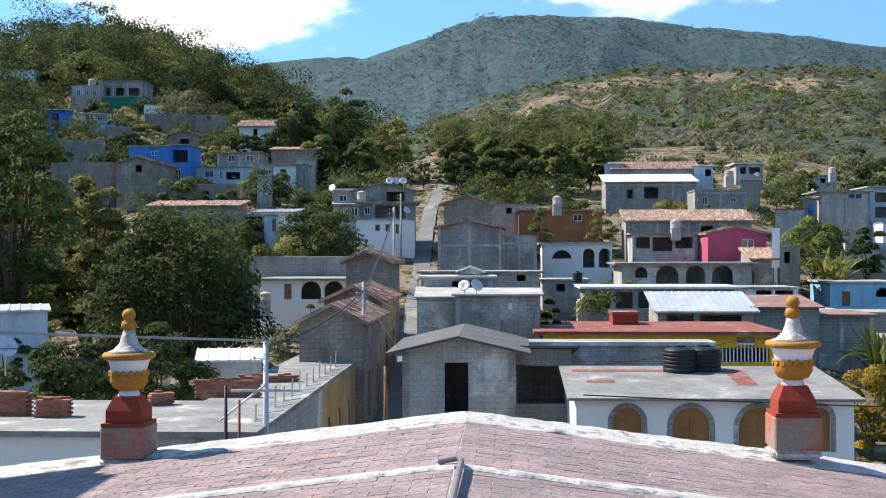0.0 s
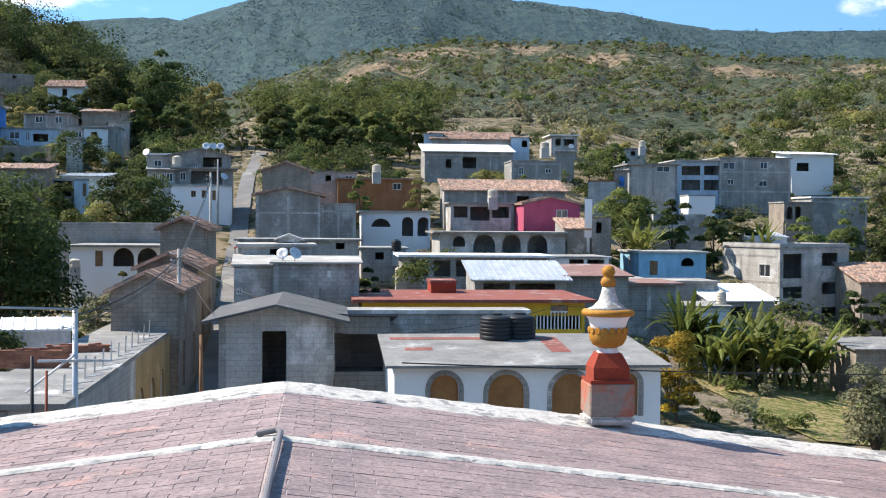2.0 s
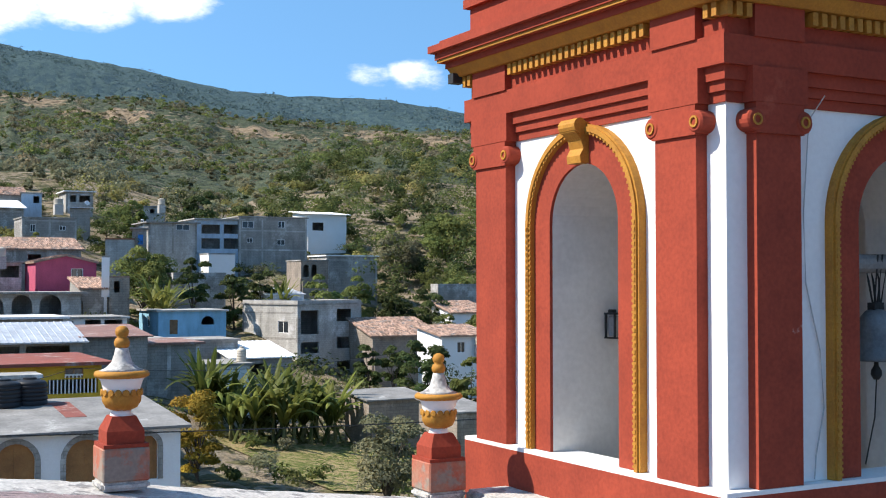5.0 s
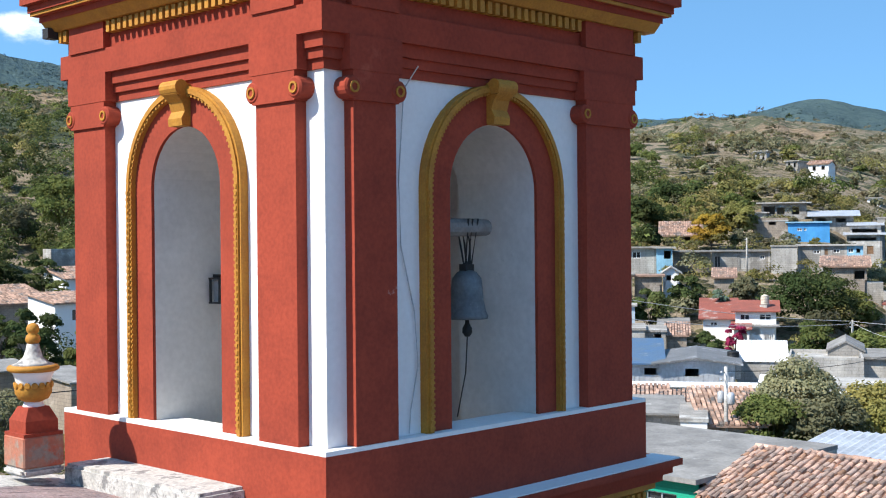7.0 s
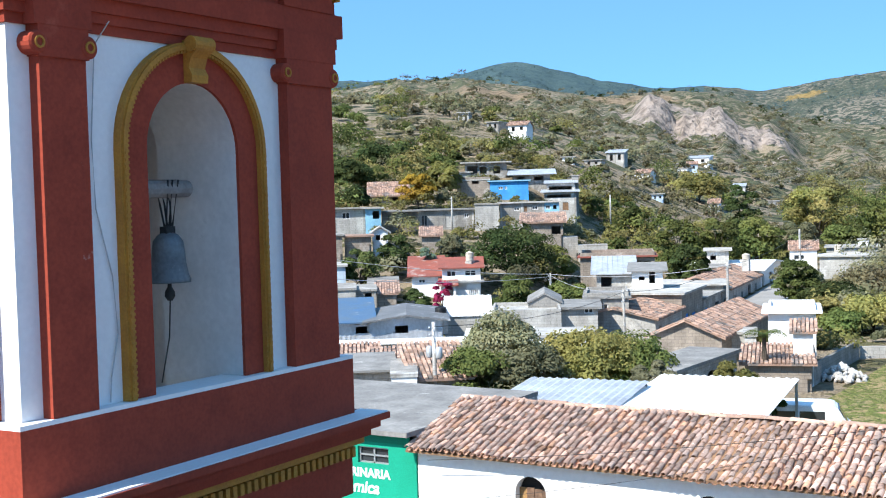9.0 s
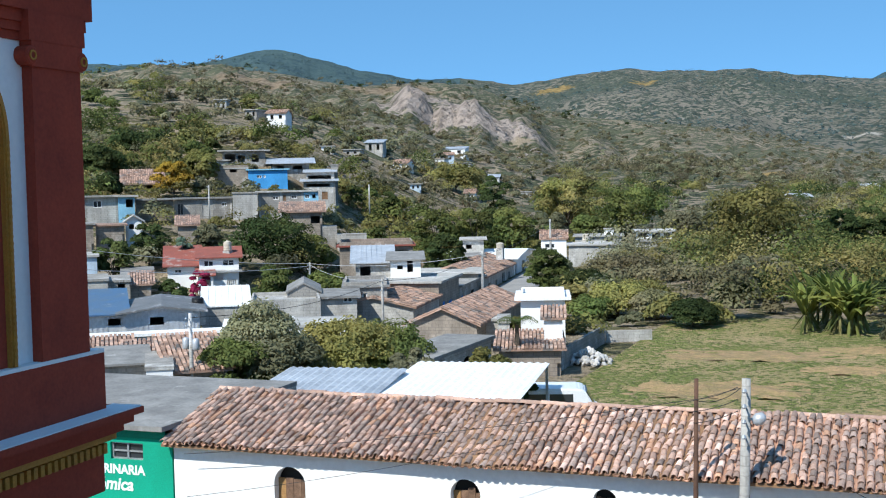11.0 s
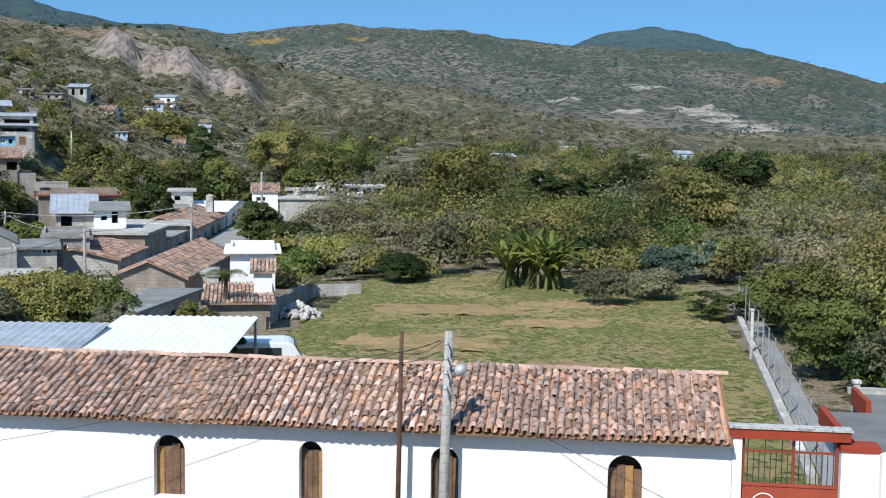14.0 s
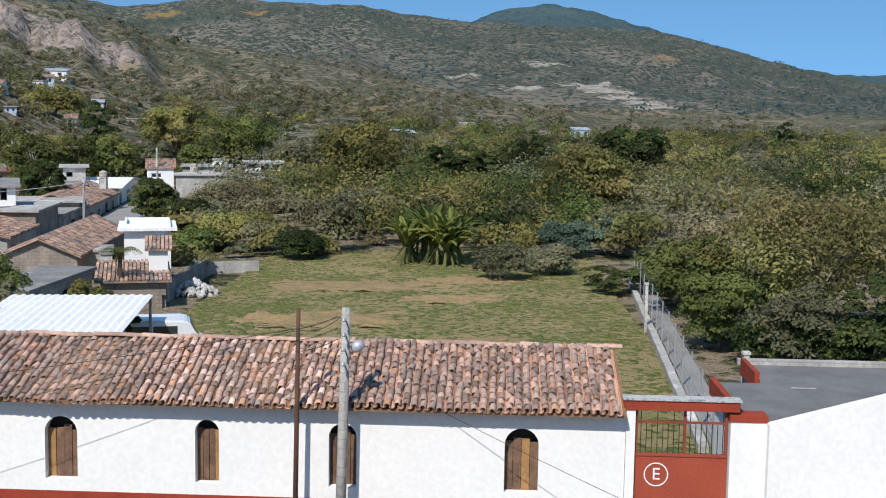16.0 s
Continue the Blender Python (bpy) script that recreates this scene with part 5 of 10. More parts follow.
house(54.66, 146.23, 10.71, 3.42, 4.0, 2.46, -3.0, WHITE, "small white block shed", roof="flat", over=0.05)
house(62.92, 136.29, 10.02, 3.58, 5.0, 2.22, -3.0, ADOBE, "small house with two arches", roof="flat", over=0.1, front=[(-1.13, 0.27, 0.74, 1.52, "a"), (-0.08, 0.28, 0.74, 1.53, "a")])
house(70.62, 141.48, 10.07, 7.12, 6.0, 2.92, -3.0, CONC, "grey house with a white roof edge", roof="flat", roofm=WSHEET, over=0.2)
house(60.26, 108.51, 3.05, 7.39, 6.0, 1.14, -3.0, ADOBE, "low adobe house with a clay tile roof", roof="shed", roofm=TILED, rise=1.5, over=0.3)
house(74.45, 118.70, 4.09, 4.99, 5.0, 2.03, -3.0, WHITE, "white house with clay tiles among trees", roof="shed", roofm=TILED, rise=1.1, over=0.3)
house(59.24, 95.19, 2.49, 5.13, 5.0, 2.19, -3.0, WHITE, "white house with a stained tile roof", roof="shed", roofm=TILED, rise=0.7, over=0.3, front=[(-0.56, 0.67, 0.85, 1.02, "w")])
house(37.58, 68.48, 1.33, 4.32, 4.0, 0.79, -3.0, ADOBE, "low brick ruin under rusted sheets", roof="shed", roofm=DARKC, rise=0.3, over=0.2)
house(38.58, 60.92, 0.32, 2.56, 5.0, 1.63, -3.0, ADOBE, "low brick shed with dark sheets", roof="shed", roofm=DARKC, rise=0.4, over=0.2)
house(3.88, 47.81, 3.60, 2.37, 4.0, 1.78, -3.0, CONC, "dark open lean-to beside the gabled house", roof="shedback", roofm=TARSHEET, rise=0.5, over=0.3, front=[(-0.02, 0.11, 1.89, 1.49, "o")])
house(9.81, 65.23, 5.59, 1.35, 2.5, 0.73, -3.0, REDW, "red brick stair head on the roof", roof="flat", roofm=REDROOF, over=0.05)
house(9.79, 97.47, 6.42, 3.61, 6.0, 1.00, -3.0, CONC2, "low pale house between roofs", roof="flat", over=0.2, front=[(-0.34, 0.18, 0.68, 0.59, "o")])
house(29.07, 108.13, 8.04, 3.22, 5.0, 1.00, -3.0, CONC, "low house under pale clay tiles", roof="shed", roofm=TILED, rise=0.9, over=0.2)
house(21.75, 76.95, 4.20, 4.05, 6.0, 1.96, -3.0, CONC, "low house with a rust-red sheet roof", roof="shed", roofm=RUSTSHEET, rise=0.5, over=0.3)
house(27.31, 85.72, 3.58, 2.35, 6.0, 1.79, -3.0, CONC, "grey wall house beside the banana plants", roof="flat", over=0.2)
house(-18.21, 52.91, 5.66, 1.95, 4.0, 1.45, 19.0, PALEB, "pale blue shed with a sheet roof", roof="shed", roofm=ZINC, rise=0.1, over=0.15)
house(-8.90, 51.19, 4.30, 2.48, 3.0, 0.80, 9.9, ZINC, "corrugated sheet shed behind the flat roof", roof="shed", roofm=WSHEET, rise=0.2, over=0.25)
house(-29.83, 149.00, 16.94, 9.45, 3.0, 1.18, -3.0, ADOBE, "long retaining wall under the blue houses", roof="flat", over=0.0)
house(-45.48, 153.36, 19.67, 7.97, 3.0, 1.43, -3.0, ADOBE, "grey terrace wall on the hillside", roof="flat", over=0.0)
house(-22.10, 180.61, 23.92, 6.76, 5.0, 1.17, -3.0, ADOBE, "low house among dry maize", roof="shed", roofm=TILED, rise=0.7, over=0.3)
house(-86.53, 247.25, 43.67, 7.03, 6.0, 3.45, -3.0, WHITE, "white house among the trees on the hilltop", roof="shed", roofm=ZINC, rise=0.6, over=0.3)
house(78.93, 127.70, 7.91, 6.87, 2.0, 1.37, -3.0, CONC, "long grey boundary wall on the slope", roof="flat", over=0.0)
house(46.12, 130.19, 7.88, 6.01, 3.0, 2.69, -3.0, CONC, "grey retaining wall with bricks stacked on it", roof="flat", over=0.0)
house(53.31, 123.06, 6.86, 4.30, 5.0, 1.43, -3.0, ZINC, "grey roof behind the tall block", roof="shed", roofm=ZINC, rise=0.6, over=0.2)
house(226.34, -42.55, -0.80, 7.78, 8.0, 1.68, -92.0, WSHEET, "pale shed roof far down the valley", roof="shed", roofm=ZINC, rise=0.5, over=0.2)
house(216.87, 88.21, 16.00, 2.29, 6.0, 1.16, -70.0, WHITE, "small white house far off on the hillside", roof="flat", roofm=CONC2, rise=0.8, over=0.3, front=[(-0.50, 0.21, 0.37, 0.63, "o"), (0.51, 0.32, 0.37, 0.53, "o")])
house(259.54, 94.28, 17.17, 4.02, 6.0, 2.01, -78.0, CONC2, "small pale grey house far off on the hillside", roof="shed", roofm=ZINC, rise=0.8, over=0.3, front=[(-0.87, 0.25, 0.66, 1.38, "o"), (0.90, 0.37, 0.66, 1.25, "o")])
house(341.68, 103.98, 14.83, 2.85, 6.0, 1.96, -86.0, WHITE, "small white house far off on the hillside", roof="flat", roofm=CONC2, rise=0.8, over=0.3, front=[(-0.62, 0.33, 0.46, 1.15, "o"), (0.64, 0.49, 0.46, 0.98, "o")])
house(368.24, 109.40, 16.63, 4.23, 6.0, 1.94, -70.0, PALEB, "small pale blue house far off on the hillside", roof="ridge", roofm=TILED, rise=0.8, over=0.3, front=[(-0.93, 0.35, 0.68, 1.06, "o"), (0.94, 0.53, 0.68, 0.88, "o")])
house(352.32, 99.70, 13.10, 4.55, 6.0, 2.52, -78.0, CONC2, "small pale grey house far off on the hillside", roof="flat", roofm=CONC2, rise=0.8, over=0.3, front=[(-0.99, 0.34, 0.74, 1.68, "o"), (1.01, 0.50, 0.74, 1.51, "o")])
house(400.52, 116.61, 19.33, 7.83, 6.0, 2.10, -86.0, WHITE, "small white house far off on the hillside", roof="shed", roofm=ZINC, rise=0.8, over=0.3, front=[(-1.71, 0.39, 1.26, 1.15, "o"), (1.73, 0.56, 1.26, 0.96, "o")])
house(349.33, 109.70, 16.81, 4.01, 6.0, 1.68, -70.0, CONC, "small grey house far off on the hillside", roof="flat", roofm=CONC2, rise=0.8, over=0.3, front=[(-0.88, 0.33, 0.64, 0.84, "o"), (0.89, 0.50, 0.64, 0.67, "o")])
house(251.63, 69.88, 5.96, 2.17, 6.0, 1.45, -78.0, WHITE, "small white house far off on the hillside", roof="ridge", roofm=TILED, rise=0.8, over=0.3, front=[(-0.47, 0.24, 0.36, 0.84, "o"), (0.48, 0.36, 0.36, 0.72, "o")])
house(336.47, 76.98, 5.53, 2.91, 6.0, 1.28, -86.0, CONC2, "small pale grey house far off on the hillside", roof="flat", roofm=CONC2, rise=0.8, over=0.3, front=[(-0.64, 0.32, 0.47, 0.48, "o"), (0.64, 0.48, 0.47, 0.32, "o")])
house(295.98, 50.01, 0.87, 5.38, 6.0, 1.67, -70.0, WHITE, "small white house far off on the hillside", roof="shed", roofm=ZINC, rise=0.8, over=0.3, front=[(-1.18, 0.29, 0.86, 0.97, "o"), (1.18, 0.41, 0.86, 0.84, "o")])
house(297.10, 42.94, 0.85, 6.27, 6.0, 1.39, -78.0, PALEB, "small pale blue house far off on the hillside", roof="flat", roofm=CONC2, rise=0.8, over=0.3, front=[(-1.38, 0.28, 1.00, 0.70, "o"), (1.38, 0.41, 1.00, 0.56, "o")])
house(330.64, 41.12, 1.27, 3.24, 6.0, 1.23, -86.0, CONC2, "small pale grey house far off on the hillside", roof="ridge", roofm=TILED, rise=0.8, over=0.3, front=[(-0.71, 0.31, 0.52, 0.46, "o"), (0.71, 0.46, 0.52, 0.31, "o")])
house(384.19, 4.54, 3.34, 4.02, 6.0, 1.75, -70.0, WHITE, "small white house far off on the hillside", roof="flat", roofm=CONC2, rise=0.8, over=0.3, front=[(-0.90, 0.35, 0.63, 0.87, "o"), (0.88, 0.52, 0.63, 0.70, "o")])
house(360.21, 2.13, 2.09, 5.27, 6.0, 1.64, -78.0, CONC, "small grey house far off on the hillside", roof="shed", roofm=ZINC, rise=0.8, over=0.3, front=[(-1.17, 0.33, 0.83, 0.82, "o"), (1.15, 0.49, 0.83, 0.66, "o")])
house(395.50, -54.51, 2.12, 5.43, 6.0, 2.80, -86.0, PALEB, "small pale blue house far off on the hillside", roof="shed", roofm=ZINC, rise=0.8, over=0.3, front=[(-1.22, 0.35, 0.83, 1.93, "o"), (1.17, 0.52, 0.83, 1.75, "o")])
house(235.37, 119.82, 26.29, 2.38, 6.0, 2.09, -70.0, CONC2, "small pale grey house far off on the hillside", roof="flat", roofm=CONC2, rise=0.8, over=0.3, front=[(-0.50, 0.23, 0.42, 1.51, "o"), (0.54, 0.35, 0.41, 1.39, "o")])
house(226.74, 103.19, 23.05, 3.89, 6.0, 1.44, -78.0, WHITE, "small white house far off on the hillside", roof="ridge", roofm=TILED, rise=0.8, over=0.3, front=[(-0.84, 0.22, 0.64, 0.89, "o"), (0.87, 0.33, 0.64, 0.78, "o")])
house(227.32, 109.03, 23.83, 2.57, 6.0, 1.56, -86.0, CONC, "small grey house far off on the hillside", roof="flat", roofm=CONC2, rise=0.8, over=0.3, front=[(-0.55, 0.23, 0.43, 1.01, "o"), (0.58, 0.33, 0.43, 0.89, "o")])
house(425.74, -20.25, 4.20, 5.26, 6.0, 1.53, -70.0, WHITE, "small white house far off on the hillside", roof="shed", roofm=ZINC, rise=0.8, over=0.3, front=[(-1.16, 0.39, 0.84, 0.57, "o"), (1.14, 0.57, 0.84, 0.38, "o")])
house(232.56, 89.35, 15.74, 3.39, 6.0, 1.13, -78.0, CONC2, "small pale grey house far off on the hillside", roof="flat", roofm=CONC2, rise=0.8, over=0.3, front=[(-0.74, 0.23, 0.55, 0.56, "o"), (0.75, 0.34, 0.55, 0.45, "o")])
house(252.96, 85.89, 13.03, 3.26, 6.0, 1.22, -86.0, WHITE, "small white house far off on the hillside", roof="ridge", roofm=TILED, rise=0.8, over=0.3, front=[(-0.71, 0.25, 0.53, 0.61, "o"), (0.72, 0.36, 0.53, 0.49, "o")])
house(225.46, 73.50, 8.51, 2.16, 6.0, 1.09, -70.0, PALEB, "small pale blue house far off on the hillside", roof="flat", roofm=CONC2, rise=0.8, over=0.3, front=[(-0.47, 0.22, 0.35, 0.54, "o"), (0.48, 0.32, 0.35, 0.43, "o")])
house(348.85, 89.53, 9.54, 3.33, 6.0, 1.66, -78.0, CONC2, "small pale grey house far off on the hillside", roof="shed", roofm=ZINC, rise=0.8, over=0.3, front=[(-0.73, 0.33, 0.54, 0.83, "o"), (0.74, 0.50, 0.54, 0.66, "o")])
house(232.10, 48.78, -0.13, 3.33, 6.0, 1.10, -86.0, WHITE, "small white house far off on the hillside", roof="flat", roofm=CONC2, rise=0.8, over=0.3, front=[(-0.73, 0.22, 0.54, 0.55, "o"), (0.74, 0.33, 0.53, 0.44, "o")])
house(338.65, 19.31, 1.27, 3.55, 6.0, 1.56, -70.0, CONC, "small grey house far off on the hillside", roof="ridge", roofm=TILED, rise=0.8, over=0.3, front=[(-0.79, 0.32, 0.56, 0.78, "o"), (0.78, 0.46, 0.56, 0.62, "o")])
house(54.35, 113.90, -1.13, 8.71, 9.0, 8.47, 16.0, CONC2, "tall unfinished grey-white block house with open bays", roof="flat", over=0.1, parapet=0.3, front=[(-2.78, 5.50, 2.38, 2.41, "o"), (1.90, 6.71, 2.03, 1.29, "o"), (-2.75, 3.55, 2.39, 1.15, "o"), (1.93, 3.90, 2.03, 1.17, "o"), (-2.73, 1.94, 2.40, 0.92, "o"), (1.95, 1.67, 2.03, 0.94, "o")], left=[(2.2, 5.6, 1.6, 1.2, "w"), (1.0, 2.0, 1.0, 1.6, "o")])

# the hillside terraces and the houses along the lane
house(-6.07, 128.82, 10.21, 6.21, 7.0, 2.99, 2.7, WHITE, "white ground storey with three small windows below the balcony", roof="flat", over=0.15, roofm=CONC2, front=[(-0.84, 1.86, 0.48, 0.66, "w", WOOD), (0.24, 1.79, 0.48, 0.78, "w", WOOD), (1.25, 1.55, 0.36, 1.02, "d")])
house(-5.88, 129.83, 13.29, 6.02, 7.0, 1.75, 2.6, CONC, "middle storey with a deep balcony and a red slab", roof="flat", over=0.5, roofm=CONC, front=[(0.24, 0.18, 3.14, 1.33, "o"), (-2.17, 0.54, 0.60, 0.84, "w")])
house(-10.09, 128.97, 13.10, 2.51, 6.0, 1.74, 4.5, CONC2, "side wing with a band of white-framed windows", roof="shed", roofm=DARKC, rise=0.5, over=0.4, front=[(-0.69, 0.54, 0.54, 0.90, "w"), (-0.03, 0.54, 0.54, 0.90, "w"), (0.75, 0.54, 0.66, 0.90, "w")])
house(-6.39, 131.81, 15.13, 6.48, 6.0, 1.35, 2.8, CONC, "grey gabled top storey with a dark blue recess", roof="gable", roofm=DARKC, rise=0.75, over=0.3, front=[(1.28, 0.06, 1.96, 1.16, "o"), (-0.43, 0.06, 0.98, 0.43, "b")])
house(-10.76, 132.02, 15.02, 2.20, 5.0, 1.53, 4.7, CONC2, "small side storey with a window under a thin slab", roof="flat", over=0.3, roofm=WSHEET, front=[(-0.03, 0.31, 0.80, 0.68, "w")])
house(-48.34, 215.60, 28.53, 8.70, 3.0, 5.81, 12.6, ADOBE, "stone terrace wall under the green-fronted house", roof="flat", over=0.0)
house(-40.94, 215.10, 29.67, 5.59, 3.0, 4.40, 10.8, ADOBE, "rough terrace wall with bare shrubs", roof="flat", over=0.0, front=[(-0.45, 3.78, 0.59, 0.51, "o")])
house(-52.12, 219.86, 34.42, 3.58, 4.0, 2.15, 13.3, WHITE, "low whitewashed parapet wall on the hillside", roof="flat", over=0.0)
house(-39.47, 185.81, 25.91, 4.39, 4.0, 1.90, 12.0, ADOBE, "brown shed under old tiles above the blue house", roof="gable", roofm=TILED, rise=0.7, over=0.4, front=[(-0.00, 0.33, 1.35, 1.06, "o")])
house(-50.51, 189.34, 26.24, 3.91, 4.0, 3.17, 14.9, ADOBE, "grey retaining wall among the hillside shrubs", roof="flat", over=0.0)
house(-50.72, 170.58, 22.22, 6.53, 4.0, 3.33, 16.6, ADOBE, "long grey terrace wall below the dark blue shed", roof="flat", over=0.0)
house(-64.12, 204.12, 31.73, 4.16, 5.0, 2.18, 17.4, BLUE, "dark blue house under a white sheet roof", roof="shed", roofm=WSHEET, rise=0.4, over=0.5, front=[(-0.82, 0.34, 1.08, 1.17, "o")])
house(-58.78, 204.68, 31.21, 4.57, 5.0, 2.09, 16.0, PALEB, "pale blue house under a white sheet porch", roof="shed", roofm=WSHEET, rise=0.3, over=0.7, front=[(-0.65, 0.35, 1.10, 1.36, "o"), (1.09, 0.97, 0.92, 0.79, "w")])
house(-21.99, 150.36, 16.98, 1.87, 5.0, 2.31, 8.3, CONC2, "small pale house with narrow windows", roof="flat", over=0.3, front=[(-0.45, 1.04, 0.28, 0.70, "w"), (0.03, 1.05, 0.28, 0.70, "w")])
house(-21.62, 166.56, 20.32, 3.07, 5.0, 1.39, 7.4, WHITE, "white low house with a roof tank", roof="flat", over=0.2, front=[(-0.23, 0.23, 0.77, 0.70, "o")])
house(-19.61, 174.86, 21.99, 2.91, 5.0, 1.30, 6.4, CONC2, "pale wall house with a flat slab", roof="flat", over=0.3, front=[(-0.49, 0.32, 0.65, 0.57, "w")])
house(-16.46, 116.80, 11.70, 1.29, 5.0, 1.57, 8.0, PALEB, "pale blue wall under the long white roof", roof="flat", over=0.05, front=[(0.27, 0.11, 0.32, 1.19, "d")])
house(-18.21, 117.56, 11.71, 1.94, 5.0, 1.64, 8.8, CONC, "dark open shed under the long white roof", roof="flat", over=0.05, front=[(-0.05, 0.11, 1.62, 1.42, "o")])
house(29.56, 107.99, 8.34, 0.68, 3.0, 3.51, -15.3, WHITE, "narrow whitewashed stair wall beside the pink house", roof="flat", over=0.0)
house(30.17, 105.75, 8.27, 1.70, 4.0, 1.77, -15.9, ADOBE, "roofless adobe walls with whitewashed edges", roof="flat", over=0.0, roofm=TILED, front=[(-0.23, 0.49, 0.48, 0.98, "o")])
house(43.31, 143.58, 13.92, 1.66, 4.0, 2.13, -16.8, CONC, "grey block hut with a blue door", roof="flat", over=0.3, roofm=CONC, front=[(0.13, 0.27, 0.64, 1.19, "d", BLUE)])
house(40.05, 140.37, 13.05, 3.26, 4.0, 1.56, -15.9, CONC2, "low broken wall with bricks on its top", roof="flat", over=0.05, roofm=BRICKM)
house(55.74, 177.42, 19.39, 3.14, 4.0, 1.48, -17.4, CONC2, "low wall house with a cream tank behind it", roof="flat", over=0.2, front=[(-0.31, 0.51, 0.63, 0.65, "o")])
house(25.40, 180.18, 20.77, 2.82, 5.0, 2.01, -8.0, PALEB, "pale blue-grey house end behind the white sheet roof", roof="flat", over=0.2)
house(36.88, 172.06, 19.76, 2.66, 5.0, 2.08, -12.1, PALEB, "blue-grey annex with a dark window", roof="flat", over=0.15, front=[(0.63, 0.80, 0.78, 0.95, "o")])
house(41.64, 164.79, 18.40, 2.60, 5.0, 1.22, -14.2, CONC, "low wall under pale sheets beside the upper house", roof="shed", roofm=ZINC, rise=0.3, over=0.4)
house(8.01, 139.73, 13.87, 5.57, 5.0, 1.30, -3.3, CONC2, "low pale house with two dark openings", roof="flat", over=0.15, front=[(-0.39, 0.39, 0.65, 0.65, "o"), (1.95, 0.45, 0.91, 0.58, "w")])

house(-0.35, 64.96, 4.96, 2.05, 6.0, 2.29, 0.3, CONC2, "grey plastered house end with a sloping parapet", roof="shed", roofm=CONC2, rise=0.35, over=0.15, front=[(-0.75, 0.79, 0.30, 0.36, "w")])
house(2.85, 62.90, 5.10, 4.38, 6.0, 2.34, -2.6, CONC, "grey concrete house with bare block walls and a thin pale slab", roof="shed", roofm=CONC2, rise=0.15, over=0.2, front=[(0.65, 1.64, 0.18, 0.35, "w")])
house(0.91, 70.96, 7.16, 4.02, 5.0, 0.99, -0.7, CONC2, "pale upper house with a slab roof and dark openings", roof="flat", over=0.3, roofm=CONC2, front=[(-0.16, 0.40, 0.40, 0.46, "o"), (0.73, 0.33, 0.59, 0.53, "o")])
house(1.68, 72.94, 8.11, 1.29, 3.0, 0.41, -1.3, CONC2, "small gabled stair head with a white edge", roof="gable", roofm=CONC2, rise=0.25, over=0.25, front=[(-0.03, 0.03, 0.54, 0.24, "o")])
house(-3.40, 61.0, 1.20, 9.6, 3.0, 5.20, 87.0, ADOBE, "old adobe lane house under a sagging clay tile roof", roof="ridge", roofm=TILED, rise=0.75, over=0.3, front=[(-2.6, 0.60, 1.0, 2.2, "d"), (1.6, 0.60, 1.0, 2.2, "d")])
house(-3.10, 71.6, 2.20, 9.4, 3.2, 4.80, 87.0, ADOBE, "second adobe lane house under pale clay tiles", roof="ridge", roofm=TILED, rise=0.75, over=0.3, front=[(-2.0, 0.60, 1.0, 2.2, "d"), (2.2, 0.60, 1.0, 2.2, "d")])

# the eastern quarter: the hillside rows, the block yards and the street houses
house(114.95, 72.98, 6.13, 3.53, 6.0, 2.81, -57.5, CONC2, "pale two-storey house at the foot of the wooded hill", roof="flat", over=0.5, roofm=CONC, front=[(-0.39, 1.70, 0.88, 0.73, "w")])
house(115.50, 70.22, 6.10, 1.73, 6.0, 2.80, -58.6, SKYB, "light blue corner house with dark windows and a balcony", roof="flat", over=0.4, roofm=CONC2, front=[(0.32, 1.68, 0.76, 0.86, "o"), (0.29, 0.50, 0.63, 0.42, "w")])
house(118.73, 68.70, 6.68, 4.09, 6.0, 1.77, -59.8, ADOBE, "brown brick house with a dark doorway under a thin slab", roof="flat", over=0.5, roofm=DARKC, front=[(0.00, 0.89, 0.45, 0.37, "w"), (1.16, 0.11, 1.16, 1.24, "o")])
house(122.16, 64.58, 6.43, 6.32, 6.0, 2.04, -62.0, CONC, "long grey plastered house with a pale garage door", roof="flat", over=0.35, roofm=DARKC, front=[(-2.52, 0.31, 0.66, 1.26, "w", CONC2), (0.44, 0.13, 1.12, 1.51, "d", CONC2), (2.27, 1.18, 0.52, 0.44, "w")])
house(123.35, 60.04, 6.62, 2.73, 6.0, 2.35, -64.0, CONC2, "pale peeling block wall house", roof="flat", over=0.1)
house(125.94, 56.88, 6.53, 5.06, 6.0, 2.50, -65.6, CONC, "grey house with small square windows in a row", roof="flat", over=0.3, roofm=CONC2, front=[(-0.60, 1.68, 0.65, 0.37, "w"), (1.45, 1.71, 0.65, 0.44, "w"), (0.39, 1.53, 0.33, 0.63, "d")])
house(127.29, 53.81, 6.47, 1.66, 6.0, 2.56, -67.0, SKYB, "light blue end house with white trim", roof="flat", over=0.3, roofm=CONC2, front=[(-0.44, 1.80, 0.52, 0.44, "w"), (0.33, 1.79, 0.39, 0.44, "o")])
house(141.49, 70.74, 9.13, 4.24, 7.0, 2.92, -63.3, ADOBE, "tan block wall of an upper house", roof="flat", over=0.05, roofm=CONC2, parapet=0.3, front=[(0.24, 2.49, 0.88, 0.35, "o")])
house(143.49, 66.59, 9.04, 4.98, 7.0, 2.78, -65.0, AZURE, "bright blue house with two small white windows on the hillside", roof="flat", over=0.3, roofm=SKYB, front=[(-1.09, 1.78, 0.59, 0.36, "w"), (-0.43, 1.77, 0.30, 0.36, "w")])
house(140.44, 68.34, 8.96, 0.94, 4.0, 1.16, -64.0, CONC2, "small roof stair hut beside the blue wall", roof="flat", over=0.05)
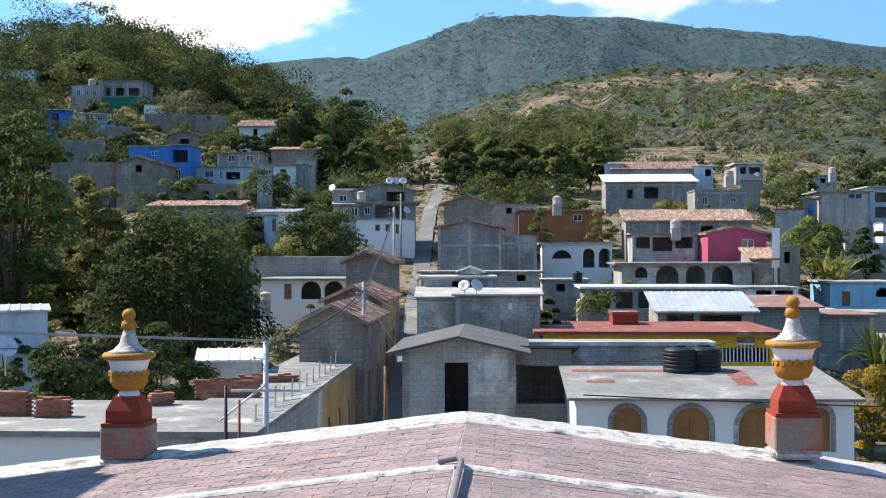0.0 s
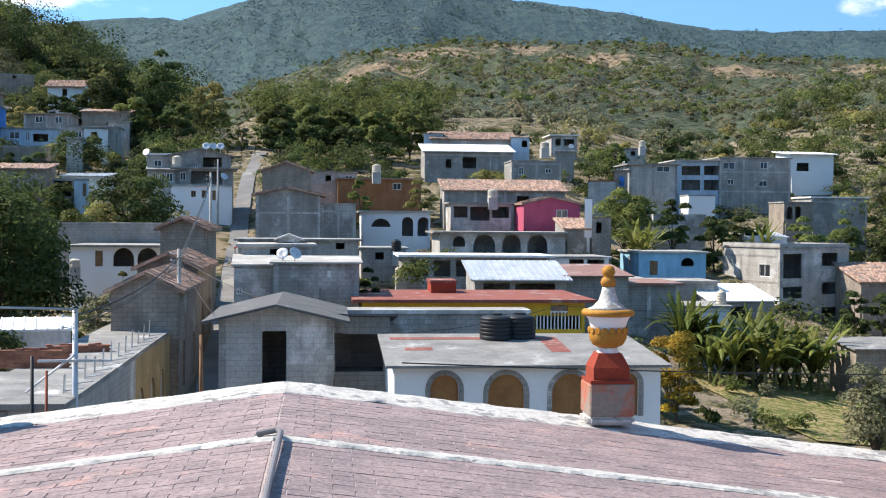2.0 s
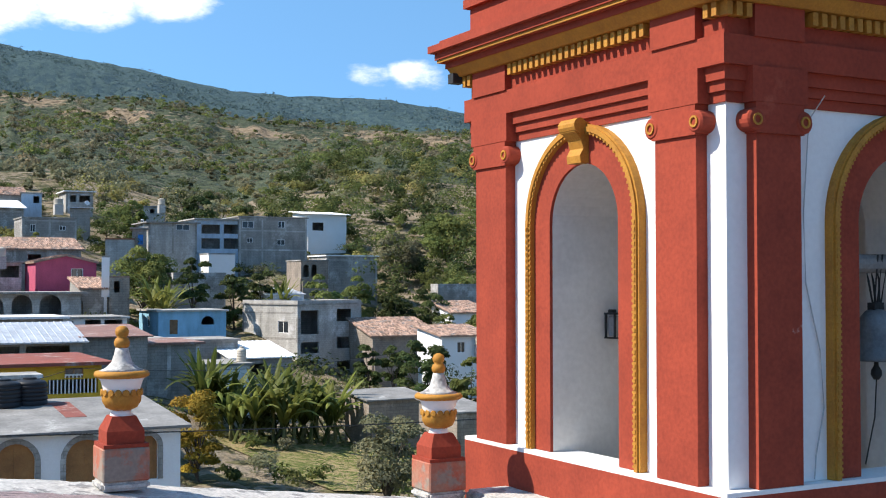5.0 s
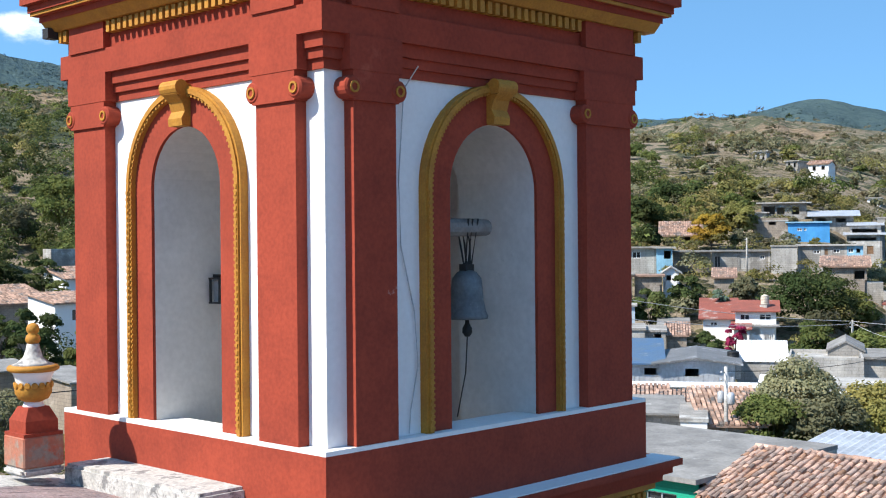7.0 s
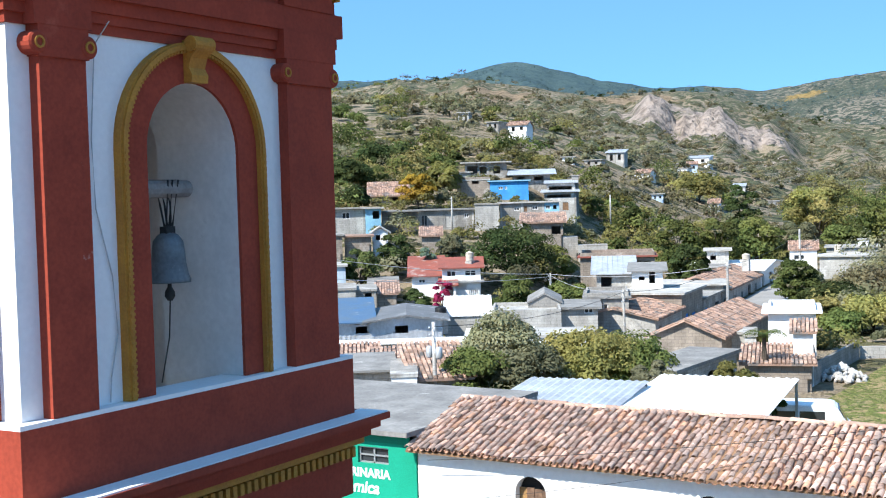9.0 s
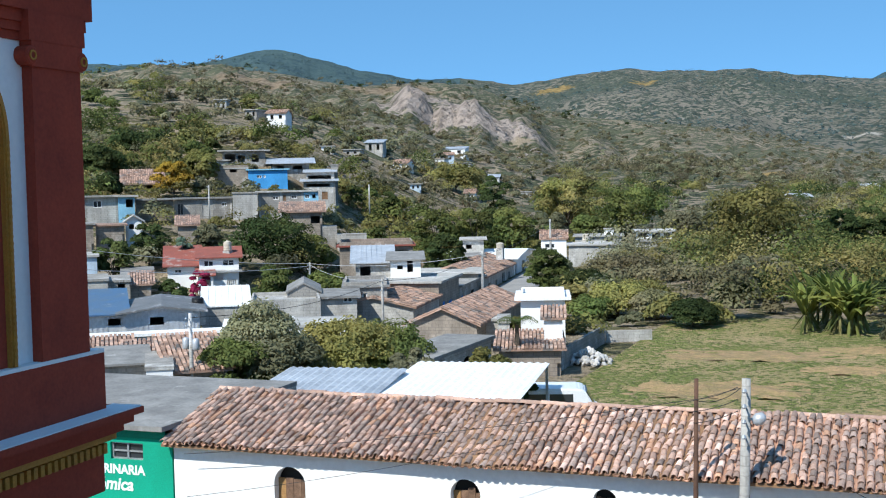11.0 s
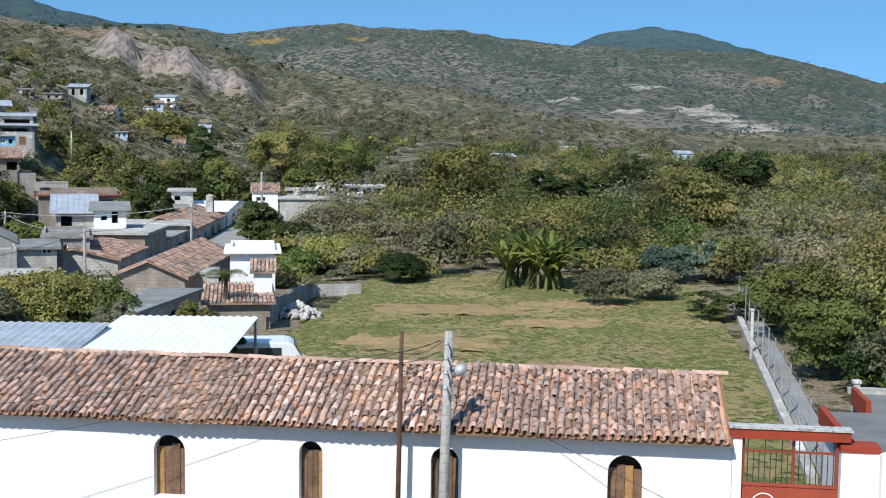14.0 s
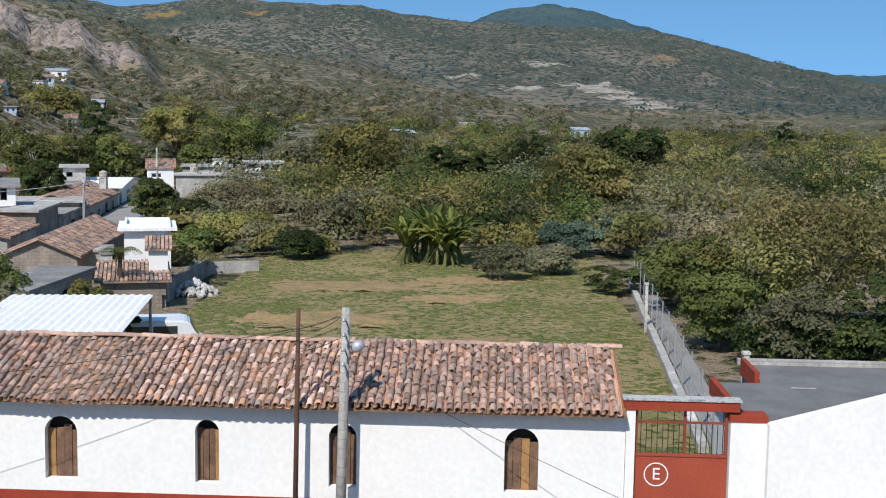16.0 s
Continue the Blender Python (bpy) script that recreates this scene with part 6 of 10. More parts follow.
house(158.40, 77.15, 12.95, 6.03, 8.0, 1.87, -64.0, CONC, "unfinished grey storey with open bays and bare columns", roof="flat", over=0.7, roofm=CONC2, front=[(-1.96, 0.37, 1.49, 1.11, "o"), (-0.41, 0.34, 1.00, 0.96, "o"), (1.55, 0.31, 1.00, 1.04, "o")])
house(153.19, 78.62, 12.30, 2.86, 6.0, 1.11, -62.8, CONC2, "low pale house below the unfinished storey", roof="flat", over=0.3, front=[(-0.40, 0.25, 0.81, 0.54, "o")])
house(155.69, 68.76, 11.78, 5.04, 7.0, 1.10, -66.1, CONC, "grey house under wide pale sheet roofs", roof="shed", roofm=ZINC, rise=0.7, over=0.9, front=[(-1.50, 0.27, 1.11, 0.53, "o"), (0.94, 0.23, 1.27, 0.53, "o")])
house(151.72, 62.79, 10.34, 3.80, 6.0, 1.14, -67.4, CONC2, "two-tier grey house with striped awnings", roof="shed", roofm=ZINC, rise=0.4, over=0.4, front=[(-0.08, 0.18, 3.05, 0.55, "o")])
house(147.99, 61.36, 7.44, 4.15, 6.0, 2.82, -67.4, CONC2, "grey lower storey with an awning and a pale wall", roof="shed", roofm=ZINC, rise=0.3, over=0.5, front=[(-0.21, 2.11, 3.12, 0.39, "o"), (0.66, 0.44, 0.76, 1.02, "d")])
house(156.15, 62.52, 9.39, 0.93, 5.0, 3.03, -68.1, CONC, "narrow grey block stair tower", roof="flat", over=0.1)
house(134.47, 79.42, 9.33, 4.51, 7.0, 1.15, -59.3, ADOBE, "adobe house under a wide old clay tile roof", roof="ridge", roofm=TILED, rise=1.6, over=0.5, front=[(0.89, 0.14, 0.88, 0.70, "o")])
house(114.03, 49.21, 5.76, 4.03, 6.0, 1.27, -66.6, ADOBE, "low brown house under a long clay tile roof", roof="shed", roofm=TILED, rise=0.8, over=0.4, front=[(1.32, 0.10, 0.93, 0.79, "o")])
house(107.26, 58.51, 5.24, 1.86, 5.0, 0.79, -61.3, ADOBE, "small house under dark clay tiles among trees", roof="shed", roofm=TILED, rise=0.7, over=0.3)
house(99.09, 64.37, 4.72, 0.96, 5.0, 1.73, -56.9, ADOBE, "brown block house at the edge of the wood", roof="flat", over=0.2)
house(101.01, 63.22, 5.50, 2.61, 5.0, 0.77, -57.8, ADOBE, "low brown yard wall with an overgrown roof", roof="flat", over=0.3, roofm=TILED)
house(106.44, 63.94, 5.63, 1.59, 5.0, 0.92, -58.9, WHITE, "small white gabled house among the hillside trees", roof="gable", roofm=CONC2, rise=0.5, over=0.3, front=[(-0.23, 0.12, 0.47, 0.51, "o")])
house(127.96, 52.21, 3.23, 2.18, 5.0, 1.67, -67.7, CONC, "grey block walls of a half-built house", roof="flat", over=0.0)
house(128.04, 49.30, 2.98, 3.30, 3.0, 1.02, -68.9, CONC2, "long grey boundary wall on the eastern slope", roof="flat", over=0.0)
house(94.43, 48.56, 2.41, 3.34, 6.0, 1.28, -62.7, WHITE, "white two-storey house with a red hipped roof and balcony", roof="ridge", roofm=REDROOF, rise=0.7, over=0.35, front=[(-0.88, 0.52, 0.80, 0.53, "w"), (0.79, 0.54, 0.99, 0.52, "w")])
house(94.08, 48.14, 0.57, 2.65, 5.0, 1.87, -62.8, WHITE, "white lower storey with a balustrade below the red roof", roof="flat", over=0.4, front=[(-0.28, 1.20, 0.89, 0.47, "o"), (0.83, 0.38, 0.80, 0.97, "b")])
house(92.12, 48.66, 0.73, 1.25, 3.0, 1.55, -62.0, WHITE, "white porch under a red tiled awning", roof="shed", roofm=REDROOF, rise=0.45, over=0.25, front=[(-0.00, 0.30, 0.89, 0.95, "o")])
house(93.88, 51.70, 1.02, 2.67, 6.0, 1.99, -61.0, WHITE, "long white wing under sloping red roof sheets", roof="shed", roofm=REDROOF, rise=1.3, over=0.4, front=[(-0.44, 1.31, 0.60, 0.38, "w")])
house(87.37, 56.71, 1.46, 1.23, 6.0, 2.73, -56.9, PALEB, "pale blue-grey house with a flat roof", roof="flat", over=0.2, roofm=CONC2)
house(77.50, 49.87, 0.69, 1.84, 6.0, 2.34, -57.1, CONC2, "pale concrete house with a bare side wall", roof="flat", over=0.1)
house(80.11, 49.50, 1.31, 1.55, 6.0, 1.44, -58.1, CONC, "dark grey block wall with an opening", roof="flat", over=0.1, front=[(0.17, 0.44, 0.54, 0.86, "o")])
house(87.67, 52.46, 2.17, 2.16, 5.0, 0.47, -59.0, CONC, "low house under a grey sheet roof", roof="shed", roofm=DARKC, rise=0.3, over=0.3)
house(82.64, 49.18, 1.31, 1.54, 5.0, 0.98, -59.1, ADOBE, "brown adobe ruin with fallen tiles", roof="shed", roofm=TILED, rise=0.6, over=0.2)
house(65.22, 37.38, 0.68, 4.43, 8.0, 1.54, -60.0, ZINC, "warehouse clad in grey corrugated sheet with two dark windows", roof="gable", roofm=GREYSHEET, rise=0.3, over=0.5, front=[(-0.30, 0.79, 0.81, 0.47, "o")])
house(63.89, 40.54, 0.73, 2.35, 8.0, 1.43, -57.4, ZINC, "lower corrugated shed with a blue roof", roof="shed", roofm=BLUEROOF, rise=0.8, over=0.4, front=[(0.70, 0.76, 0.91, 0.43, "o")])
house(61.61, 35.64, -0.03, 8.20, 1.2, 1.32, -59.7, CONC2, "low white-capped wall in front of the warehouse", roof="flat", over=0.15, roofm=WSHEET)
house(72.39, 36.75, -0.14, 3.16, 6.0, 1.97, -62.9, CONC2, "pale block building with a low gabled white roof", roof="shed", roofm=WSHEET, rise=0.8, over=0.1)
house(73.16, 32.83, 0.05, 4.55, 6.0, 1.80, -65.7, CONC2, "long pale block wall with a stepped top", roof="flat", over=0.0, roofm=CONC2, parapet=0.25, front=[(-1.48, 1.52, 0.23, 0.15, "w")])
house(77.33, 33.32, 1.44, 2.27, 6.0, 0.86, -66.6, CONC, "grey gable wall of a workshop", roof="gable", roofm=DARKC, rise=0.6, over=0.1)
house(76.38, 30.39, 0.14, 2.44, 6.0, 1.91, -68.2, CONC2, "grey flat-roofed house with an air conditioner", roof="flat", over=0.3, roofm=DARKC, front=[(0.62, 1.60, 0.61, 0.37, "w")])
house(82.66, 30.78, 0.66, 3.10, 6.0, 1.56, -69.5, CONC, "grey house with a brick parapet and a dark window", roof="flat", over=0.2, roofm=DARKC, parapet=0.25, front=[(-0.22, 0.66, 0.62, 0.49, "w")])
house(63.41, 30.09, 0.45, 3.98, 4.0, 1.15, -64.4, WHITE, "low white flat-roofed store", roof="flat", over=0.1, roofm=WSHEET)
house(63.89, 26.58, 0.52, 2.83, 4.0, 1.13, -67.2, WHITE, "white yard wall behind the trees", roof="flat", over=0.1, roofm=CONC2)
house(50.00, 31.62, 1.13, 2.00, 5.0, 0.55, -57.5, ADOBE, "old house under clay tiles with grey mortared verge", roof="shed", roofm=TILED, rise=0.35, over=0.3)
house(50.17, 29.45, 1.15, 2.09, 4.0, 0.60, -59.4, ADOBE, "low shed under clay tiles", roof="shed", roofm=TILED, rise=0.25, over=0.3)
house(45.31, 27.81, 1.22, 1.85, 5.0, 0.99, -58.2, CONC, "grey rendered wall under a concrete slab", roof="shed", roofm=DARKC, rise=0.1, over=0.3, front=[(0.50, 0.04, 0.35, 0.33, "o")])
house(46.00, 24.64, 1.03, 2.34, 5.5, 0.88, -55.0, ADOBE, "old white-walled house under a broad clay tile roof", roof="shed", roofm=TILED, rise=0.8, over=0.25)
house(44.35, 25.53, 1.25, 1.08, 5.0, 0.95, -59.8, WHITE, "white gable end beside the broad tile roof", roof="flat", over=0.05)
house(114.89, 41.65, 1.41, 7.33, 7.0, 2.04, -70.0, ADOBE, "long house with a red parapet and dark verandah", roof="flat", over=0.3, roofm=REDROOF, parapet=0.35, front=[(-0.67, 0.47, 1.71, 1.22, "o"), (2.43, 0.89, 1.70, 0.77, "o")])
house(97.88, 35.77, 1.65, 2.98, 6.0, 1.35, -69.8, CONC2, "open house under a grey sheet roof", roof="shed", roofm=ZINC, rise=1.0, over=0.5, front=[(-0.67, 0.21, 0.88, 0.96, "o")])
house(95.01, 31.87, 1.93, 2.49, 6.0, 1.44, -71.4, WHITE, "white house with a thin dark roof slab", roof="shed", roofm=DARKC, rise=0.3, over=0.4, front=[(-0.46, 0.70, 0.46, 0.32, "o"), (0.37, 0.46, 0.47, 0.92, "o")])
house(107.62, 31.81, 0.25, 5.21, 6.0, 1.03, -73.4, CONC, "grey flat-roofed house with tanks on its roof", roof="flat", over=0.4, roofm=CONC2, front=[(-0.96, 0.42, 1.03, 0.51, "o")])
house(135.21, 37.17, 1.12, 2.41, 5.0, 1.93, -74.6, CONC2, "pale grey two-storey house by the trees", roof="flat", over=0.4, roofm=CONC2, front=[(-0.50, 0.91, 0.64, 0.51, "o")])
house(125.58, 34.47, 0.23, 2.12, 5.0, 1.50, -74.6, CONC2, "grey annex of the pale house", roof="flat", over=0.2)
house(147.17, 30.21, 0.11, 3.11, 6.0, 2.38, -78.3, WHITE, "white house with a tiled gable at the end of the street", roof="ridge", roofm=TILED, rise=0.9, over=0.2, front=[(-0.49, 1.30, 1.20, 0.54, "w")])
house(144.13, 24.73, 0.02, 5.97, 6.0, 1.84, -80.2, CONC2, "pale flat-roofed house with a yard wall", roof="flat", over=0.25, roofm=CONC2, front=[(2.61, 0.78, 0.51, 0.65, "d")])
house(156.06, 26.15, 1.01, 6.03, 6.0, 1.35, -80.4, CONC2, "pale upper house with a roof kiosk", roof="flat", over=0.3, roofm=CONC2, front=[(1.38, 0.35, 0.82, 0.70, "o")])
house(158.25, 25.17, 1.98, 1.24, 3.0, 1.15, -80.9, WHITE, "white rooftop kiosk with an arch", roof="flat", over=0.1, front=[(-0.00, 0.07, 0.69, 0.78, "a")])
house(163.03, 19.92, 1.32, 4.71, 6.0, 1.31, -83.0, WHITE, "white house with an upper gallery", roof="flat", over=0.5, roofm=CONC2, front=[(-1.52, 0.59, 1.12, 0.58, "o"), (0.29, 0.15, 1.11, 1.01, "o"), (1.74, 0.43, 0.97, 0.72, "o")])
house(159.10, 19.16, 0.67, 4.05, 5.0, 0.85, -83.1, CONC2, "pale lower terrace of the white gallery house", roof="flat", over=0.3)
house(149.56, 14.37, -0.23, 2.18, 6.0, 1.65, -84.5, CONC, "grey house among the valley trees", roof="flat", over=0.3, roofm=PALEB)
house(68.68, 14.70, -0.90, 2.55, 4.2, 3.70, -77.8, WHITE, "white house with a wide flat white roof and low parapet", roof="flat", over=0.35, roofm=WSHEET, parapet=0.22)
house(65.10, 13.36, -0.90, 1.00, 2.0, 3.00, -78.3, WHITE, "small white lean-to under clay tiles", roof="shed", roofm=TILED, rise=0.35, over=0.2)
house(73.99, 18.35, 0.09, 0.69, 4.0, 0.70, -75.9, CONC2, "small block hut with a blue tank", roof="flat", over=0.1)
house(75.50, 20.48, -0.24, 2.69, 4.0, 0.94, -74.7, CONC2, "pale rendered wall behind the carport roof", roof="flat", over=0.1, roofm=CONC2)
house(62.65, 14.14, 0.01, 3.27, 5.0, 0.71, -77.1, ADOBE, "low house under a long clay tile roof beside the field", roof="shed", roofm=TILED, rise=0.3, over=0.3)
house(111.35, 14.11, -3.75, 2.38, 5.0, 0.85, -82.7, ADOBE, "small brown tiled hut behind the field trees", roof="shed", roofm=TILED, rise=0.5, over=0.2)
house(87.26, 27.65, -0.90, 8.76, 6.0, 1.63, 5.0, CONC2, "pale grey street house with doors under a clay tile roof", roof="ridge", roofm=TILED, rise=0.7, over=0.3, front=[(-2.90, 0.10, 0.90, 0.94, "o"), (-0.88, 0.10, 0.94, 0.81, "d"), (1.73, 0.10, 1.19, 0.72, "o")])
house(95.82, 28.40, -0.90, 8.30, 5.0, 2.68, 5.0, ADOBE, "brown brick two-storey street house with blue doors", roof="flat", roofm=CONC2, over=0.3, front=[(-2.16, 0.10, 1.09, 0.95, "d", BLUE), (0.52, 0.10, 1.60, 0.81, "d", BLUE)])
house(106.09, 29.30, -0.90, 12.18, 6.0, 1.62, 5.0, CONC, "grey street house with tall doorways and a weathered flat roof", roof="flat", roofm=CONC, over=0.3, front=[(-4.62, 0.10, 1.01, 0.67, "d", BLUE), (0.14, 0.10, 1.64, 0.77, "o"), (4.27, 0.10, 1.47, 0.71, "o")])
house(121.82, 30.67, -0.90, 19.22, 6.0, 1.48, 5.0, CONC2, "long cream street house with tall dark doors under clay tiles", roof="ridge", roofm=TILED, rise=1.1, over=0.3, front=[(-6.47, 0.10, 1.28, 0.60, "o"), (-2.34, 0.10, 1.02, 0.60, "o"), (2.31, 0.10, 1.83, 0.95, "o"), (6.27, 0.10, 1.55, 0.77, "o")])
house(139.36, 32.21, -0.90, 15.73, 8.0, 2.02, 5.0, WHITE, "white two-storey street house under a pale sheet roof", roof="gable", roofm=WSHEET, rise=0.6, over=0.6, front=[(-6.05, 0.10, 1.67, 1.26, "o"), (-0.15, 0.10, 2.26, 1.27, "o")])
house(57.60, 16.35, -0.90, 8.2, 2.4, 2.35, -5.0, CONC, "grey carport house with an arched opening under a wide dark slab", roof="flat", roofm=DARKC, over=0.2, front=[(0.60, 0.00, 2.10, 1.90, "a")])
house(80.6, 20.2, -0.90, 15.6, 4.4, 1.70, 3.0, ADOBE, "long street house under a broad orange clay tile roof", roof="ridge", roofm=TILED, rise=0.95, over=0.3)

# ---- trees and plants ----
def leaf_quads(rng, centres, radii, flat, per, size, up=0.35, rough=0.4, tri=False):
    """Many small leaf sprays on clumps: returns vertices and faces (numpy)."""
    centres, radii = np.asarray(centres, float), np.asarray(radii, float)
    n = len(centres) * per
    c = np.repeat(centres, per, 0)
    r = np.repeat(radii, per)
    d = rng.normal(size=(n, 3))
    d /= np.linalg.norm(d, axis=1)[:, None]
    d[:, 2] = np.abs(d[:, 2]) * 0.85 + d[:, 2] * 0.15
    k = r * (0.78 + 0.3 * rng.random(n))
    p = c + d * k[:, None] * np.array([1, 1, flat])
    nrm = d + rng.normal(size=(n, 3)) * rough + np.array([0, 0, up])
    nrm /= np.linalg.norm(nrm, axis=1)[:, None]
    a = np.cross(nrm, rng.normal(size=(n, 3)))
    a /= np.linalg.norm(a, axis=1)[:, None]
    b = np.cross(nrm, a)
    s = (size * (0.6 + 0.8 * rng.random(n)))[:, None]
    if tri:
        v = np.stack([p - a * s * 0.9, p + a * s * 0.9, p + b * s * 1.2], 1).reshape(-1, 3)
        return v, np.arange(n * 3).reshape(-1, 3)
    bend = nrm * s * 0.25
    v = np.stack([p - a * s, p + b * s * 0.55 + bend, p + a * s, p - b * s * 0.55 + bend], 1).reshape(-1, 3)
    f = np.arange(n * 4).reshape(-1, 4)
    return v, f


def quads_mesh(name, v, f, materials, index=None):
    me = bpy.data.meshes.new(name)
    me.vertices.add(len(v))
    me.vertices.foreach_set("co", v.astype(np.float32).ravel())
    n = f.shape[1]
    me.loops.add(len(f) * n)
    me.loops.foreach_set("vertex_index", f.astype(np.int32).ravel())
    me.polygons.add(len(f))
    me.polygons.foreach_set("loop_start", np.arange(0, len(f) * n, n, dtype=np.int32))
    for m in materials:
        me.materials.append(m)
    if index is not None:
        me.polygons.foreach_set("material_index", index.astype(np.int32))
    me.update(calc_edges=True)
    return me


TREE_SEED = [100]


def tree(x, y, height, width, leaf, label, trunk=0.14, open_=0.0, size=0.16, per=150, clumps=22, dz=0.0, second=None, flat=0.8, name="tree", category="tree", group=""):
    """A tapered trunk with limbs, and a crown of small leaf sprays in uneven clumps with gaps."""
    TREE_SEED[0] += 1
    rng = np.random.default_rng(TREE_SEED[0])
    z = ground(x, y) + dz
    t = thing(name, pose(x, y, z), label, category, group)
    cz0 = height * trunk * 0.45
    ch = height - cz0
    bm = bmesh.new()
    lean = rng.normal(size=2) * 0.04 * height
    tr = max(0.05, height * 0.024)
    top = Vector((lean[0], lean[1], cz0 + ch * 0.45))
    tube(bm, [(0, 0, -0.4), (lean[0] * 0.2, lean[1] * 0.2, cz0 * 0.5), (lean[0] * 0.6, lean[1] * 0.6, cz0), top], tr, 8, tr * 0.45)
    cs, rs = [], []
    for k in range(clumps):
        u = (k + 0.5) / clumps
        a = k * 2.399 + rng.normal() * 0.5
        zc = -0.75 + 1.6 * u + rng.normal() * 0.12
        prof = math.sqrt(max(0.05, 1 - min(1, abs(zc)) ** 2))
        rad = prof * (0.45 + 0.35 * rng.random()) * width / 2
        c = (lean[0] + rad * math.cos(a), lean[1] + rad * math.sin(a), cz0 + ch * (0.5 + 0.42 * zc))
        cs.append(c)
        rs.append(width * (0.13 + 0.1 * rng.random()) * (0.85 if u > 0.7 else 1))
        if k % 3 == 0:
            tube(bm, [Vector((lean[0] * 0.6, lean[1] * 0.6, cz0 * (0.8 + 0.2 * rng.random()))).lerp(top, 0.4 * rng.random()), (Vector(c) + top) / 2 + Vector((0, 0, -0.1 * ch)), c], tr * 0.45, 5, tr * 0.12)
    part("trunk", bm, BARK, t)
    v, f = leaf_quads(rng, cs, rs, flat, int(per * (1 - open_)), size)
    mats, idx = [leaf], None
    if second:
        mats.append(second)
        hi = v.reshape(-1, 4, 3).mean(1)
        idx = ((hi[:, 2] > cz0 + ch * 0.55) & (rng.random(len(f)) < 0.45)).astype(int)
    cr = new("crown", quads_mesh("crown", v, f, mats, idx))
    cr.parent = t
    return t


def banana_clump(x, y, n, height, spread, label, dry=0.15, dz=0.0):
    """Banana plants: stout stems with long arching, torn leaves."""
    rng = random.Random(int(x * 7 + y))
    for i in range(n):
        px, py = x + rng.uniform(-1, 1) * spread, y + rng.uniform(-1, 1) * spread * 0.6
        z = ground(px, py) + dz
        h = height * rng.uniform(0.22, 0.42)
        t = thing("banana_plant", pose(px, py, z, 0, 0, rng.uniform(0, 360)), label, "banana plant", "banana plants")
        bm = bmesh.new()
        tube(bm, [(0, 0, -0.2), (0.03, 0, h * 0.5), (0.0, 0.02, h)], 0.14, 7, 0.07)
        part("stem", bm, paint_once("banana_stem", (0.22, 0.2, 0.08)), t)
        for k in range(11):
            a = k * 2.4 + rng.uniform(-0.3, 0.3)
            length, up, down = height * rng.uniform(0.5, 0.78), radians(rng.uniform(56, 88)), radians(rng.uniform(-50, 55))
            hang = k >= 9 and rng.random() < dry * 4
            bm = bmesh.new()
            prev, d, zz = None, 0.0, h
            for s in range(11):
                u = s / 10
                e = up + (down - up) * u ** 1.4 if not hang else radians(-70)
                if s:
                    d, zz = d + math.cos(e) * length / 10, zz + math.sin(e) * length / 10 * (0.5 if hang else 1)
                w = (0.17 * math.sin(math.pi * min(1, u * 0.93 + 0.07)) ** 0.6 + 0.02) * (0.5 if hang else 1)
                c = Vector((d * math.cos(a), d * math.sin(a), zz))
                sd = Vector((-math.sin(a), math.cos(a), 0))
                ring = [bm.verts.new(c + sd * w - Vector((0, 0, w * 0.5 * rng.uniform(0.2, 1.5)))), bm.verts.new(c), bm.verts.new(c - sd * w - Vector((0, 0, w * 0.5 * rng.uniform(0.2, 1.5))))]
                if prev:
                    bm.faces.new((prev[0], prev[1], ring[1], ring[0]))
                    bm.faces.new((prev[1], prev[2], ring[2], ring[1]))
                prev = ring
            part("leaf", bm, DRYLEAF if hang else BANANA, t)


PAINTED = {}


def paint_once(name, colour):
    if name not in PAINTED:
        PAINTED[name] = paint(name, colour)
    return PAINTED[name]


def palm(x, y, h, label, fronds=16, length=1.8, dz=0.0):
    rng = random.Random(int(x * 3 + y * 5))
    t = thing("palm", pose(x, y, ground(x, y) + dz), label, "palm")
    bm = bmesh.new()
    tube(bm, [(0, 0, -0.2), (0.05, 0, h * 0.6), (0, 0, h)], 0.2, 8, 0.14)
    part("trunk", bm, BARK, t)
    for k in range(fronds):
        a, up = k * 2.4, rng.uniform(0.1, 1.1)
        bm = bmesh.new()
        for s in range(12):
            u = s / 12
            d = length * u
            c = Vector((d * math.cos(a) * 0.9, d * math.sin(a) * 0.9, h + d * up * (1 - u * 1.1)))
            for sg in (-1, 1):
                sd = Vector((-math.sin(a) * sg + 0.5 * math.cos(a), math.cos(a) * sg + 0.5 * math.sin(a), -0.35)) * 0.42 * (1 - u * 0.6)
                w = Vector((math.cos(a), math.sin(a), 0)) * 0.03
                bm.faces.new([bm.verts.new(q) for q in (c - w, c + w, c + sd + w * 0.2, c + sd - w * 0.2)])
        part("frond", bm, LEAF, t)


def woods(name, spots, leaf, label, per=40, size=0.4, seed=5, flat=0.9, clump=5, up=0.35):
    """Far trees nobody could count: spots of (x, y, height, width)."""
    rng = np.random.default_rng(seed)
    cs, rs = [], []
    for x, y, h, w in spots:
        z = ground(x, y)
        for k in range(clump):
            a, q = rng.random() * 6.283, math.sqrt(rng.random())
            cs.append((x + math.cos(a) * q * w * 0.36, y + math.sin(a) * q * w * 0.36, z + h * (0.2 + 0.55 * rng.random())))
            rs.append(w * (0.2 + 0.14 * rng.random()))
    v, f = leaf_quads(rng, cs, rs, flat, int(per * 1.15), size * 1.05, up, tri=True)
    tagged(new(name, quads_mesh(name, v, f, [leaf])), label, "woodland", kind="stuff")


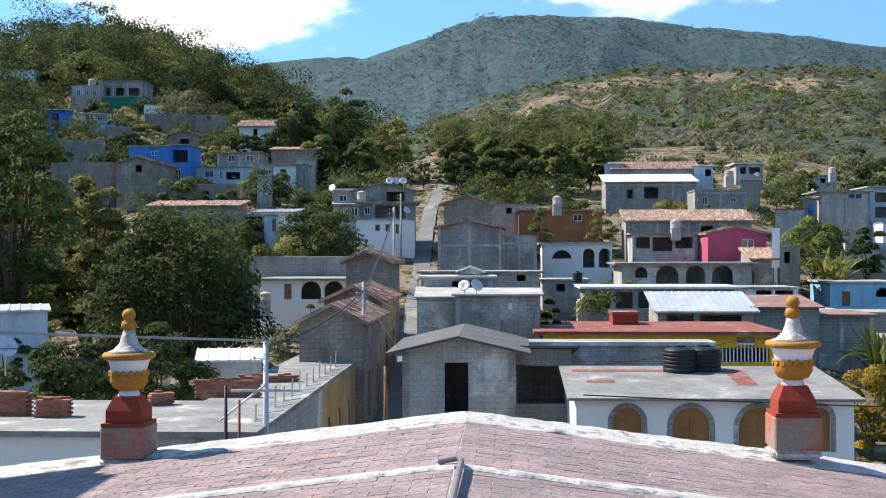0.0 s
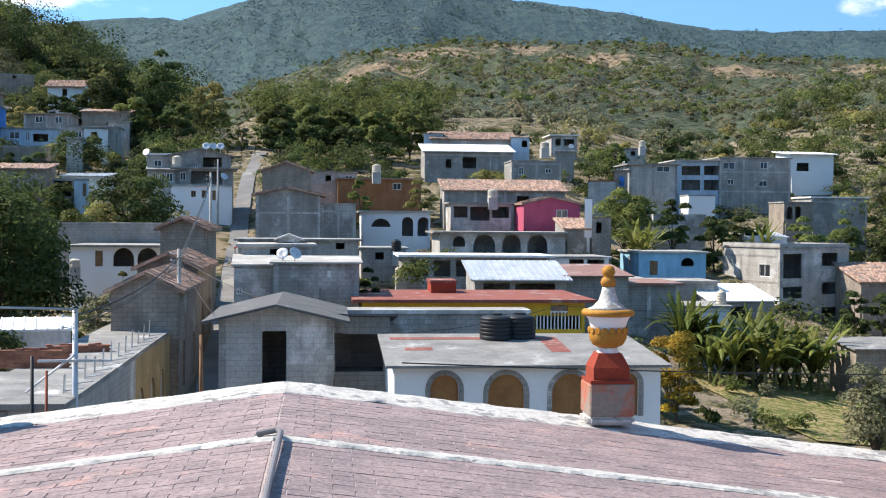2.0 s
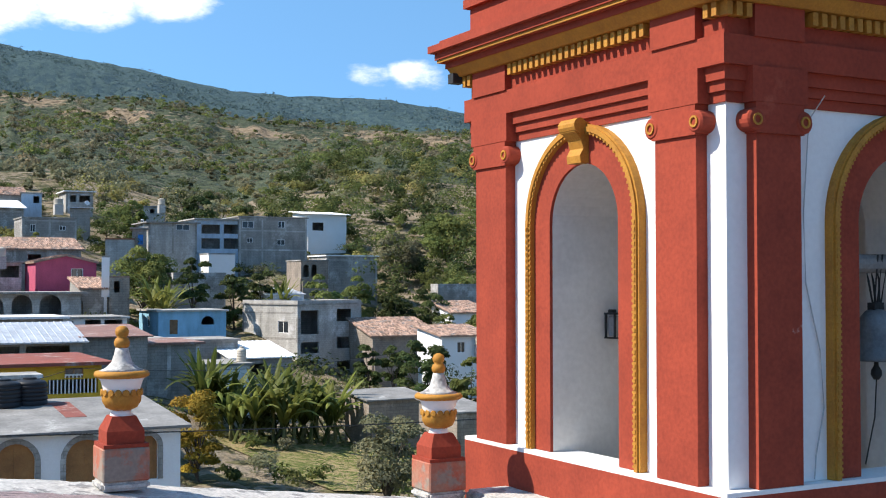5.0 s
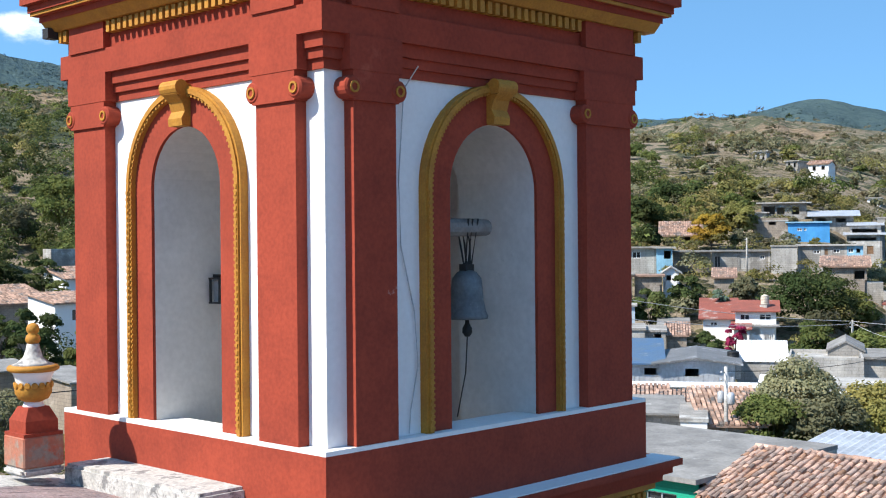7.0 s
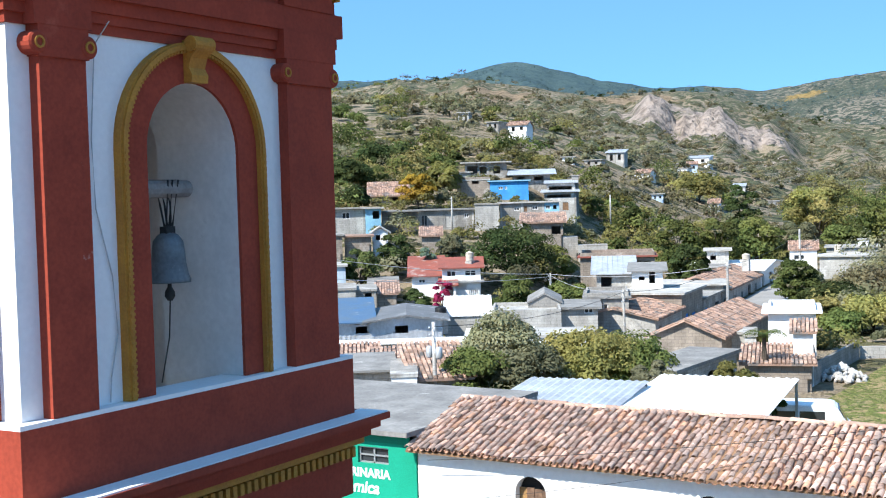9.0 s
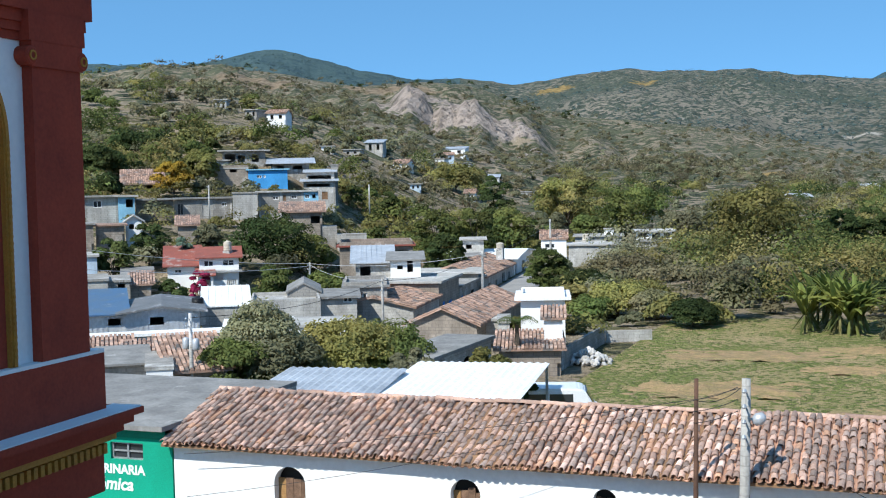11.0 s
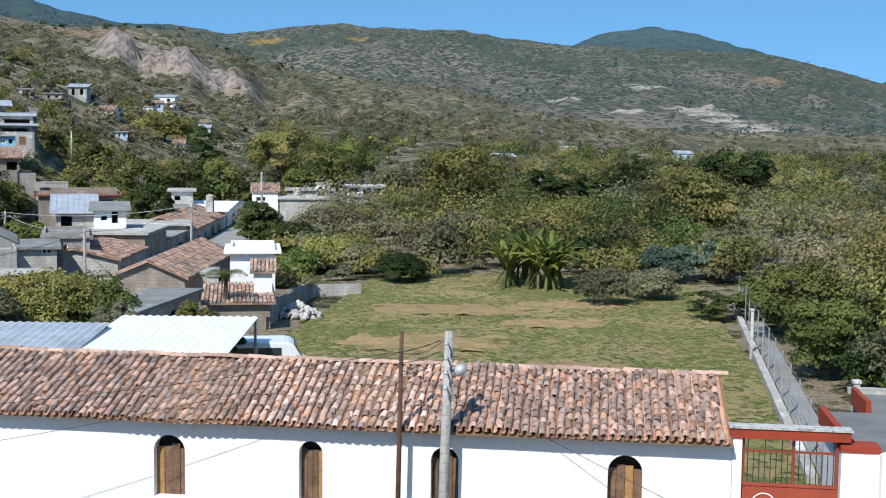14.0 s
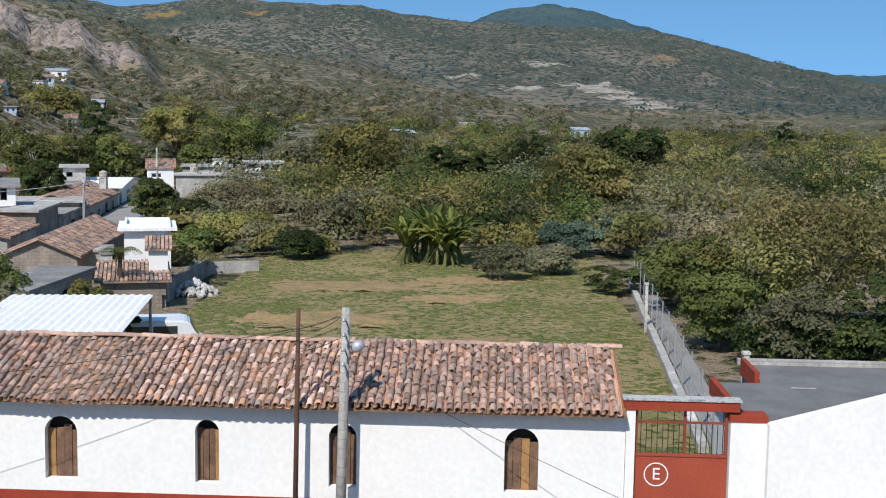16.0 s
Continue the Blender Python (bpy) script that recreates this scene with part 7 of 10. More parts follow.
def scatter(n, az0, az1, r0, r1, h, w, seed, keep=None):
    rng = random.Random(seed)
    out = []
    for _ in range(n * 6):
        if len(out) >= n:
            break
        az = rng.uniform(az0, az1)
        r = math.sqrt(rng.uniform(r0 * r0, r1 * r1))
        x, y = r * math.sin(radians(az)), r * math.cos(radians(az))
        if keep and not keep(x, y, r, az, rng):
            continue
        s = rng.choice((rng.uniform(0.35, 0.7), rng.uniform(0.5, 0.95), rng.uniform(0.9, 1.6)))
        out.append((x, y, h * s, w * s * rng.uniform(0.85, 1.2)))
    return out


def hill_cover(x, y, r, az, rng):
    """Scrub stands in patches, off the bare slopes."""
    if any(math.hypot(x - c[0], y - c[1]) < q * 1.15 for c, q, soil in SCARS_NEAR if soil != TAN):
        return False
    return noise.noise(Vector((x, y, 0)) / 90) + 0.5 * noise.noise(Vector((x, y, 5)) / 30) > rng.uniform(-0.7, 0.45)


def left_hill(x, y, r, az, rng):
    return r > 258 or (az < -18.5 and r > 120) or (az > -7 and r > 215)


def brown_hill(x, y, r, az, rng):
    return hill_cover(x, y, r, az, rng) and (az < 45 or rng.random() < 0.5)


def mountain(x, y, r, az, rng):
    """Trees in drifts over the far slopes."""
    return noise.noise(Vector((x, y, 0)) / 210) + 0.6 * noise.noise(Vector((x, y, 7)) / 60) > rng.uniform(-0.6, 0.3)


def free(x, y, r, az, rng):
    """Off the houses, the lane and the streets."""
    if abs(x + 2.4) < 3.2 and y > 0 or 20 < y < 34 and x > 50 and az > 66:
        return False
    return all(math.hypot(x - a, y - b) > q + 1.5 for a, b, q in HOUSES)


def open_view(x, y, r, az, rng):
    """Between the houses, seldom close below one."""
    if not free(x, y, r, az, rng):
        return False
    for a, b, q in HOUSES:
        rh = math.hypot(a, b)
        if 0 < rh - r < 45 and abs((math.degrees(math.atan2(a, b)) - az)) * 0.01745 * rh < q + 1.5:
            return rng.random() < 0.06
    return True


woods("left_hill_wood", scatter(520, -23, -3.5, 120, 345, 9.0, 9.0, 1, left_hill), LEAFD, "dense dark wood over the steep hillside", 70, 0.3, 1)
woods("left_hill_wood_light", scatter(200, -23, -2, 120, 345, 7.0, 7.5, 2, left_hill), LEAF, "lighter green trees on the steep hillside", 70, 0.28, 2)
woods("left_hill_dry", scatter(130, -23, -2, 120, 345, 6.0, 6.5, 3, left_hill), LEAFO, "dry olive trees on the steep hillside", 60, 0.26, 3)
woods("saddle_wood", scatter(120, 0, 8.2, 205, 290, 6.5, 8.5, 4), LEAF, "green wood on the saddle behind the town", 80, 0.3, 4)
woods("hill_scrub_near", scatter(620, 0, 56, 215, 520, 3.2, 5.0, 5, brown_hill), LEAFG, "scattered green scrub over the lower hills", 34, 0.33, 5, 0.8, 4)
woods("hill_scrub_grey", scatter(800, 0, 112, 230, 760, 2.9, 4.8, 6, hill_cover), LEAFS, "scattered grey-green scrub over the hills", 26, 0.4, 6, 0.8, 4)
woods("hill_scrub_east", scatter(900, 54, 92, 205, 620, 2.4, 3.9, 25, hill_cover), LEAFS, "low brown scrub on the open hill", 34, 0.33, 25, 0.8, 4)
woods("hill_scrub_east_green", scatter(560, 54, 92, 205, 640, 2.7, 4.2, 26, hill_cover), LEAFG, "scattered trees on the open hill", 34, 0.36, 26, 0.8, 4)
woods("hill_scrub_far", scatter(2500, -6, 108, 480, 1080, 3.8, 6.5, 7, brown_hill), LEAFS, "olive bushes over the far hillsides", 16, 0.6, 7, 0.7, 3)
woods("hill_trees_far", scatter(1600, -6, 60, 420, 1080, 4.6, 7.0, 17, brown_hill), LEAF, "green trees over the far hillsides", 16, 0.65, 17, 0.7, 3)
woods("mountain_trees", scatter(8000, -8, 50, 1130, 2560, 7.0, 10.0, 91, mountain), LEAFHAZE, "dark trees over the wooded mountain", 8, 1.1, 91, 0.8, 2)
woods("mountain_trees_east", scatter(3600, 50, 112, 1100, 2500, 6.5, 9.0, 92, mountain), LEAFHAZE, "dark trees scattered over the dry mountain", 9, 1.0, 92, 0.8, 2)
woods("ridge_trees", scatter(150, -4, 84, 960, 1060, 5.0, 7.0, 8, brown_hill), LEAFD, "trees along the skyline ridge", 18, 0.7, 8, 0.9, 3)


def valley(x, y, r, az, rng):
    """Everywhere but on the field, the path and the street houses."""
    if az < 79.5 and r < 215 or az < 83 and r < 120:
        return False
    return x > 82 and free(x, y, r, az, rng) or y < -24 and x > 50


def deep_valley(x, y, r, az, rng):
    return r > 150 and valley(x, y, r, az, rng)


def stand(seed, keep):
    """Each kind of tree grows in stands of its own."""
    def test(x, y, r, az, rng):
        return noise.noise(Vector((x, y, seed * 37.7)) / 22) > rng.uniform(-0.25, 0.25) and keep(x, y, r, az, rng)
    return test


for k, (leaf, label, n, h) in enumerate((
        (LEAF, "green trees behind the field", 56, 4.4), (LEAFD, "dark trees behind the field", 26, 5.2), (LEAFY, "yellowing trees behind the field", 20, 3.8),
        (LEAFO, "olive trees behind the field", 60, 4.6), (LEAFG, "grey-green trees behind the field", 40, 4.4), (LEAFS, "dry brown bushes behind the field", 40, 3.4))):
    woods("valley_edge", scatter(n, 80, 114, 84, 152, h * 0.8, h * 1.2, 60 + k, stand(60 + k, valley)), leaf, label, 120, 0.16, 60 + k, 0.95, 7)
for k, (leaf, label, n, h) in enumerate((
        (LEAF, "green woodland filling the valley floor", 200, 6.2), (LEAFD, "dark trees in the valley woodland", 110, 7.2), (LEAFY, "yellowing trees in the valley woodland", 100, 5.6),
        (LEAFO, "olive trees in the valley woodland", 330, 6.4), (LEAFG, "grey trees in the valley woodland", 170, 5.2), (LEAFS, "dry brown trees in the valley woodland", 130, 4.8))):
    woods("valley_wood", scatter(int(n * 0.85), 78, 114, 150, 430, h * 0.5, h * 1.0, 70 + k, stand(60 + k, deep_valley)), leaf, label, 48, 0.27, 70 + k, 0.9, 6)


def eastern(x, y, r, az, rng):
    return open_view(x, y, r, az, rng) and noise.noise(Vector((x, y, 2)) / 40) > -0.2


woods("town_trees_east", scatter(50, 54, 84, 118, 210, 3.4, 4.6, 13, eastern), LEAF, "trees between the far houses", 80, 0.24, 13)
woods("town_trees_east_dark", scatter(50, 54, 84, 118, 300, 3.6, 6.2, 14, eastern), LEAF, "dark trees between the far houses", 80, 0.24, 14)
woods("town_trees_east_olive", scatter(60, 54, 84, 118, 330, 3.0, 4.4, 18, eastern), LEAFO, "olive trees between the far houses", 70, 0.24, 18)
woods("slope_trees_north_dark", scatter(160, 18, 52, 132, 300, 5.0, 6.0, 16, open_view), LEAFD, "dark trees on the slope above the town", 80, 0.22, 16)
woods("slope_trees_north", scatter(190, 22, 52, 138, 300, 5.5, 6.5, 15, open_view), LEAF, "trees on the slope above the tall block", 80, 0.24, 15)
woods("slope_trees_north_olive", scatter(110, 14, 52, 150, 300, 4.5, 5.5, 27, open_view), LEAFO, "olive shrubs on the slope above the town", 70, 0.22, 27)
woods("east_hedges", scatter(170, 56, 84, 84, 215, 1.7, 3.2, 28, open_view), LEAFO, "low trees and hedges between the eastern houses", 80, 0.18, 28, 0.9, 5)
woods("east_hedges_dark", scatter(120, 56, 84, 84, 215, 1.8, 3.0, 29, free), LEAFG, "grey-green low trees between the eastern houses", 80, 0.18, 29, 0.9, 5)
woods("hillside_trees", scatter(170, -22, -4, 105, 260, 3.4, 4.6, 30, open_view), LEAFD, "dark trees between the hillside houses", 80, 0.2, 30, 0.9, 5)
woods("hillside_shrubs_dark", scatter(420, -22, -4, 100, 260, 2.6, 4.2, 36, free), LEAFD, "dark shrubs between the hillside houses", 70, 0.18, 36, 0.8, 5)
woods("hillside_shrubs", scatter(300, -22, -4, 105, 260, 2.0, 3.4, 35, free), LEAFO, "dry shrubs between the hillside houses", 60, 0.17, 35, 0.8, 4)
# low weeds and shrubs between the houses
woods("town_shrubs", scatter(420, -20, 34, 50, 200, 1.7, 2.8, 19, free), LEAF, "green shrubs in the yards between the houses", 50, 0.12, 19, 0.8, 4)
woods("town_shrubs_dry", scatter(260, -20, 34, 50, 200, 1.3, 2.4, 20, free), LEAFG, "dry weeds in the yards between the houses", 45, 0.11, 20, 0.8, 4)
woods("east_shrubs", scatter(260, 54, 80, 75, 190, 1.8, 2.8, 21, free), LEAFO, "shrubs in the yards of the eastern houses", 50, 0.13, 21, 0.8, 4)
woods("town_trees", scatter(130, -20, 34, 75, 215, 3.6, 4.6, 22, open_view), LEAF, "small trees in the yards of the town", 90, 0.15, 22, 0.9, 5)
woods("town_trees_dark", scatter(110, -20, 34, 75, 215, 4.0, 5.0, 23, open_view), LEAFD, "small dark trees in the yards of the town", 90, 0.15, 23, 0.9, 5)

# finials on the gable
first_finial = finial(pose(-2.955, 11.5, 7.72, 0, 0, -3.0) @ Matrix.Scale(0.92, 4))
finial(pose(3.25, 11.2, 7.84, 0, 0, -3.0), first_finial)
finial(pose(6.49, 10.97, 7.50, 0, 0, -3.0), first_finial)
# the twin tower on the other side of the gable
copy_thing(bell_tower, pose(-12.1, 8.6, 0, 0, 0, -2.2))

# ---- the long white house with the clay tile roof, across the street ----
LONG = pose(27.03, 5.17, 0, 0, 0, -94.0)
X0, X1 = -10.4, 10.15
EAVE_Y, EAVE_Z, TOP_Y, TOP_Z = -0.34, 3.17, 2.6, 4.05


def cover_tile(bm, length, r0, r1, m, up=True, n=6):
    """A half-round clay tile along y, wider at its lower end; up: a cover, else a channel."""
    rows = []
    for y, r in ((0, r0), (length, r1)):
        for k in range(2):
            rr = r - 0.014 * k
            rows.append([bm.verts.new(m @ Vector((-rr * math.cos(math.pi * i / n), y, (1 if up else -1) * rr * math.sin(math.pi * i / n) * 0.85))) for i in range(n + 1)])
    a, ai, b, bi = rows
    for p, q in ((a, b), (bi, ai), (ai, a), (b, bi)):
        for i in range(n):
            bm.faces.new((p[i], p[i + 1], q[i + 1], q[i]))
    for i in (0, n):
        bm.faces.new((a[i], b[i], bi[i], ai[i]))


def long_house():
    h = thing("long_tiled_house", LONG, "long white single-storey house with an old clay tile roof", "house")
    wins = ((-7.08, 0.86, 1.0), (-2.47, 0.74, 1.25), (0.85, 0.54, 1.25), (3.9, 0.62, 1.25), (7.88, 0.75, 1.24))
    holes = [(c - w / 2, c + w / 2, s, 2.70) for c, w, s in wins]
    mid = (X0 + X1) / 2
    bm = bmesh.new()
    wall(bm, X1 - X0, 3.15, 0.35, [(a - mid, b - mid, c, d) for a, b, c, d in holes], Matrix.Translation((mid, 0, 0)))
    front = part("front_wall", bm, LIMEW, h)
    for (x0, x1, z0, z1), (c, w, s) in zip(holes, wins):
        bm = bmesh.new()
        r = w / 2
        for sg in (-1, 1):
            prism(bm, [(c + sg * r, z1 - 0.001)] + [(c + sg * r * math.sin(math.pi / 2 * q / 8), z1 - r + r * math.cos(math.pi / 2 * q / 8)) for q in range(9)], 0.002, 0.348)
        win_ = part("window", bm, LIMEW, front, "deep arched opening")
        rng = random.Random(int(c * 100))
        n = 4
        for k in range(n):
            a = x0 + (x1 - x0) * k / n
            top = z1 - r * (0.75 if k in (0, n - 1) else 0.62) - rng.random() * 0.1
            b = boxes((a + 0.005, x0 + (x1 - x0) * (k + 1) / n - 0.005, 0.2 + rng.random() * 0.02, 0.24, z0, top))
            part("shutter_board", b, WOODS if rng.random() < 0.8 else WOODY, win_)
        part("sill", boxes((x0 + 0.002, x1 - 0.002, 0.004, 0.2, z0 - 0.03, z0 + 0.006)), LIMEW, win_)
        # a thin black panel in the wall paints the shade of the room behind
        part("room_shade_panel", boxes((x0 + 0.002, x1 - 0.002, 0.30, 0.34, z0, z1)), ROOMSHADE, win_)
    part("painted_dado", boxes((X0 + 0.005, X1 - 0.005, -0.012, 0.001, 0, 0.98)), REDW, front, "worn red painted dado")
    part("side_wall", boxes((X0, X0 + 0.3, 0.35, 5.2, 0, 3.1), (X1 - 0.3, X1, 0.35, 5.2, 0, 3.1), (X0 + 0.3, X1 - 0.3, 4.9, 5.2, 0, 3.1)), LIMEW, h)
    bm = bmesh.new()
    for x0, x1 in ((X0 + 0.01, X0 + 0.29), (X1 - 0.29, X1 - 0.01)):
        prism(bm, [(0.0, 3.1), (5.2, 3.1), (TOP_Y, TOP_Z - 0.12)], x0, x1, axis="x")
    part("gable_wall", bm, LIMEW, h)
    deck = bmesh.new()
    for a, b in ((EAVE_Y, TOP_Y), (2 * TOP_Y - EAVE_Y, TOP_Y)):
        prism(deck, [(a, EAVE_Z - 0.09), (b, TOP_Z - 0.09), (b, TOP_Z - 0.03), (a, EAVE_Z - 0.03)], X0 - 0.15, X1 - 0.02, axis="x")
    roof = part("tile_roof", deck, WOOD, h, "uneven roof of old half-round clay tiles")
    slope = math.hypot(TOP_Y - EAVE_Y, TOP_Z - EAVE_Z)
    ang = math.atan2(TOP_Z - EAVE_Z, TOP_Y - EAVE_Y)
    cols, rows_, pitch = 108, 13, 0.1905
    step = slope / rows_
    rng = random.Random(11)
    kinds = (TILE, TILEL, TILEK, TILEO)
    me = []
    for v in range(8):
        bm = bmesh.new()
        cover_tile(bm, 0.31, 0.08 - 0.003 * (v % 3), 0.064, Matrix.Identity(4))
        me.append(mesh_of("tile", bm, kinds[v % 4]))
    rest = [bmesh.new() for _ in kinds]
    chan = bmesh.new()
    base = Matrix.Translation((0, EAVE_Y, EAVE_Z)) @ Matrix.Rotation(ang, 4, "X")
    for c in range(cols):
        x = X0 - 0.1 + c * pitch
        sag = 0.035 * math.sin(c * 0.26) + 0.03 * math.sin(c * 0.08 + 1) + rng.uniform(-0.012, 0.012)
        for r in range(rows_):
            m = base @ Matrix.Translation((x + rng.uniform(-0.022, 0.022), r * step - 0.04 + rng.uniform(-0.05, 0.05), 0.02 + sag + rng.uniform(-0.01, 0.02))) @ Euler((radians(-2.6 + rng.uniform(-1.8, 1.8)), rng.uniform(-0.12, 0.12), rng.uniform(-0.11, 0.11))).to_matrix().to_4x4()
            kind = rng.choice((0, 0, 0, 0, 1, 1, 1, 2, 2, 2, 3))
            if 52 <= c < 75:
                t = new("tile", me[kind + 4 * rng.randrange(2)])
                t.parent, t.matrix_local = roof, m
            else:
                cover_tile(rest[kind], 0.31, 0.079, 0.064, m, n=5)
        m = base @ Matrix.Translation((x + pitch / 2, -0.06, 0.02 + sag))
        cover_tile(chan, slope + 0.06, 0.07, 0.07, m, up=False, n=4)
    for bm, kind in zip(rest, kinds):
        tagged(part("tile_rest", bm, kind, roof), kind="stuff")
    tagged(part("channel_tile", chan, TILER, roof), kind="stuff")
    bm = bmesh.new()
    for k in range(52):
        x = X0 - 0.15 + k * 0.4
        cover_tile(bm, 0.44, 0.095, 0.08, Matrix.Translation((x, TOP_Y, TOP_Z + 0.02 + rng.uniform(-0.02, 0.02))) @ Euler((0, 0, -math.pi / 2 + rng.uniform(-0.06, 0.06))).to_matrix().to_4x4())
    tagged(part("ridge_tile", bm, TILE, roof), kind="stuff")
    # the back slope
    bm = bmesh.new()
    back = Matrix.Translation((0, 2 * TOP_Y - EAVE_Y, EAVE_Z)) @ Matrix.Rotation(math.pi, 4, "Z") @ Matrix.Rotation(ang, 4, "X")
    for c in range(cols):
        cover_tile(bm, slope, 0.075, 0.075, back @ Matrix.Translation((-(X0 - 0.1 + c * pitch), 0, 0.03)))
    tagged(part("tile_back", bm, TILER, roof), kind="stuff")


LIMEW = paint("sunlit_limewash", (0.82, 0.81, 0.79), (0.775, 0.765, 0.745), patch=0.6, grain=8, bump=0.15, gv=0.4)
WOODS = paint("sun_bleached_board", (0.21, 0.125, 0.08), (0.10, 0.06, 0.04), patch=5, grain=40, var=0.25)
WOODY = paint("yellow_board", (0.40, 0.23, 0.09), (0.26, 0.14, 0.06), patch=5, grain=40)
TILEL = paint("pale_clay_tile", (0.50, 0.36, 0.295), (0.38, 0.255, 0.205), patch=7, grain=26, var=0.38, island=0.38, third=(0.22, 0.19, 0.17), third_scale=5, third_at=0.6)
TILEK = paint("dark_clay_tile", (0.27, 0.195, 0.16), (0.18, 0.135, 0.115), patch=6, grain=24, var=0.38, island=0.38, third=(0.36, 0.33, 0.3), third_scale=5, third_at=0.63)
TILEO = paint("orange_clay_tile", (0.46, 0.265, 0.17), (0.34, 0.195, 0.13), patch=6, grain=24, var=0.38, island=0.38)
TILER = paint("mixed_clay_tile", (0.45, 0.26, 0.18), (0.32, 0.175, 0.12), patch=3.0, grain=14, island=0.42, third=(0.2, 0.15, 0.12), third_scale=1.6, third_at=0.62)
long_house()


def street_gate():
    """The red gate in its whitewashed frame beside the long house."""
    g = thing("street_gate", LONG, "red sheet-metal gate with a barred top under a worn lintel", "gate")
    part("gate_post", boxes((10.16, 10.36, -0.02, 0.3, 0, 3.2)), LIMEW, g)
    part("lintel", boxes((10.1, 12.62, -0.05, 0.3, 3.2, 3.42)), REDW, g, "red lintel with flaking plaster")
    part("lintel_top", boxes((10.08, 12.66, -0.08, 0.33, 3.42, 3.455)), LIME, g)
    part("gate_leaf", boxes((10.36, 12.40, 0.1, 0.14, 0.05, 2.19), (10.36, 12.40, 0.08, 0.16, 2.14, 2.2)), paint("gate_red", (0.36, 0.075, 0.04), (0.30, 0.06, 0.035), rough=0.5, patch=0.8), g)
    for x in (10.4, 11.46, 12.36):
        part("gate_stile", boxes((x - 0.03, x + 0.03, 0.09, 0.15, 2.2, 3.2)), RUST, g)
    part("gate_rail", boxes((10.4, 12.38, 0.1, 0.14, 2.88, 2.93)), RUST, g)
    for k in range(16):
        x = 10.5 + k * 0.12
        if abs(x - 11.46) > 0.05:
            part("bar", boxes((x - 0.008, x + 0.008, 0.11, 0.13, 2.2, 2.9 if k % 3 else 3.2)), IRON, g)
    bm = bmesh.new()
    for s in range(28):
        a, b = 2 * math.pi * s / 28, 2 * math.pi * (s + 1) / 28
        prism(bm, [(10.86 + r * math.cos(q), 1.72 + r * math.sin(q)) for r, q in ((0.27, a), (0.27, b), (0.245, b), (0.245, a))], 0.088, 0.1)
    part("sign_ring", bm, WHITE, g, "white painted ring")
    cu = bpy.data.curves.new("sign_letter", "FONT")
    cu.body, cu.size, cu.extrude, cu.align_x, cu.align_y = "E", 0.38, 0.004, "CENTER", "CENTER"
    ob = new("sign_letter", cu)
    me = bpy.data.meshes.new_from_object(ob.evaluated_get(bpy.context.evaluated_depsgraph_get()))
    bpy.data.objects.remove(ob)
    me.materials.clear()
    me.materials.append(WHITE)
    lt = new("sign_letter", me)
    lt.parent, lt.matrix_local = g, pose(10.86, 0.094, 1.72, 90, 0, 0)
    # white wall and building beyond the gate
    w = thing("corner_building", LONG, "white building with a flat tarred roof and red-edged parapet", "building")
    part("gate_pier", boxes((12.42, 13.2, -0.1, 0.4, 0, 3.0)), LIMEW, w)
    part("pier_cap", boxes((12.40, 13.22, -0.12, 0.42, 3.0, 3.14)), REDW, w)
    bm = bmesh.new()
    prism(bm, [(13.2, 0), (21, 0), (21, 3.2), (16.2, 3.85), (15.4, 3.62), (13.2, 3.0)], -0.35, -0.05)
    part("front_wall", bm, LIMEW, w)
    part("flat_roof", boxes((12.75, 21, 0.05, 3.7, 2.9, 3.05), (13.85, 21, 3.702, 6.1, 2.9, 3.05)), TARROOF, w, "dark tarred flat roof with peeling patches")
    part("side_wall", boxes((12.75, 13.0, 0.42, 3.7, 0, 2.9), (20.8, 21, 0.05, 6.1, 0, 2.9), (13.85, 20.8, 5.9, 6.1, 0, 2.9)), WHITE, w)
    part("parapet", boxes((12.6, 12.75, 0.05, 3.75, 2.75, 3.16), (13.72, 13.84, 3.8, 5.6, 2.85, 3.3)), RED, w)
    part("parapet_cap", boxes((13.72, 21, 5.95, 6.12, 3.05, 3.2)), CONC2, w)
    part("tar_patch", boxes((14.5, 15.1, 3.2, 3.3, 3.05, 3.056)), CONC2, w)


RUST = paint("rusty_red_iron", (0.30, 0.07, 0.03), (0.2, 0.05, 0.03), rough=0.6)
street_gate()


def lettering(body, size, m, parent, material, name="lettering", slant=0.0):
    cu = bpy.data.curves.new(name, "FONT")
    cu.body, cu.size, cu.extrude, cu.shear, cu.offset = body, size, 0.006, slant, 0.012
    ob = new(name, cu)
    me = bpy.data.meshes.new_from_object(ob.evaluated_get(bpy.context.evaluated_depsgraph_get()))
    bpy.data.objects.remove(ob)
    me.materials.clear()
    me.materials.append(material)
    o = new(name, me)
    o.parent, o.matrix_local = parent, m


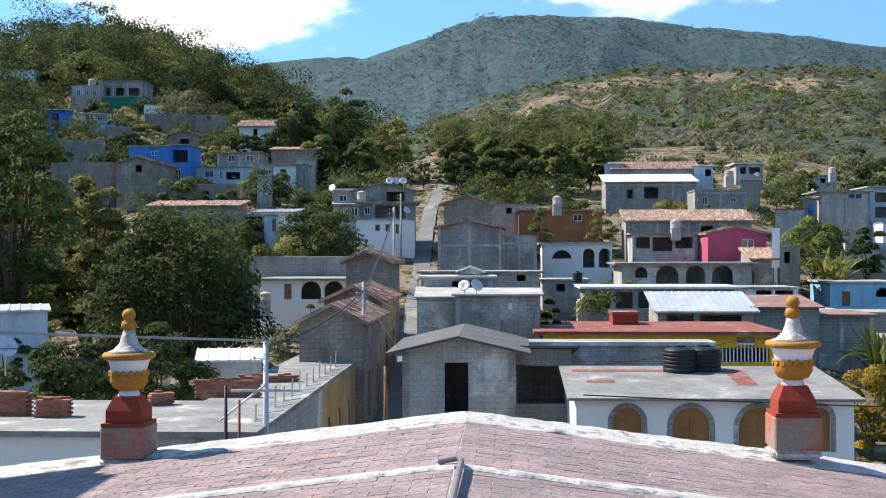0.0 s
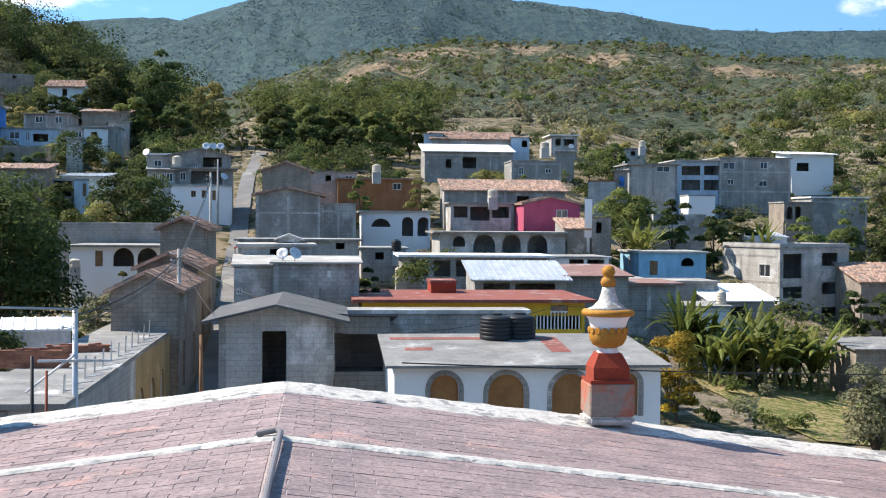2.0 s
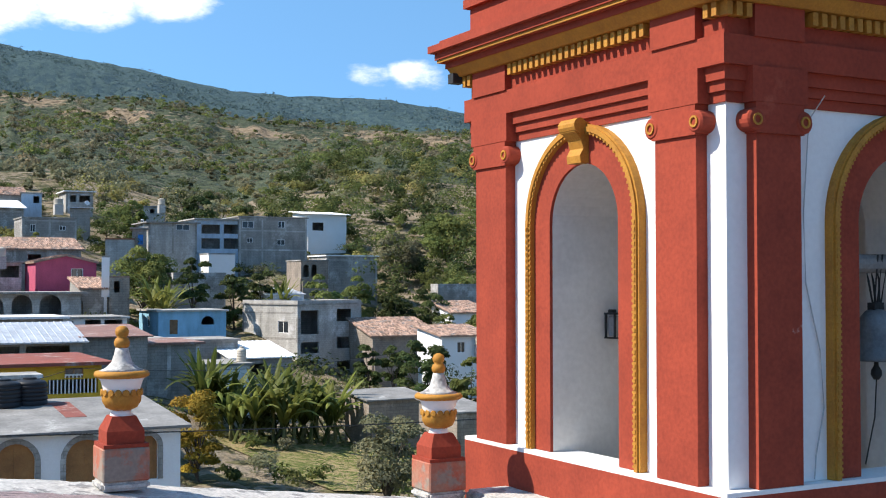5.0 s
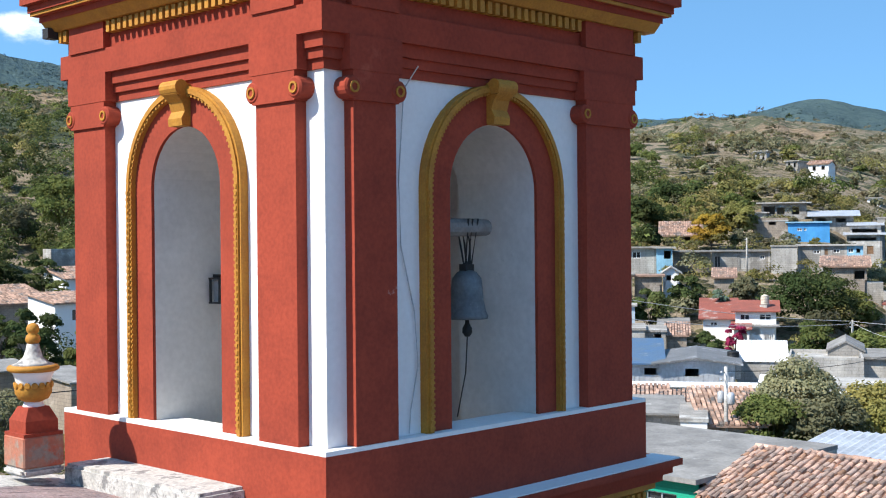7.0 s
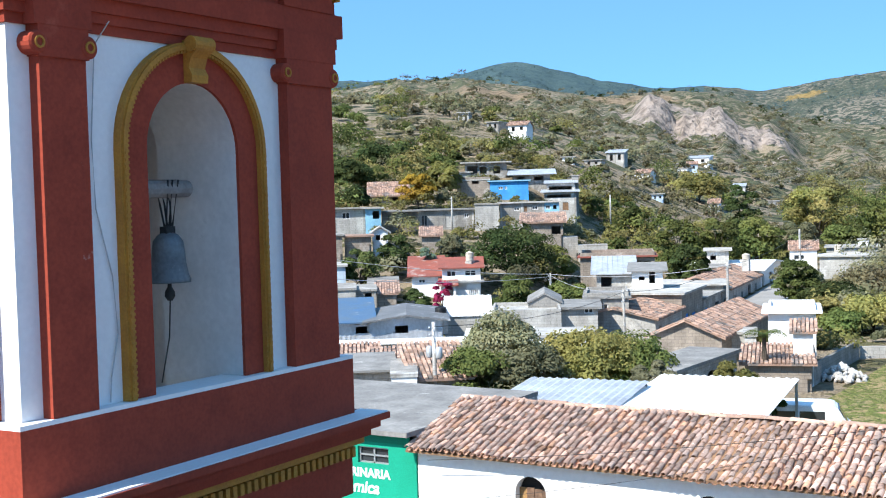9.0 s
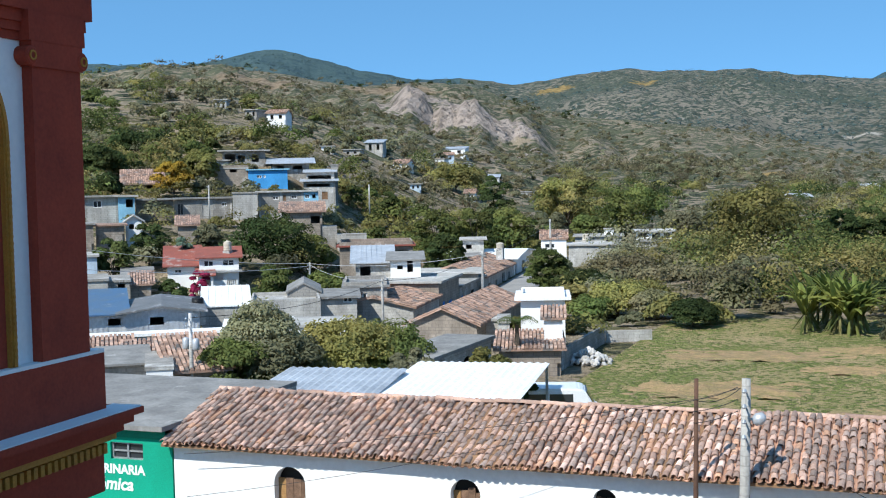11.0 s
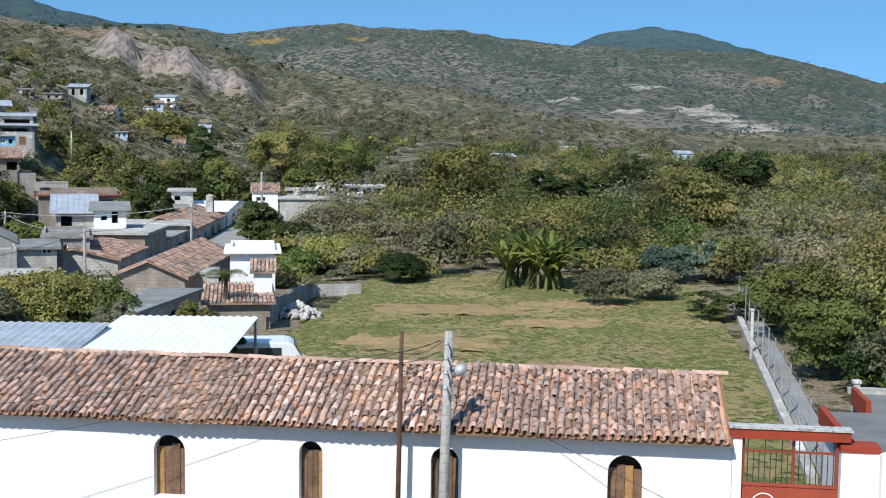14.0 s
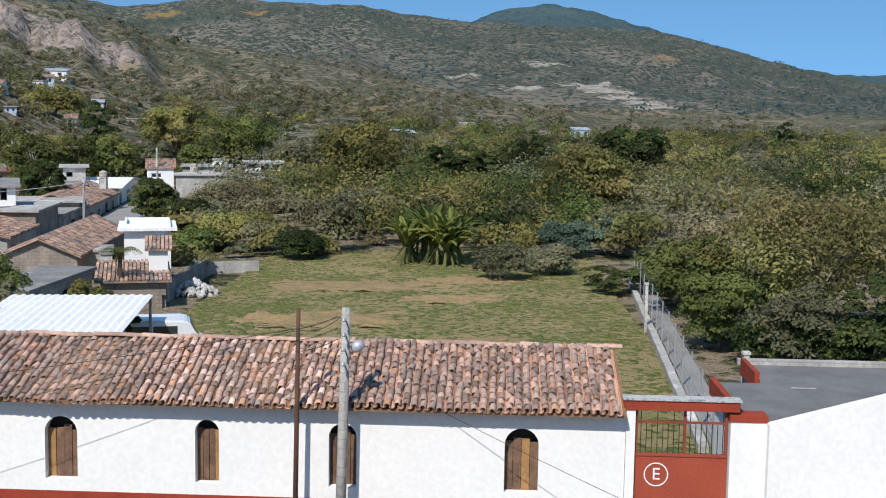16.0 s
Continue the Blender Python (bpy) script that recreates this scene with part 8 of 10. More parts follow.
def green_shop():
    g = thing("green_shop", LONG, "green-painted corner shop with white lettering and a grey concrete roof", "shop")
    part("front_wall", boxes((-18.5, -10.42, -0.05, 0.25, 0, 2.2)), GREENL, g)
    part("upper_wall", boxes((-18.5, -11.3, -0.05, 0.25, 2.2, 2.6), (-18.5, -12.3, -0.05, 0.25, 2.6, 3.3), (-11.3, -10.42, -0.05, 0.25, 2.2, 3.3), (-12.3, -11.3, -0.05, 0.25, 3.05, 3.3)), GREENL, g)
    wn = part("window", boxes((-12.3, -11.3, 0.02, 0.06, 2.60, 2.64), (-12.3, -11.3, 0.02, 0.06, 3.01, 3.05), (-12.3, -12.25, 0.02, 0.06, 2.60, 3.05), (-11.35, -11.3, 0.02, 0.06, 2.60, 3.05), (-11.83, -11.78, 0.02, 0.06, 2.60, 3.05), (-12.3, -11.3, 0.02, 0.06, 2.80, 2.84)), STEEL, g)
    part("pane", boxes((-12.25, -11.35, 0.07, 0.08, 2.64, 3.01)), PANE, wn)
    part("fascia", boxes((-18.5, -10.6, -0.1, -0.05, 3.2, 3.45)), GREEN, g)
    part("roof_slab", boxes((-18.7, -10.5, -0.35, 7.0, 3.45, 3.58)), DARKC, g, "weathered grey concrete roof slab")
    part("back_wall", boxes((-18.5, -10.5, 6.7, 6.95, 0, 3.45), (-10.72, -10.45, 0.25, 6.7, 0, 3.45), (-18.5, -18.3, 0.25, 6.7, 0, 3.45)), CONC2, g)
    part("awning_wall", boxes((-18.5, -10.42, -0.9, -0.06, 1.05, 1.12)), paint("pale_green", (0.25, 0.55, 0.45)), g)
    lettering("VETERINARIA", 0.335, pose(-13.28, -0.055, 2.23, 90, 0, 0), g, WHITE)
    lettering("económica", 0.46, pose(-13.65, -0.055, 1.80, 90, 0, 0), g, WHITE, slant=0.2)


GREENL = paint("shop_green", (0.01, 0.33, 0.21), (0.008, 0.28, 0.17), patch=0.8)
green_shop()


# ---- poles, wires, canopies, van ----
def utility_pole(x, y, z, h, r, label, arms=0, material=None, lean=(0, 0), az=0.0):
    p = thing("utility_pole", pose(x, y, z, lean[0], lean[1], az), label, "utility pole")
    bm = bmesh.new()
    lathe(bm, [(r, -0.3), (r * 0.92, h * 0.5), (r * 0.75, h)], 10)
    part("pole", bm, material or CONC2, p, smooth=True)
    for k in range(arms):
        zz = h - 0.25 - 0.32 * k
        b = bmesh.new()
        tube(b, [(0, 0, zz), (-0.32, 0.02, zz + 0.04)], 0.018, 6)
        lathe(b, [(0.04, 0), (0.055, 0.03), (0.03, 0.09)], 8, Matrix.Translation((-0.34, 0.02, zz)))
        part("insulator_bracket", b, STEEL, p)
    return p


def wire(points, sag, r=0.013, label="black overhead cable strung between poles", material=None):
    bm = bmesh.new()
    for a, b in zip(points, points[1:]):
        a, b = Vector(a), Vector(b)
        tube(bm, [a.lerp(b, k / 10) - Vector((0, 0, sag * 4 * (k / 10) * (1 - k / 10))) for k in range(11)], r, 5)
    single("overhead_cable", bm, material or IRON, label, "cable")

# ---- the belfry's bell, lamp and cable ----
def belfry_things():
    T = TOWER
    b = thing("church_bell", T @ pose(2.31, 0.50, 8.85) @ Matrix.Scale(0.9, 4), "weathered bronze bell hanging from a wooden beam", "bell")
    bm = bmesh.new()
    lathe(bm, [(0.235, 0.0), (0.24, 0.03), (0.215, 0.09), (0.19, 0.22), (0.18, 0.36), (0.165, 0.46), (0.11, 0.53), (0.06, 0.55)], 24)
    part("bell_body", bm, paint("green_bronze", (0.20, 0.225, 0.24), (0.12, 0.135, 0.145), rough=0.6, metal=0.3, patch=4, third=(0.3, 0.31, 0.31), third_scale=7, third_at=0.6), b, smooth=True)
    bm = bmesh.new()
    lathe(bm, [(0.02, 0.05), (0.025, -0.05), (0.055, -0.1), (0.06, -0.15), (0.03, -0.2)], 12)
    part("clapper", bm, IRON, b, smooth=True)
    part("crown_block", boxes((-0.07, 0.07, -0.05, 0.05, 0.52, 0.62)), IRON, b)
    bm = bmesh.new()
    for x in (-0.07, 0.0, 0.09):
        tube(bm, [(x * 0.6, 0, 0.6), (x, 0.03, 0.85), (x, 0.1, 1.13), (x, -0.1, 1.13), (x * 0.6, -0.02, 0.6)], 0.012, 6)
    part("hanging_strap", bm, IRON, b)
    bm = bmesh.new()
    tube(bm, [(0.0, 0, -0.2), (-0.03, 0.0, -0.6), (-0.12, 0.05, -1.1)], 0.008, 5)
    part("rope", bm, IRON, b)
    bm = bmesh.new()
    lathe(bm, [(0.085, 0), (0.095, 0.4), (0.09, 0.9), (0.085, 1.16)], 12, Matrix.Rotation(radians(90), 4, "Y"))
    single("bell_beam", bm, paint("grey_timber", (0.30, 0.28, 0.26), (0.2, 0.18, 0.17), patch=4), "round grey timber beam that carries the bell", "beam", T @ pose(1.45, 0.50, 9.78))
    l = thing("wall_lantern", T @ pose(0.72, 2.60, 9.02) @ pose(0, 0, 0, 0, 0, 90) @ Matrix.Diagonal((2.2, 1.7, 1.25, 1)), "small metal lantern on the belfry wall", "lantern")
    part("base_plate", boxes((-0.1, -0.02, -0.07, 0.07, 0, 0.012)), IRON, l)
    part("top_plate", boxes((-0.1, -0.02, -0.07, 0.07, 0.2, 0.215)), IRON, l)
    for y in (-0.065, 0.055):
        part("cage_bar", boxes((-0.1, -0.09, y, y + 0.01, 0.012, 0.2)), IRON, l)
        part("cage_bar", boxes((-0.03, -0.02, y, y + 0.01, 0.012, 0.2)), IRON, l)
    part("lamp_glass", boxes((-0.085, -0.035, -0.045, 0.045, 0.02, 0.19)), paint("smoky_glass", (0.3, 0.3, 0.3), rough=0.15), l)
    part("bracket", boxes((-0.03, 0.02, -0.015, 0.015, 0.21, 0.24)), IRON, l)
    bm = bmesh.new()
    pts = [(0.98, -0.16, ZW + 0.1), (0.92, -0.03, ZW - 0.1), (0.86, -0.015, 10.2), (0.88, -0.015, 9.6), (1.04, -0.02, 9.0), (1.08, -0.02, 8.5), (0.98, -0.02, 8.1), (0.96, -0.02, ZP + 0.03)]
    tube(bm, pts, 0.006, 6)
    single("lightning_cable", bm, STEEL, "thin dark cable hanging down the white belfry wall", "cable", T)
    f = thing("floodlight", T @ pose(-0.2, WY + 0.2, ZW + 0.83), "small dark floodlight under the cornice", "floodlight")
    part("lamp_head", boxes((-0.07, 0.07, -0.06, 0.06, -0.08, 0.03)), IRON, f)
    # a low mortar slab at the foot of the tower
    bm = boxes((-0.62, -0.05, 1.0, 3.35, 7.1, 7.44))
    bmesh.ops.bevel(bm, geom=bm.edges[:], offset=0.03, segments=2, affect="EDGES")
    single("mortar_step", bm, LIME, "worn whitewashed mortar step at the foot of the tower", "step", T)


belfry_things()


# ---- the lane, the field and the street ----
def strip(name, pts, width, material, label, lift=0.05, n=40, kind="structure", category="road"):
    bm = bmesh.new()
    prev = None
    for i in range(n + 1):
        u = i / n * (len(pts) - 1)
        k = min(int(u), len(pts) - 2)
        a, b = Vector(pts[k]), Vector(pts[k + 1])
        p = a.lerp(b, u - k)
        d = (b - a).normalized()
        s = Vector((d.y, -d.x)) * width / 2
        row = [bm.verts.new((q.x, q.y, ground(q.x, q.y) + lift)) for q in (p - s, p - s * 0.33, p + s * 0.33, p + s)]
        if prev:
            for j in range(3):
                bm.faces.new((prev[j], prev[j + 1], row[j + 1], row[j]))
        prev = row
    single(name, bm, material, label, category, kind=kind, smooth=True)


LANEM = paint("dark_lane", (0.20, 0.19, 0.18), (0.13, 0.125, 0.12), patch=0.4, grain=6, third=(0.25, 0.24, 0.22), third_scale=0.12, third_at=0.56)
strip("lane", [(-2.1, 24), (-2.2, 46), (-2.2, 60), (-2.2, 90), (-2.2, 130), (-1.6, 160), (0.0, 185)], 1.8, LANEM, "pale concrete lane climbing between the houses", 0.1)
strip("street", [(20, 40), (22, 20), (23, 0), (23, -30)], 6.5, ROADM, "grey street in front of the tiled house", 0.04, category="street")
strip("side_street", [(50, 22.2), (83, 24.7), (115, 27.4), (150, 30.5)], 4.2, ROADM, "pale street between the far house rows", 0.06, category="street")

GRASS = veg_material("meadow_grass", (0.36, 0.27, 0.14), (0.27, 0.23, 0.10), (0.19, 0.205, 0.062), (0.14, 0.162, 0.048), 0.3, 0.72, 6, (0.34, 0.25, 0.13))


def field(name, x0, x1, y0, y1, label, skew=0.0, n=30, lift=0.06):
    bm = bmesh.new()
    g = [[bm.verts.new((x, y + skew * (x - x0), ground(x, y + skew * (x - x0)) + lift)) for y in np.linspace(y0, y1, n)] for x in np.linspace(x0, x1, n)]
    for i in range(n - 1):
        for j in range(n - 1):
            bm.faces.new((g[i][j], g[i + 1][j], g[i + 1][j + 1], g[i][j + 1]))
    single(name, bm, GRASS, label, "field", kind="structure", smooth=True)


field("meadow", 32.5, 90, -9.5, 13, "mown green field with dry brown patches", -0.06)
field("meadow_north", 26, 46, 54, 74, "small green meadow below the banana grove", 0.0)


def blades(name, spots, leaf, label, per, size, seed):
    woods(name, spots, leaf, label, per, size, seed, 0.5, 2, 2.5)


rg = random.Random(31)


def straw(x, y, w, d, h, seed):
    """A low, ragged spread of cut straw."""
    bm = bmesh.new()
    n = 26
    rows = []
    for i in range(n + 1):
        row = []
        for j in range(n + 1):
            a, b = i / n * 2 - 1, j / n * 2 - 1
            q = max(0.0, 1 - math.hypot(a, b) - 0.9 * noise.noise(Vector((a * 3.5, b * 3.5, seed))))
            px, py = x + a * w / 2, y + b * d / 2
            row.append(bm.verts.new((px, py, ground(px, py) + 0.02 + h * min(1, q * 2.5) * (0.7 + 0.6 * noise.noise(Vector((a * 9, b * 9, seed)))))))
        rows.append(row)
    for i in range(n):
        for j in range(n):
            bm.faces.new((rows[i][j], rows[i + 1][j], rows[i + 1][j + 1], rows[i][j + 1]))
    single("straw_heap", bm, STRAWM, "spread of dry cut straw on the field", "straw", kind="stuff")


straw(58.5, 4.2, 5.0, 8.5, 0.26, 1.0)
straw(46.5, -1.2, 3.0, 3.2, 0.1, 5.0)
straw(66.0, -2.5, 3.2, 6.0, 0.16, 9.0)
straw(71.0, 3.0, 4.5, 11.0, 0.16, 13.0)
straw(73.5, -4.0, 3.0, 7.0, 0.18, 17.0)
straw(52.0, -3.2, 4.0, 5.0, 0.12, 21.0)
blades("reed_brush", [(69 + rg.uniform(-2, 2), -12.5 + rg.uniform(-1.4, 1.8), 1.7, 1.5) for _ in range(26)], DRYLEAF, "brown dry brush beside the path", 60, 0.11, 34)


woods("path_hedge", [(44 + rg.uniform(0, 26), -12.6 - rg.uniform(0.6, 5.0) - k * 0.02, rg.uniform(1.6, 3.2), rg.uniform(1.8, 3.0)) for k in range(46)], LEAFD, "dense dark shrubs filling the garden beside the path", 110, 0.1, 37, 0.9, 6)
woods("path_hedge_light", [(42 + rg.uniform(0, 26), -12.9 - rg.uniform(0.6, 6.0), rg.uniform(1.4, 2.8), rg.uniform(1.6, 2.6)) for k in range(40)], LEAF, "bright green shrubs filling the garden beside the path", 110, 0.1, 38, 0.9, 6)


def rubble():
    rng = random.Random(8)
    bm = bmesh.new()
    r = bmesh.ops.create_icosphere(bm, subdivisions=1, radius=1.0)
    me = mesh_of("stone", bm, paint("pale_rubble", (0.55, 0.52, 0.49), (0.4, 0.38, 0.36), var=0.2))
    h = thing("rubble_heap", pose(67.5, 11.9, ground(67.5, 11.9)), "heap of pale broken stones at the edge of the field", "rubble heap")
    for k in range(120):
        a, q = rng.uniform(0, 6.28), rng.random() ** 0.7
        s = rng.uniform(0.1, 0.26)
        o = new("stone", me)
        o.parent = h
        o.matrix_local = Matrix.Translation((math.cos(a) * q * 1.0, math.sin(a) * q * 1.5, (1 - q) * 0.75 + 0.05)) @ Euler((rng.uniform(0, 3), rng.uniform(0, 3), rng.uniform(0, 3))).to_matrix().to_4x4() @ Matrix.Diagonal((s, s * rng.uniform(0.6, 1), s * rng.uniform(0.5, 0.9), 1))


rubble()


def low_wall(name, a, b, h, material, label, t=0.2, sink=0.4):
    a, b = Vector(a), Vector(b)
    ln = (b - a).length
    n = max(1, int(ln / 4))
    w = thing(name, pose(a.x, a.y, 0), label, "wall", kind="structure")
    for k in range(n):
        p, q = a.lerp(b, k / n), a.lerp(b, (k + 1) / n)
        mid = (p + q) / 2
        z = ground(mid.x, mid.y)
        bm = boxes((-ln / n / 2 + 0.002, ln / n / 2 - 0.002, -t / 2, t / 2, z - sink, z + h), m=Matrix.Translation((mid.x - a.x, mid.y - a.y, 0)) @ Matrix.Rotation(math.atan2(q.y - p.y, q.x - p.x), 4, "Z"))
        part("wall_panel", bm, material, w)


low_wall("field_wall", (64.9, 13.0), (76.4, 12.5), 1.1, CONC, "grey block wall beside the field")
low_wall("white_field_wall", (76.6, 12.4), (77.6, 9.6), 0.7, CONC2, "low whitewashed wall at the field corner")
low_wall("path_kerb", (34, -8.6), (75, -13.6), 0.3, CONC2, "pale concrete kerb along the fenced path", 0.3)
low_wall("meadow_wall", (33, 50), (36, 49), 1.0, WHITE, "whitewashed wall end at the meadow")
strip("garden_path", [(34, -9.35), (54, -11.8), (76, -14.5)], 0.9, ROADM, "concrete path beside the fence", 0.09, category="path")
fence = thing("path_fence", pose(34, -8.8, 0), "thin wire fence on steel posts along the path", "fence")
for k in range(14):
    px, py = k * 3.0, -0.05 - k * 0.366
    part("post", boxes((px - 0.025, px + 0.025, py - 0.025, py + 0.025, ground(34 + px, -8.8 + py), ground(34 + px, -8.8 + py) + 1.9)), STEEL, fence)
for zz in (0.8, 1.3, 1.8):
    bm = bmesh.new()
    tube(bm, [(k * 3.0, -0.05 - k * 0.366, ground(34 + k * 3, -8.8 - k * 0.366) + zz) for k in range(14)], 0.008, 4)
    part("strand", bm, STEEL, fence)
for x, y, z, h, r in ((55.5, -11.0, 0, 1.9, 0.06), (37.2, -10.6, 0, 2.3, 0.09)):
    single("gate_pillar", boxes((-r, r, -r, r, -1, h), (-r - 0.03, r + 0.03, -r - 0.03, r + 0.03, h, h + 0.1)), CONC2, "square pale pillar beside the path", "pillar", pose(x, y, z))


def garden_lamp(x, y):
    g = thing("garden_lamp", pose(x, y, ground(x, y)), "white globe lamp on a thin post", "lamp")
    bm = bmesh.new()
    lathe(bm, [(0.03, 0), (0.03, 2.9)], 8)
    part("post", bm, IRON, g)
    bm = bmesh.new()
    bmesh.ops.create_uvsphere(bm, u_segments=12, v_segments=8, radius=0.13, matrix=Matrix.Translation((0, 0, 3.0)))
    part("globe", bm, WHITE, g, smooth=True)


garden_lamp(33.3, -3.6)


def canopy(x, y, z, w, d, rz, rise, material, label):
    c = thing("canopy", pose(x, y, z, 0, 0, rz), label, "canopy")
    bm = bmesh.new()
    n = int(w / 0.3)
    for k in range(n):
        a, b = -w / 2 + w * k / n, -w / 2 + w * (k + 1) / n
        m = (a + b) / 2
        prism(bm, [(a, 0.0), (m, 0.05), (b, 0.0), (b, 0.012), (m, 0.062), (a, 0.012)], 0, d, Matrix.Rotation(math.atan2(rise, d), 4, "X"))
    part("sheet", bm, material, c)
    g = ground(x, y)
    for px, py, q in ((-w / 2 + 0.1, 0.1, 0), (w / 2 - 0.1, 0.1, 0), (-w / 2 + 0.1, d - 0.1, rise), (w / 2 - 0.1, d - 0.1, rise)):
        part("post", boxes((px - 0.05, px + 0.05, py - 0.05, py + 0.05, g - z - 0.3, q - 0.02)), STEEL, c)
    part("beam", boxes((-w / 2, w / 2, 0.05, 0.15, -0.14, -0.03)), STEEL, c)


canopy(37.6, 16.2, 2.45, 4.6, 5.0, -86, 0.3, ZINC, "grey corrugated metal canopy behind the tiled roof")
canopy(38.2, 11.6, 2.45, 5.2, 7.5, -86, 0.15, WSHEET, "white corrugated metal canopy behind the tiled roof")


def van(x, y, rz):
    v = thing("van", pose(x, y, ground(x, y), 0, 0, rz), "white van parked beside the canopy", "van")
    paintm = paint("white_car_paint", (0.75, 0.76, 0.78), (0.7, 0.71, 0.73), rough=0.25, bump=0)
    bm = bmesh.new()
    prism(bm, [(-2.3, 0.35), (2.2, 0.35), (2.3, 0.9), (1.75, 1.1), (1.35, 1.85), (1.1, 1.93), (-2.2, 1.93), (-2.3, 1.8)], -0.85, 0.85)
    bmesh.ops.bevel(bm, geom=bm.edges[:], offset=0.06, segments=2, affect="EDGES")
    part("body", bm, paintm, v, smooth=False)
    for a, b in ((-2.0, -1.1), (-1.0, -0.1), (0.0, 0.9)):
        for s in (-1, 1):
            part("side_window", boxes((a, b, s * 0.852 - 0.006, s * 0.852 + 0.006, 1.2, 1.72)), PANE, v)
    part("windscreen", prism(bmesh.new(), [(1.74, 1.14), (1.40, 1.8), (1.43, 1.81), (1.77, 1.15)], -0.72, 0.72), PANE, v)
    part("rear_window", boxes((-2.315, -2.30, -0.6, 0.6, 1.2, 1.7)), PANE, v)
    for wx in (-1.45, 1.45):
        for s in (-1, 1):
            bm = bmesh.new()
            lathe(bm, [(0.2, -0.09), (0.32, -0.09), (0.33, 0), (0.32, 0.09), (0.2, 0.09)], 16, Matrix.Translation((wx, s * 0.78, 0.33)) @ Matrix.Rotation(math.pi / 2, 4, "X"))
            w = part("wheel", bm, BLACKP, v)
            bm = bmesh.new()
            lathe(bm, [(0.19, -0.095), (0.19, 0.095)], 12, Matrix.Translation((wx, s * 0.78, 0.33)) @ Matrix.Rotation(math.pi / 2, 4, "X"))
            part("rim", bm, STEEL, w)


van(46.6, 9.7, -78)

# poles and wires over the street
utility_pole(26.2, 1.3, 0, 5.4, 0.125, "grey concrete utility pole with insulators in front of the tiled house", 4, lean=(1.2, 0))
utility_pole(26.33, 2.3, 0, 5.35, 0.06, "thin brown wooden pole in front of the tiled house", 0, OLDPOLE, lean=(0.8, 0))
lamp = thing("street_lamp", pose(26.2, 0.95, 4.55), "pale street lamp head on the concrete pole", "street lamp")
bm = bmesh.new()
lathe(bm, [(0.02, -0.14), (0.10, -0.1), (0.14, 0.02), (0.09, 0.14), (0.02, 0.17)], 14, Matrix.Rotation(radians(60), 4, "X"))
part("lamp_head", bm, ZINC, lamp, smooth=True)
part("arm", boxes((-0.02, 0.02, 0.05, 0.28, -0.02, 0.02)), STEEL, lamp)
P1, P2 = (26.2, 1.3, 5.2), (26.33, 2.3, 4.9)
wire([P1, P2, (27.3, 15.0, 2.95)], 0.15, 0.008)
wire([P1, (25.6, 14.0, 2.35)], 0.25, 0.006)
for dz in (0.0, 0.25, 0.5):
    wire([(26.0, 1.35, 5.25 - dz), (26.3, 2.3, 4.9 - dz)], 0.05, 0.008)
wire([(26.6, -0.6, 3.2), (24.0, -6.5, 1.0)], 0.05, 0.007)
utility_pole(45.9, 24.9, -0.5, 4.9, 0.10, "pale concrete utility pole with two transformers", 2)
for dy in (-0.3, 0.3):
    bm = bmesh.new()
    lathe(bm, [(0.13, 0), (0.15, 0.05), (0.15, 0.42), (0.08, 0.5)], 12)
    single("transformer", bm, ZINC, "grey pole-mounted transformer drum", "transformer", pose(45.9 + dy * 0.4, 24.9 + dy, 2.85), smooth=True)
utility_pole(90.1, 24.0, -0.8, 5.2, 0.11, "pale utility pole on the far street", 2)
utility_pole(92.2, 39.2, -0.2, 3.6, 0.10, "utility pole between the white walls", 2)
utility_pole(79.3, 28.3, -0.7, 3.9, 0.10, "grey utility pole at the corner of the street row", 3)
utility_pole(147.1, 30.6, -0.7, 5.7, 0.14, "utility pole with a wide crossarm at the street's end", 3)
utility_pole(120.7, 63.1, 5.9, 4.1, 0.10, "street light pole before the grey hillside row", 1)
utility_pole(141.0, 51.9, 6.4, 3.3, 0.10, "bare pole on the eastern slope", 0)
wire([(70, 52, 6.6), (92.2, 39.2, 3.3), (90.1, 24.0, 4.2)], 0.5, 0.022, "pale cables strung over the eastern roofs", PALECABLE)
wire([(66, 47, 5.0), (92.2, 39.2, 3.1)], 0.5, 0.022, "pale cables strung over the eastern roofs", PALECABLE)
wire([(92.2, 39.2, 3.2), (79.3, 28.3, 3.1)], 0.5, 0.02, "pale cables strung over the eastern roofs", PALECABLE)
wire([(45.9, 24.9, 4.2), (79.3, 28.3, 3.0), (90.1, 24.0, 4.1), (147.1, 30.6, 4.6)], 0.5, 0.016)

# ---- the flat roofs at the foot of the lane ----
house(-15.1, 34.8, 0, 13.2, 7.0, 4.45, -3, WHITE, "white house with a wide bare concrete roof and rebar ends", roof="flat", roofm=SLAB, over=0.15,
      front=[(-3.8, 1.6, 1.2, 1.6, "a"), (-0.4, 1.6, 1.2, 1.6, "a"), (3.8, 1.6, 1.2, 1.6, "a")])
house(-6.85, 34.3, 0, 3.1, 27.0, 4.46, -3, CONC2, "long narrow house with a bare concrete roof along the lane", roof="flat", roofm=SLAB, over=0.1)


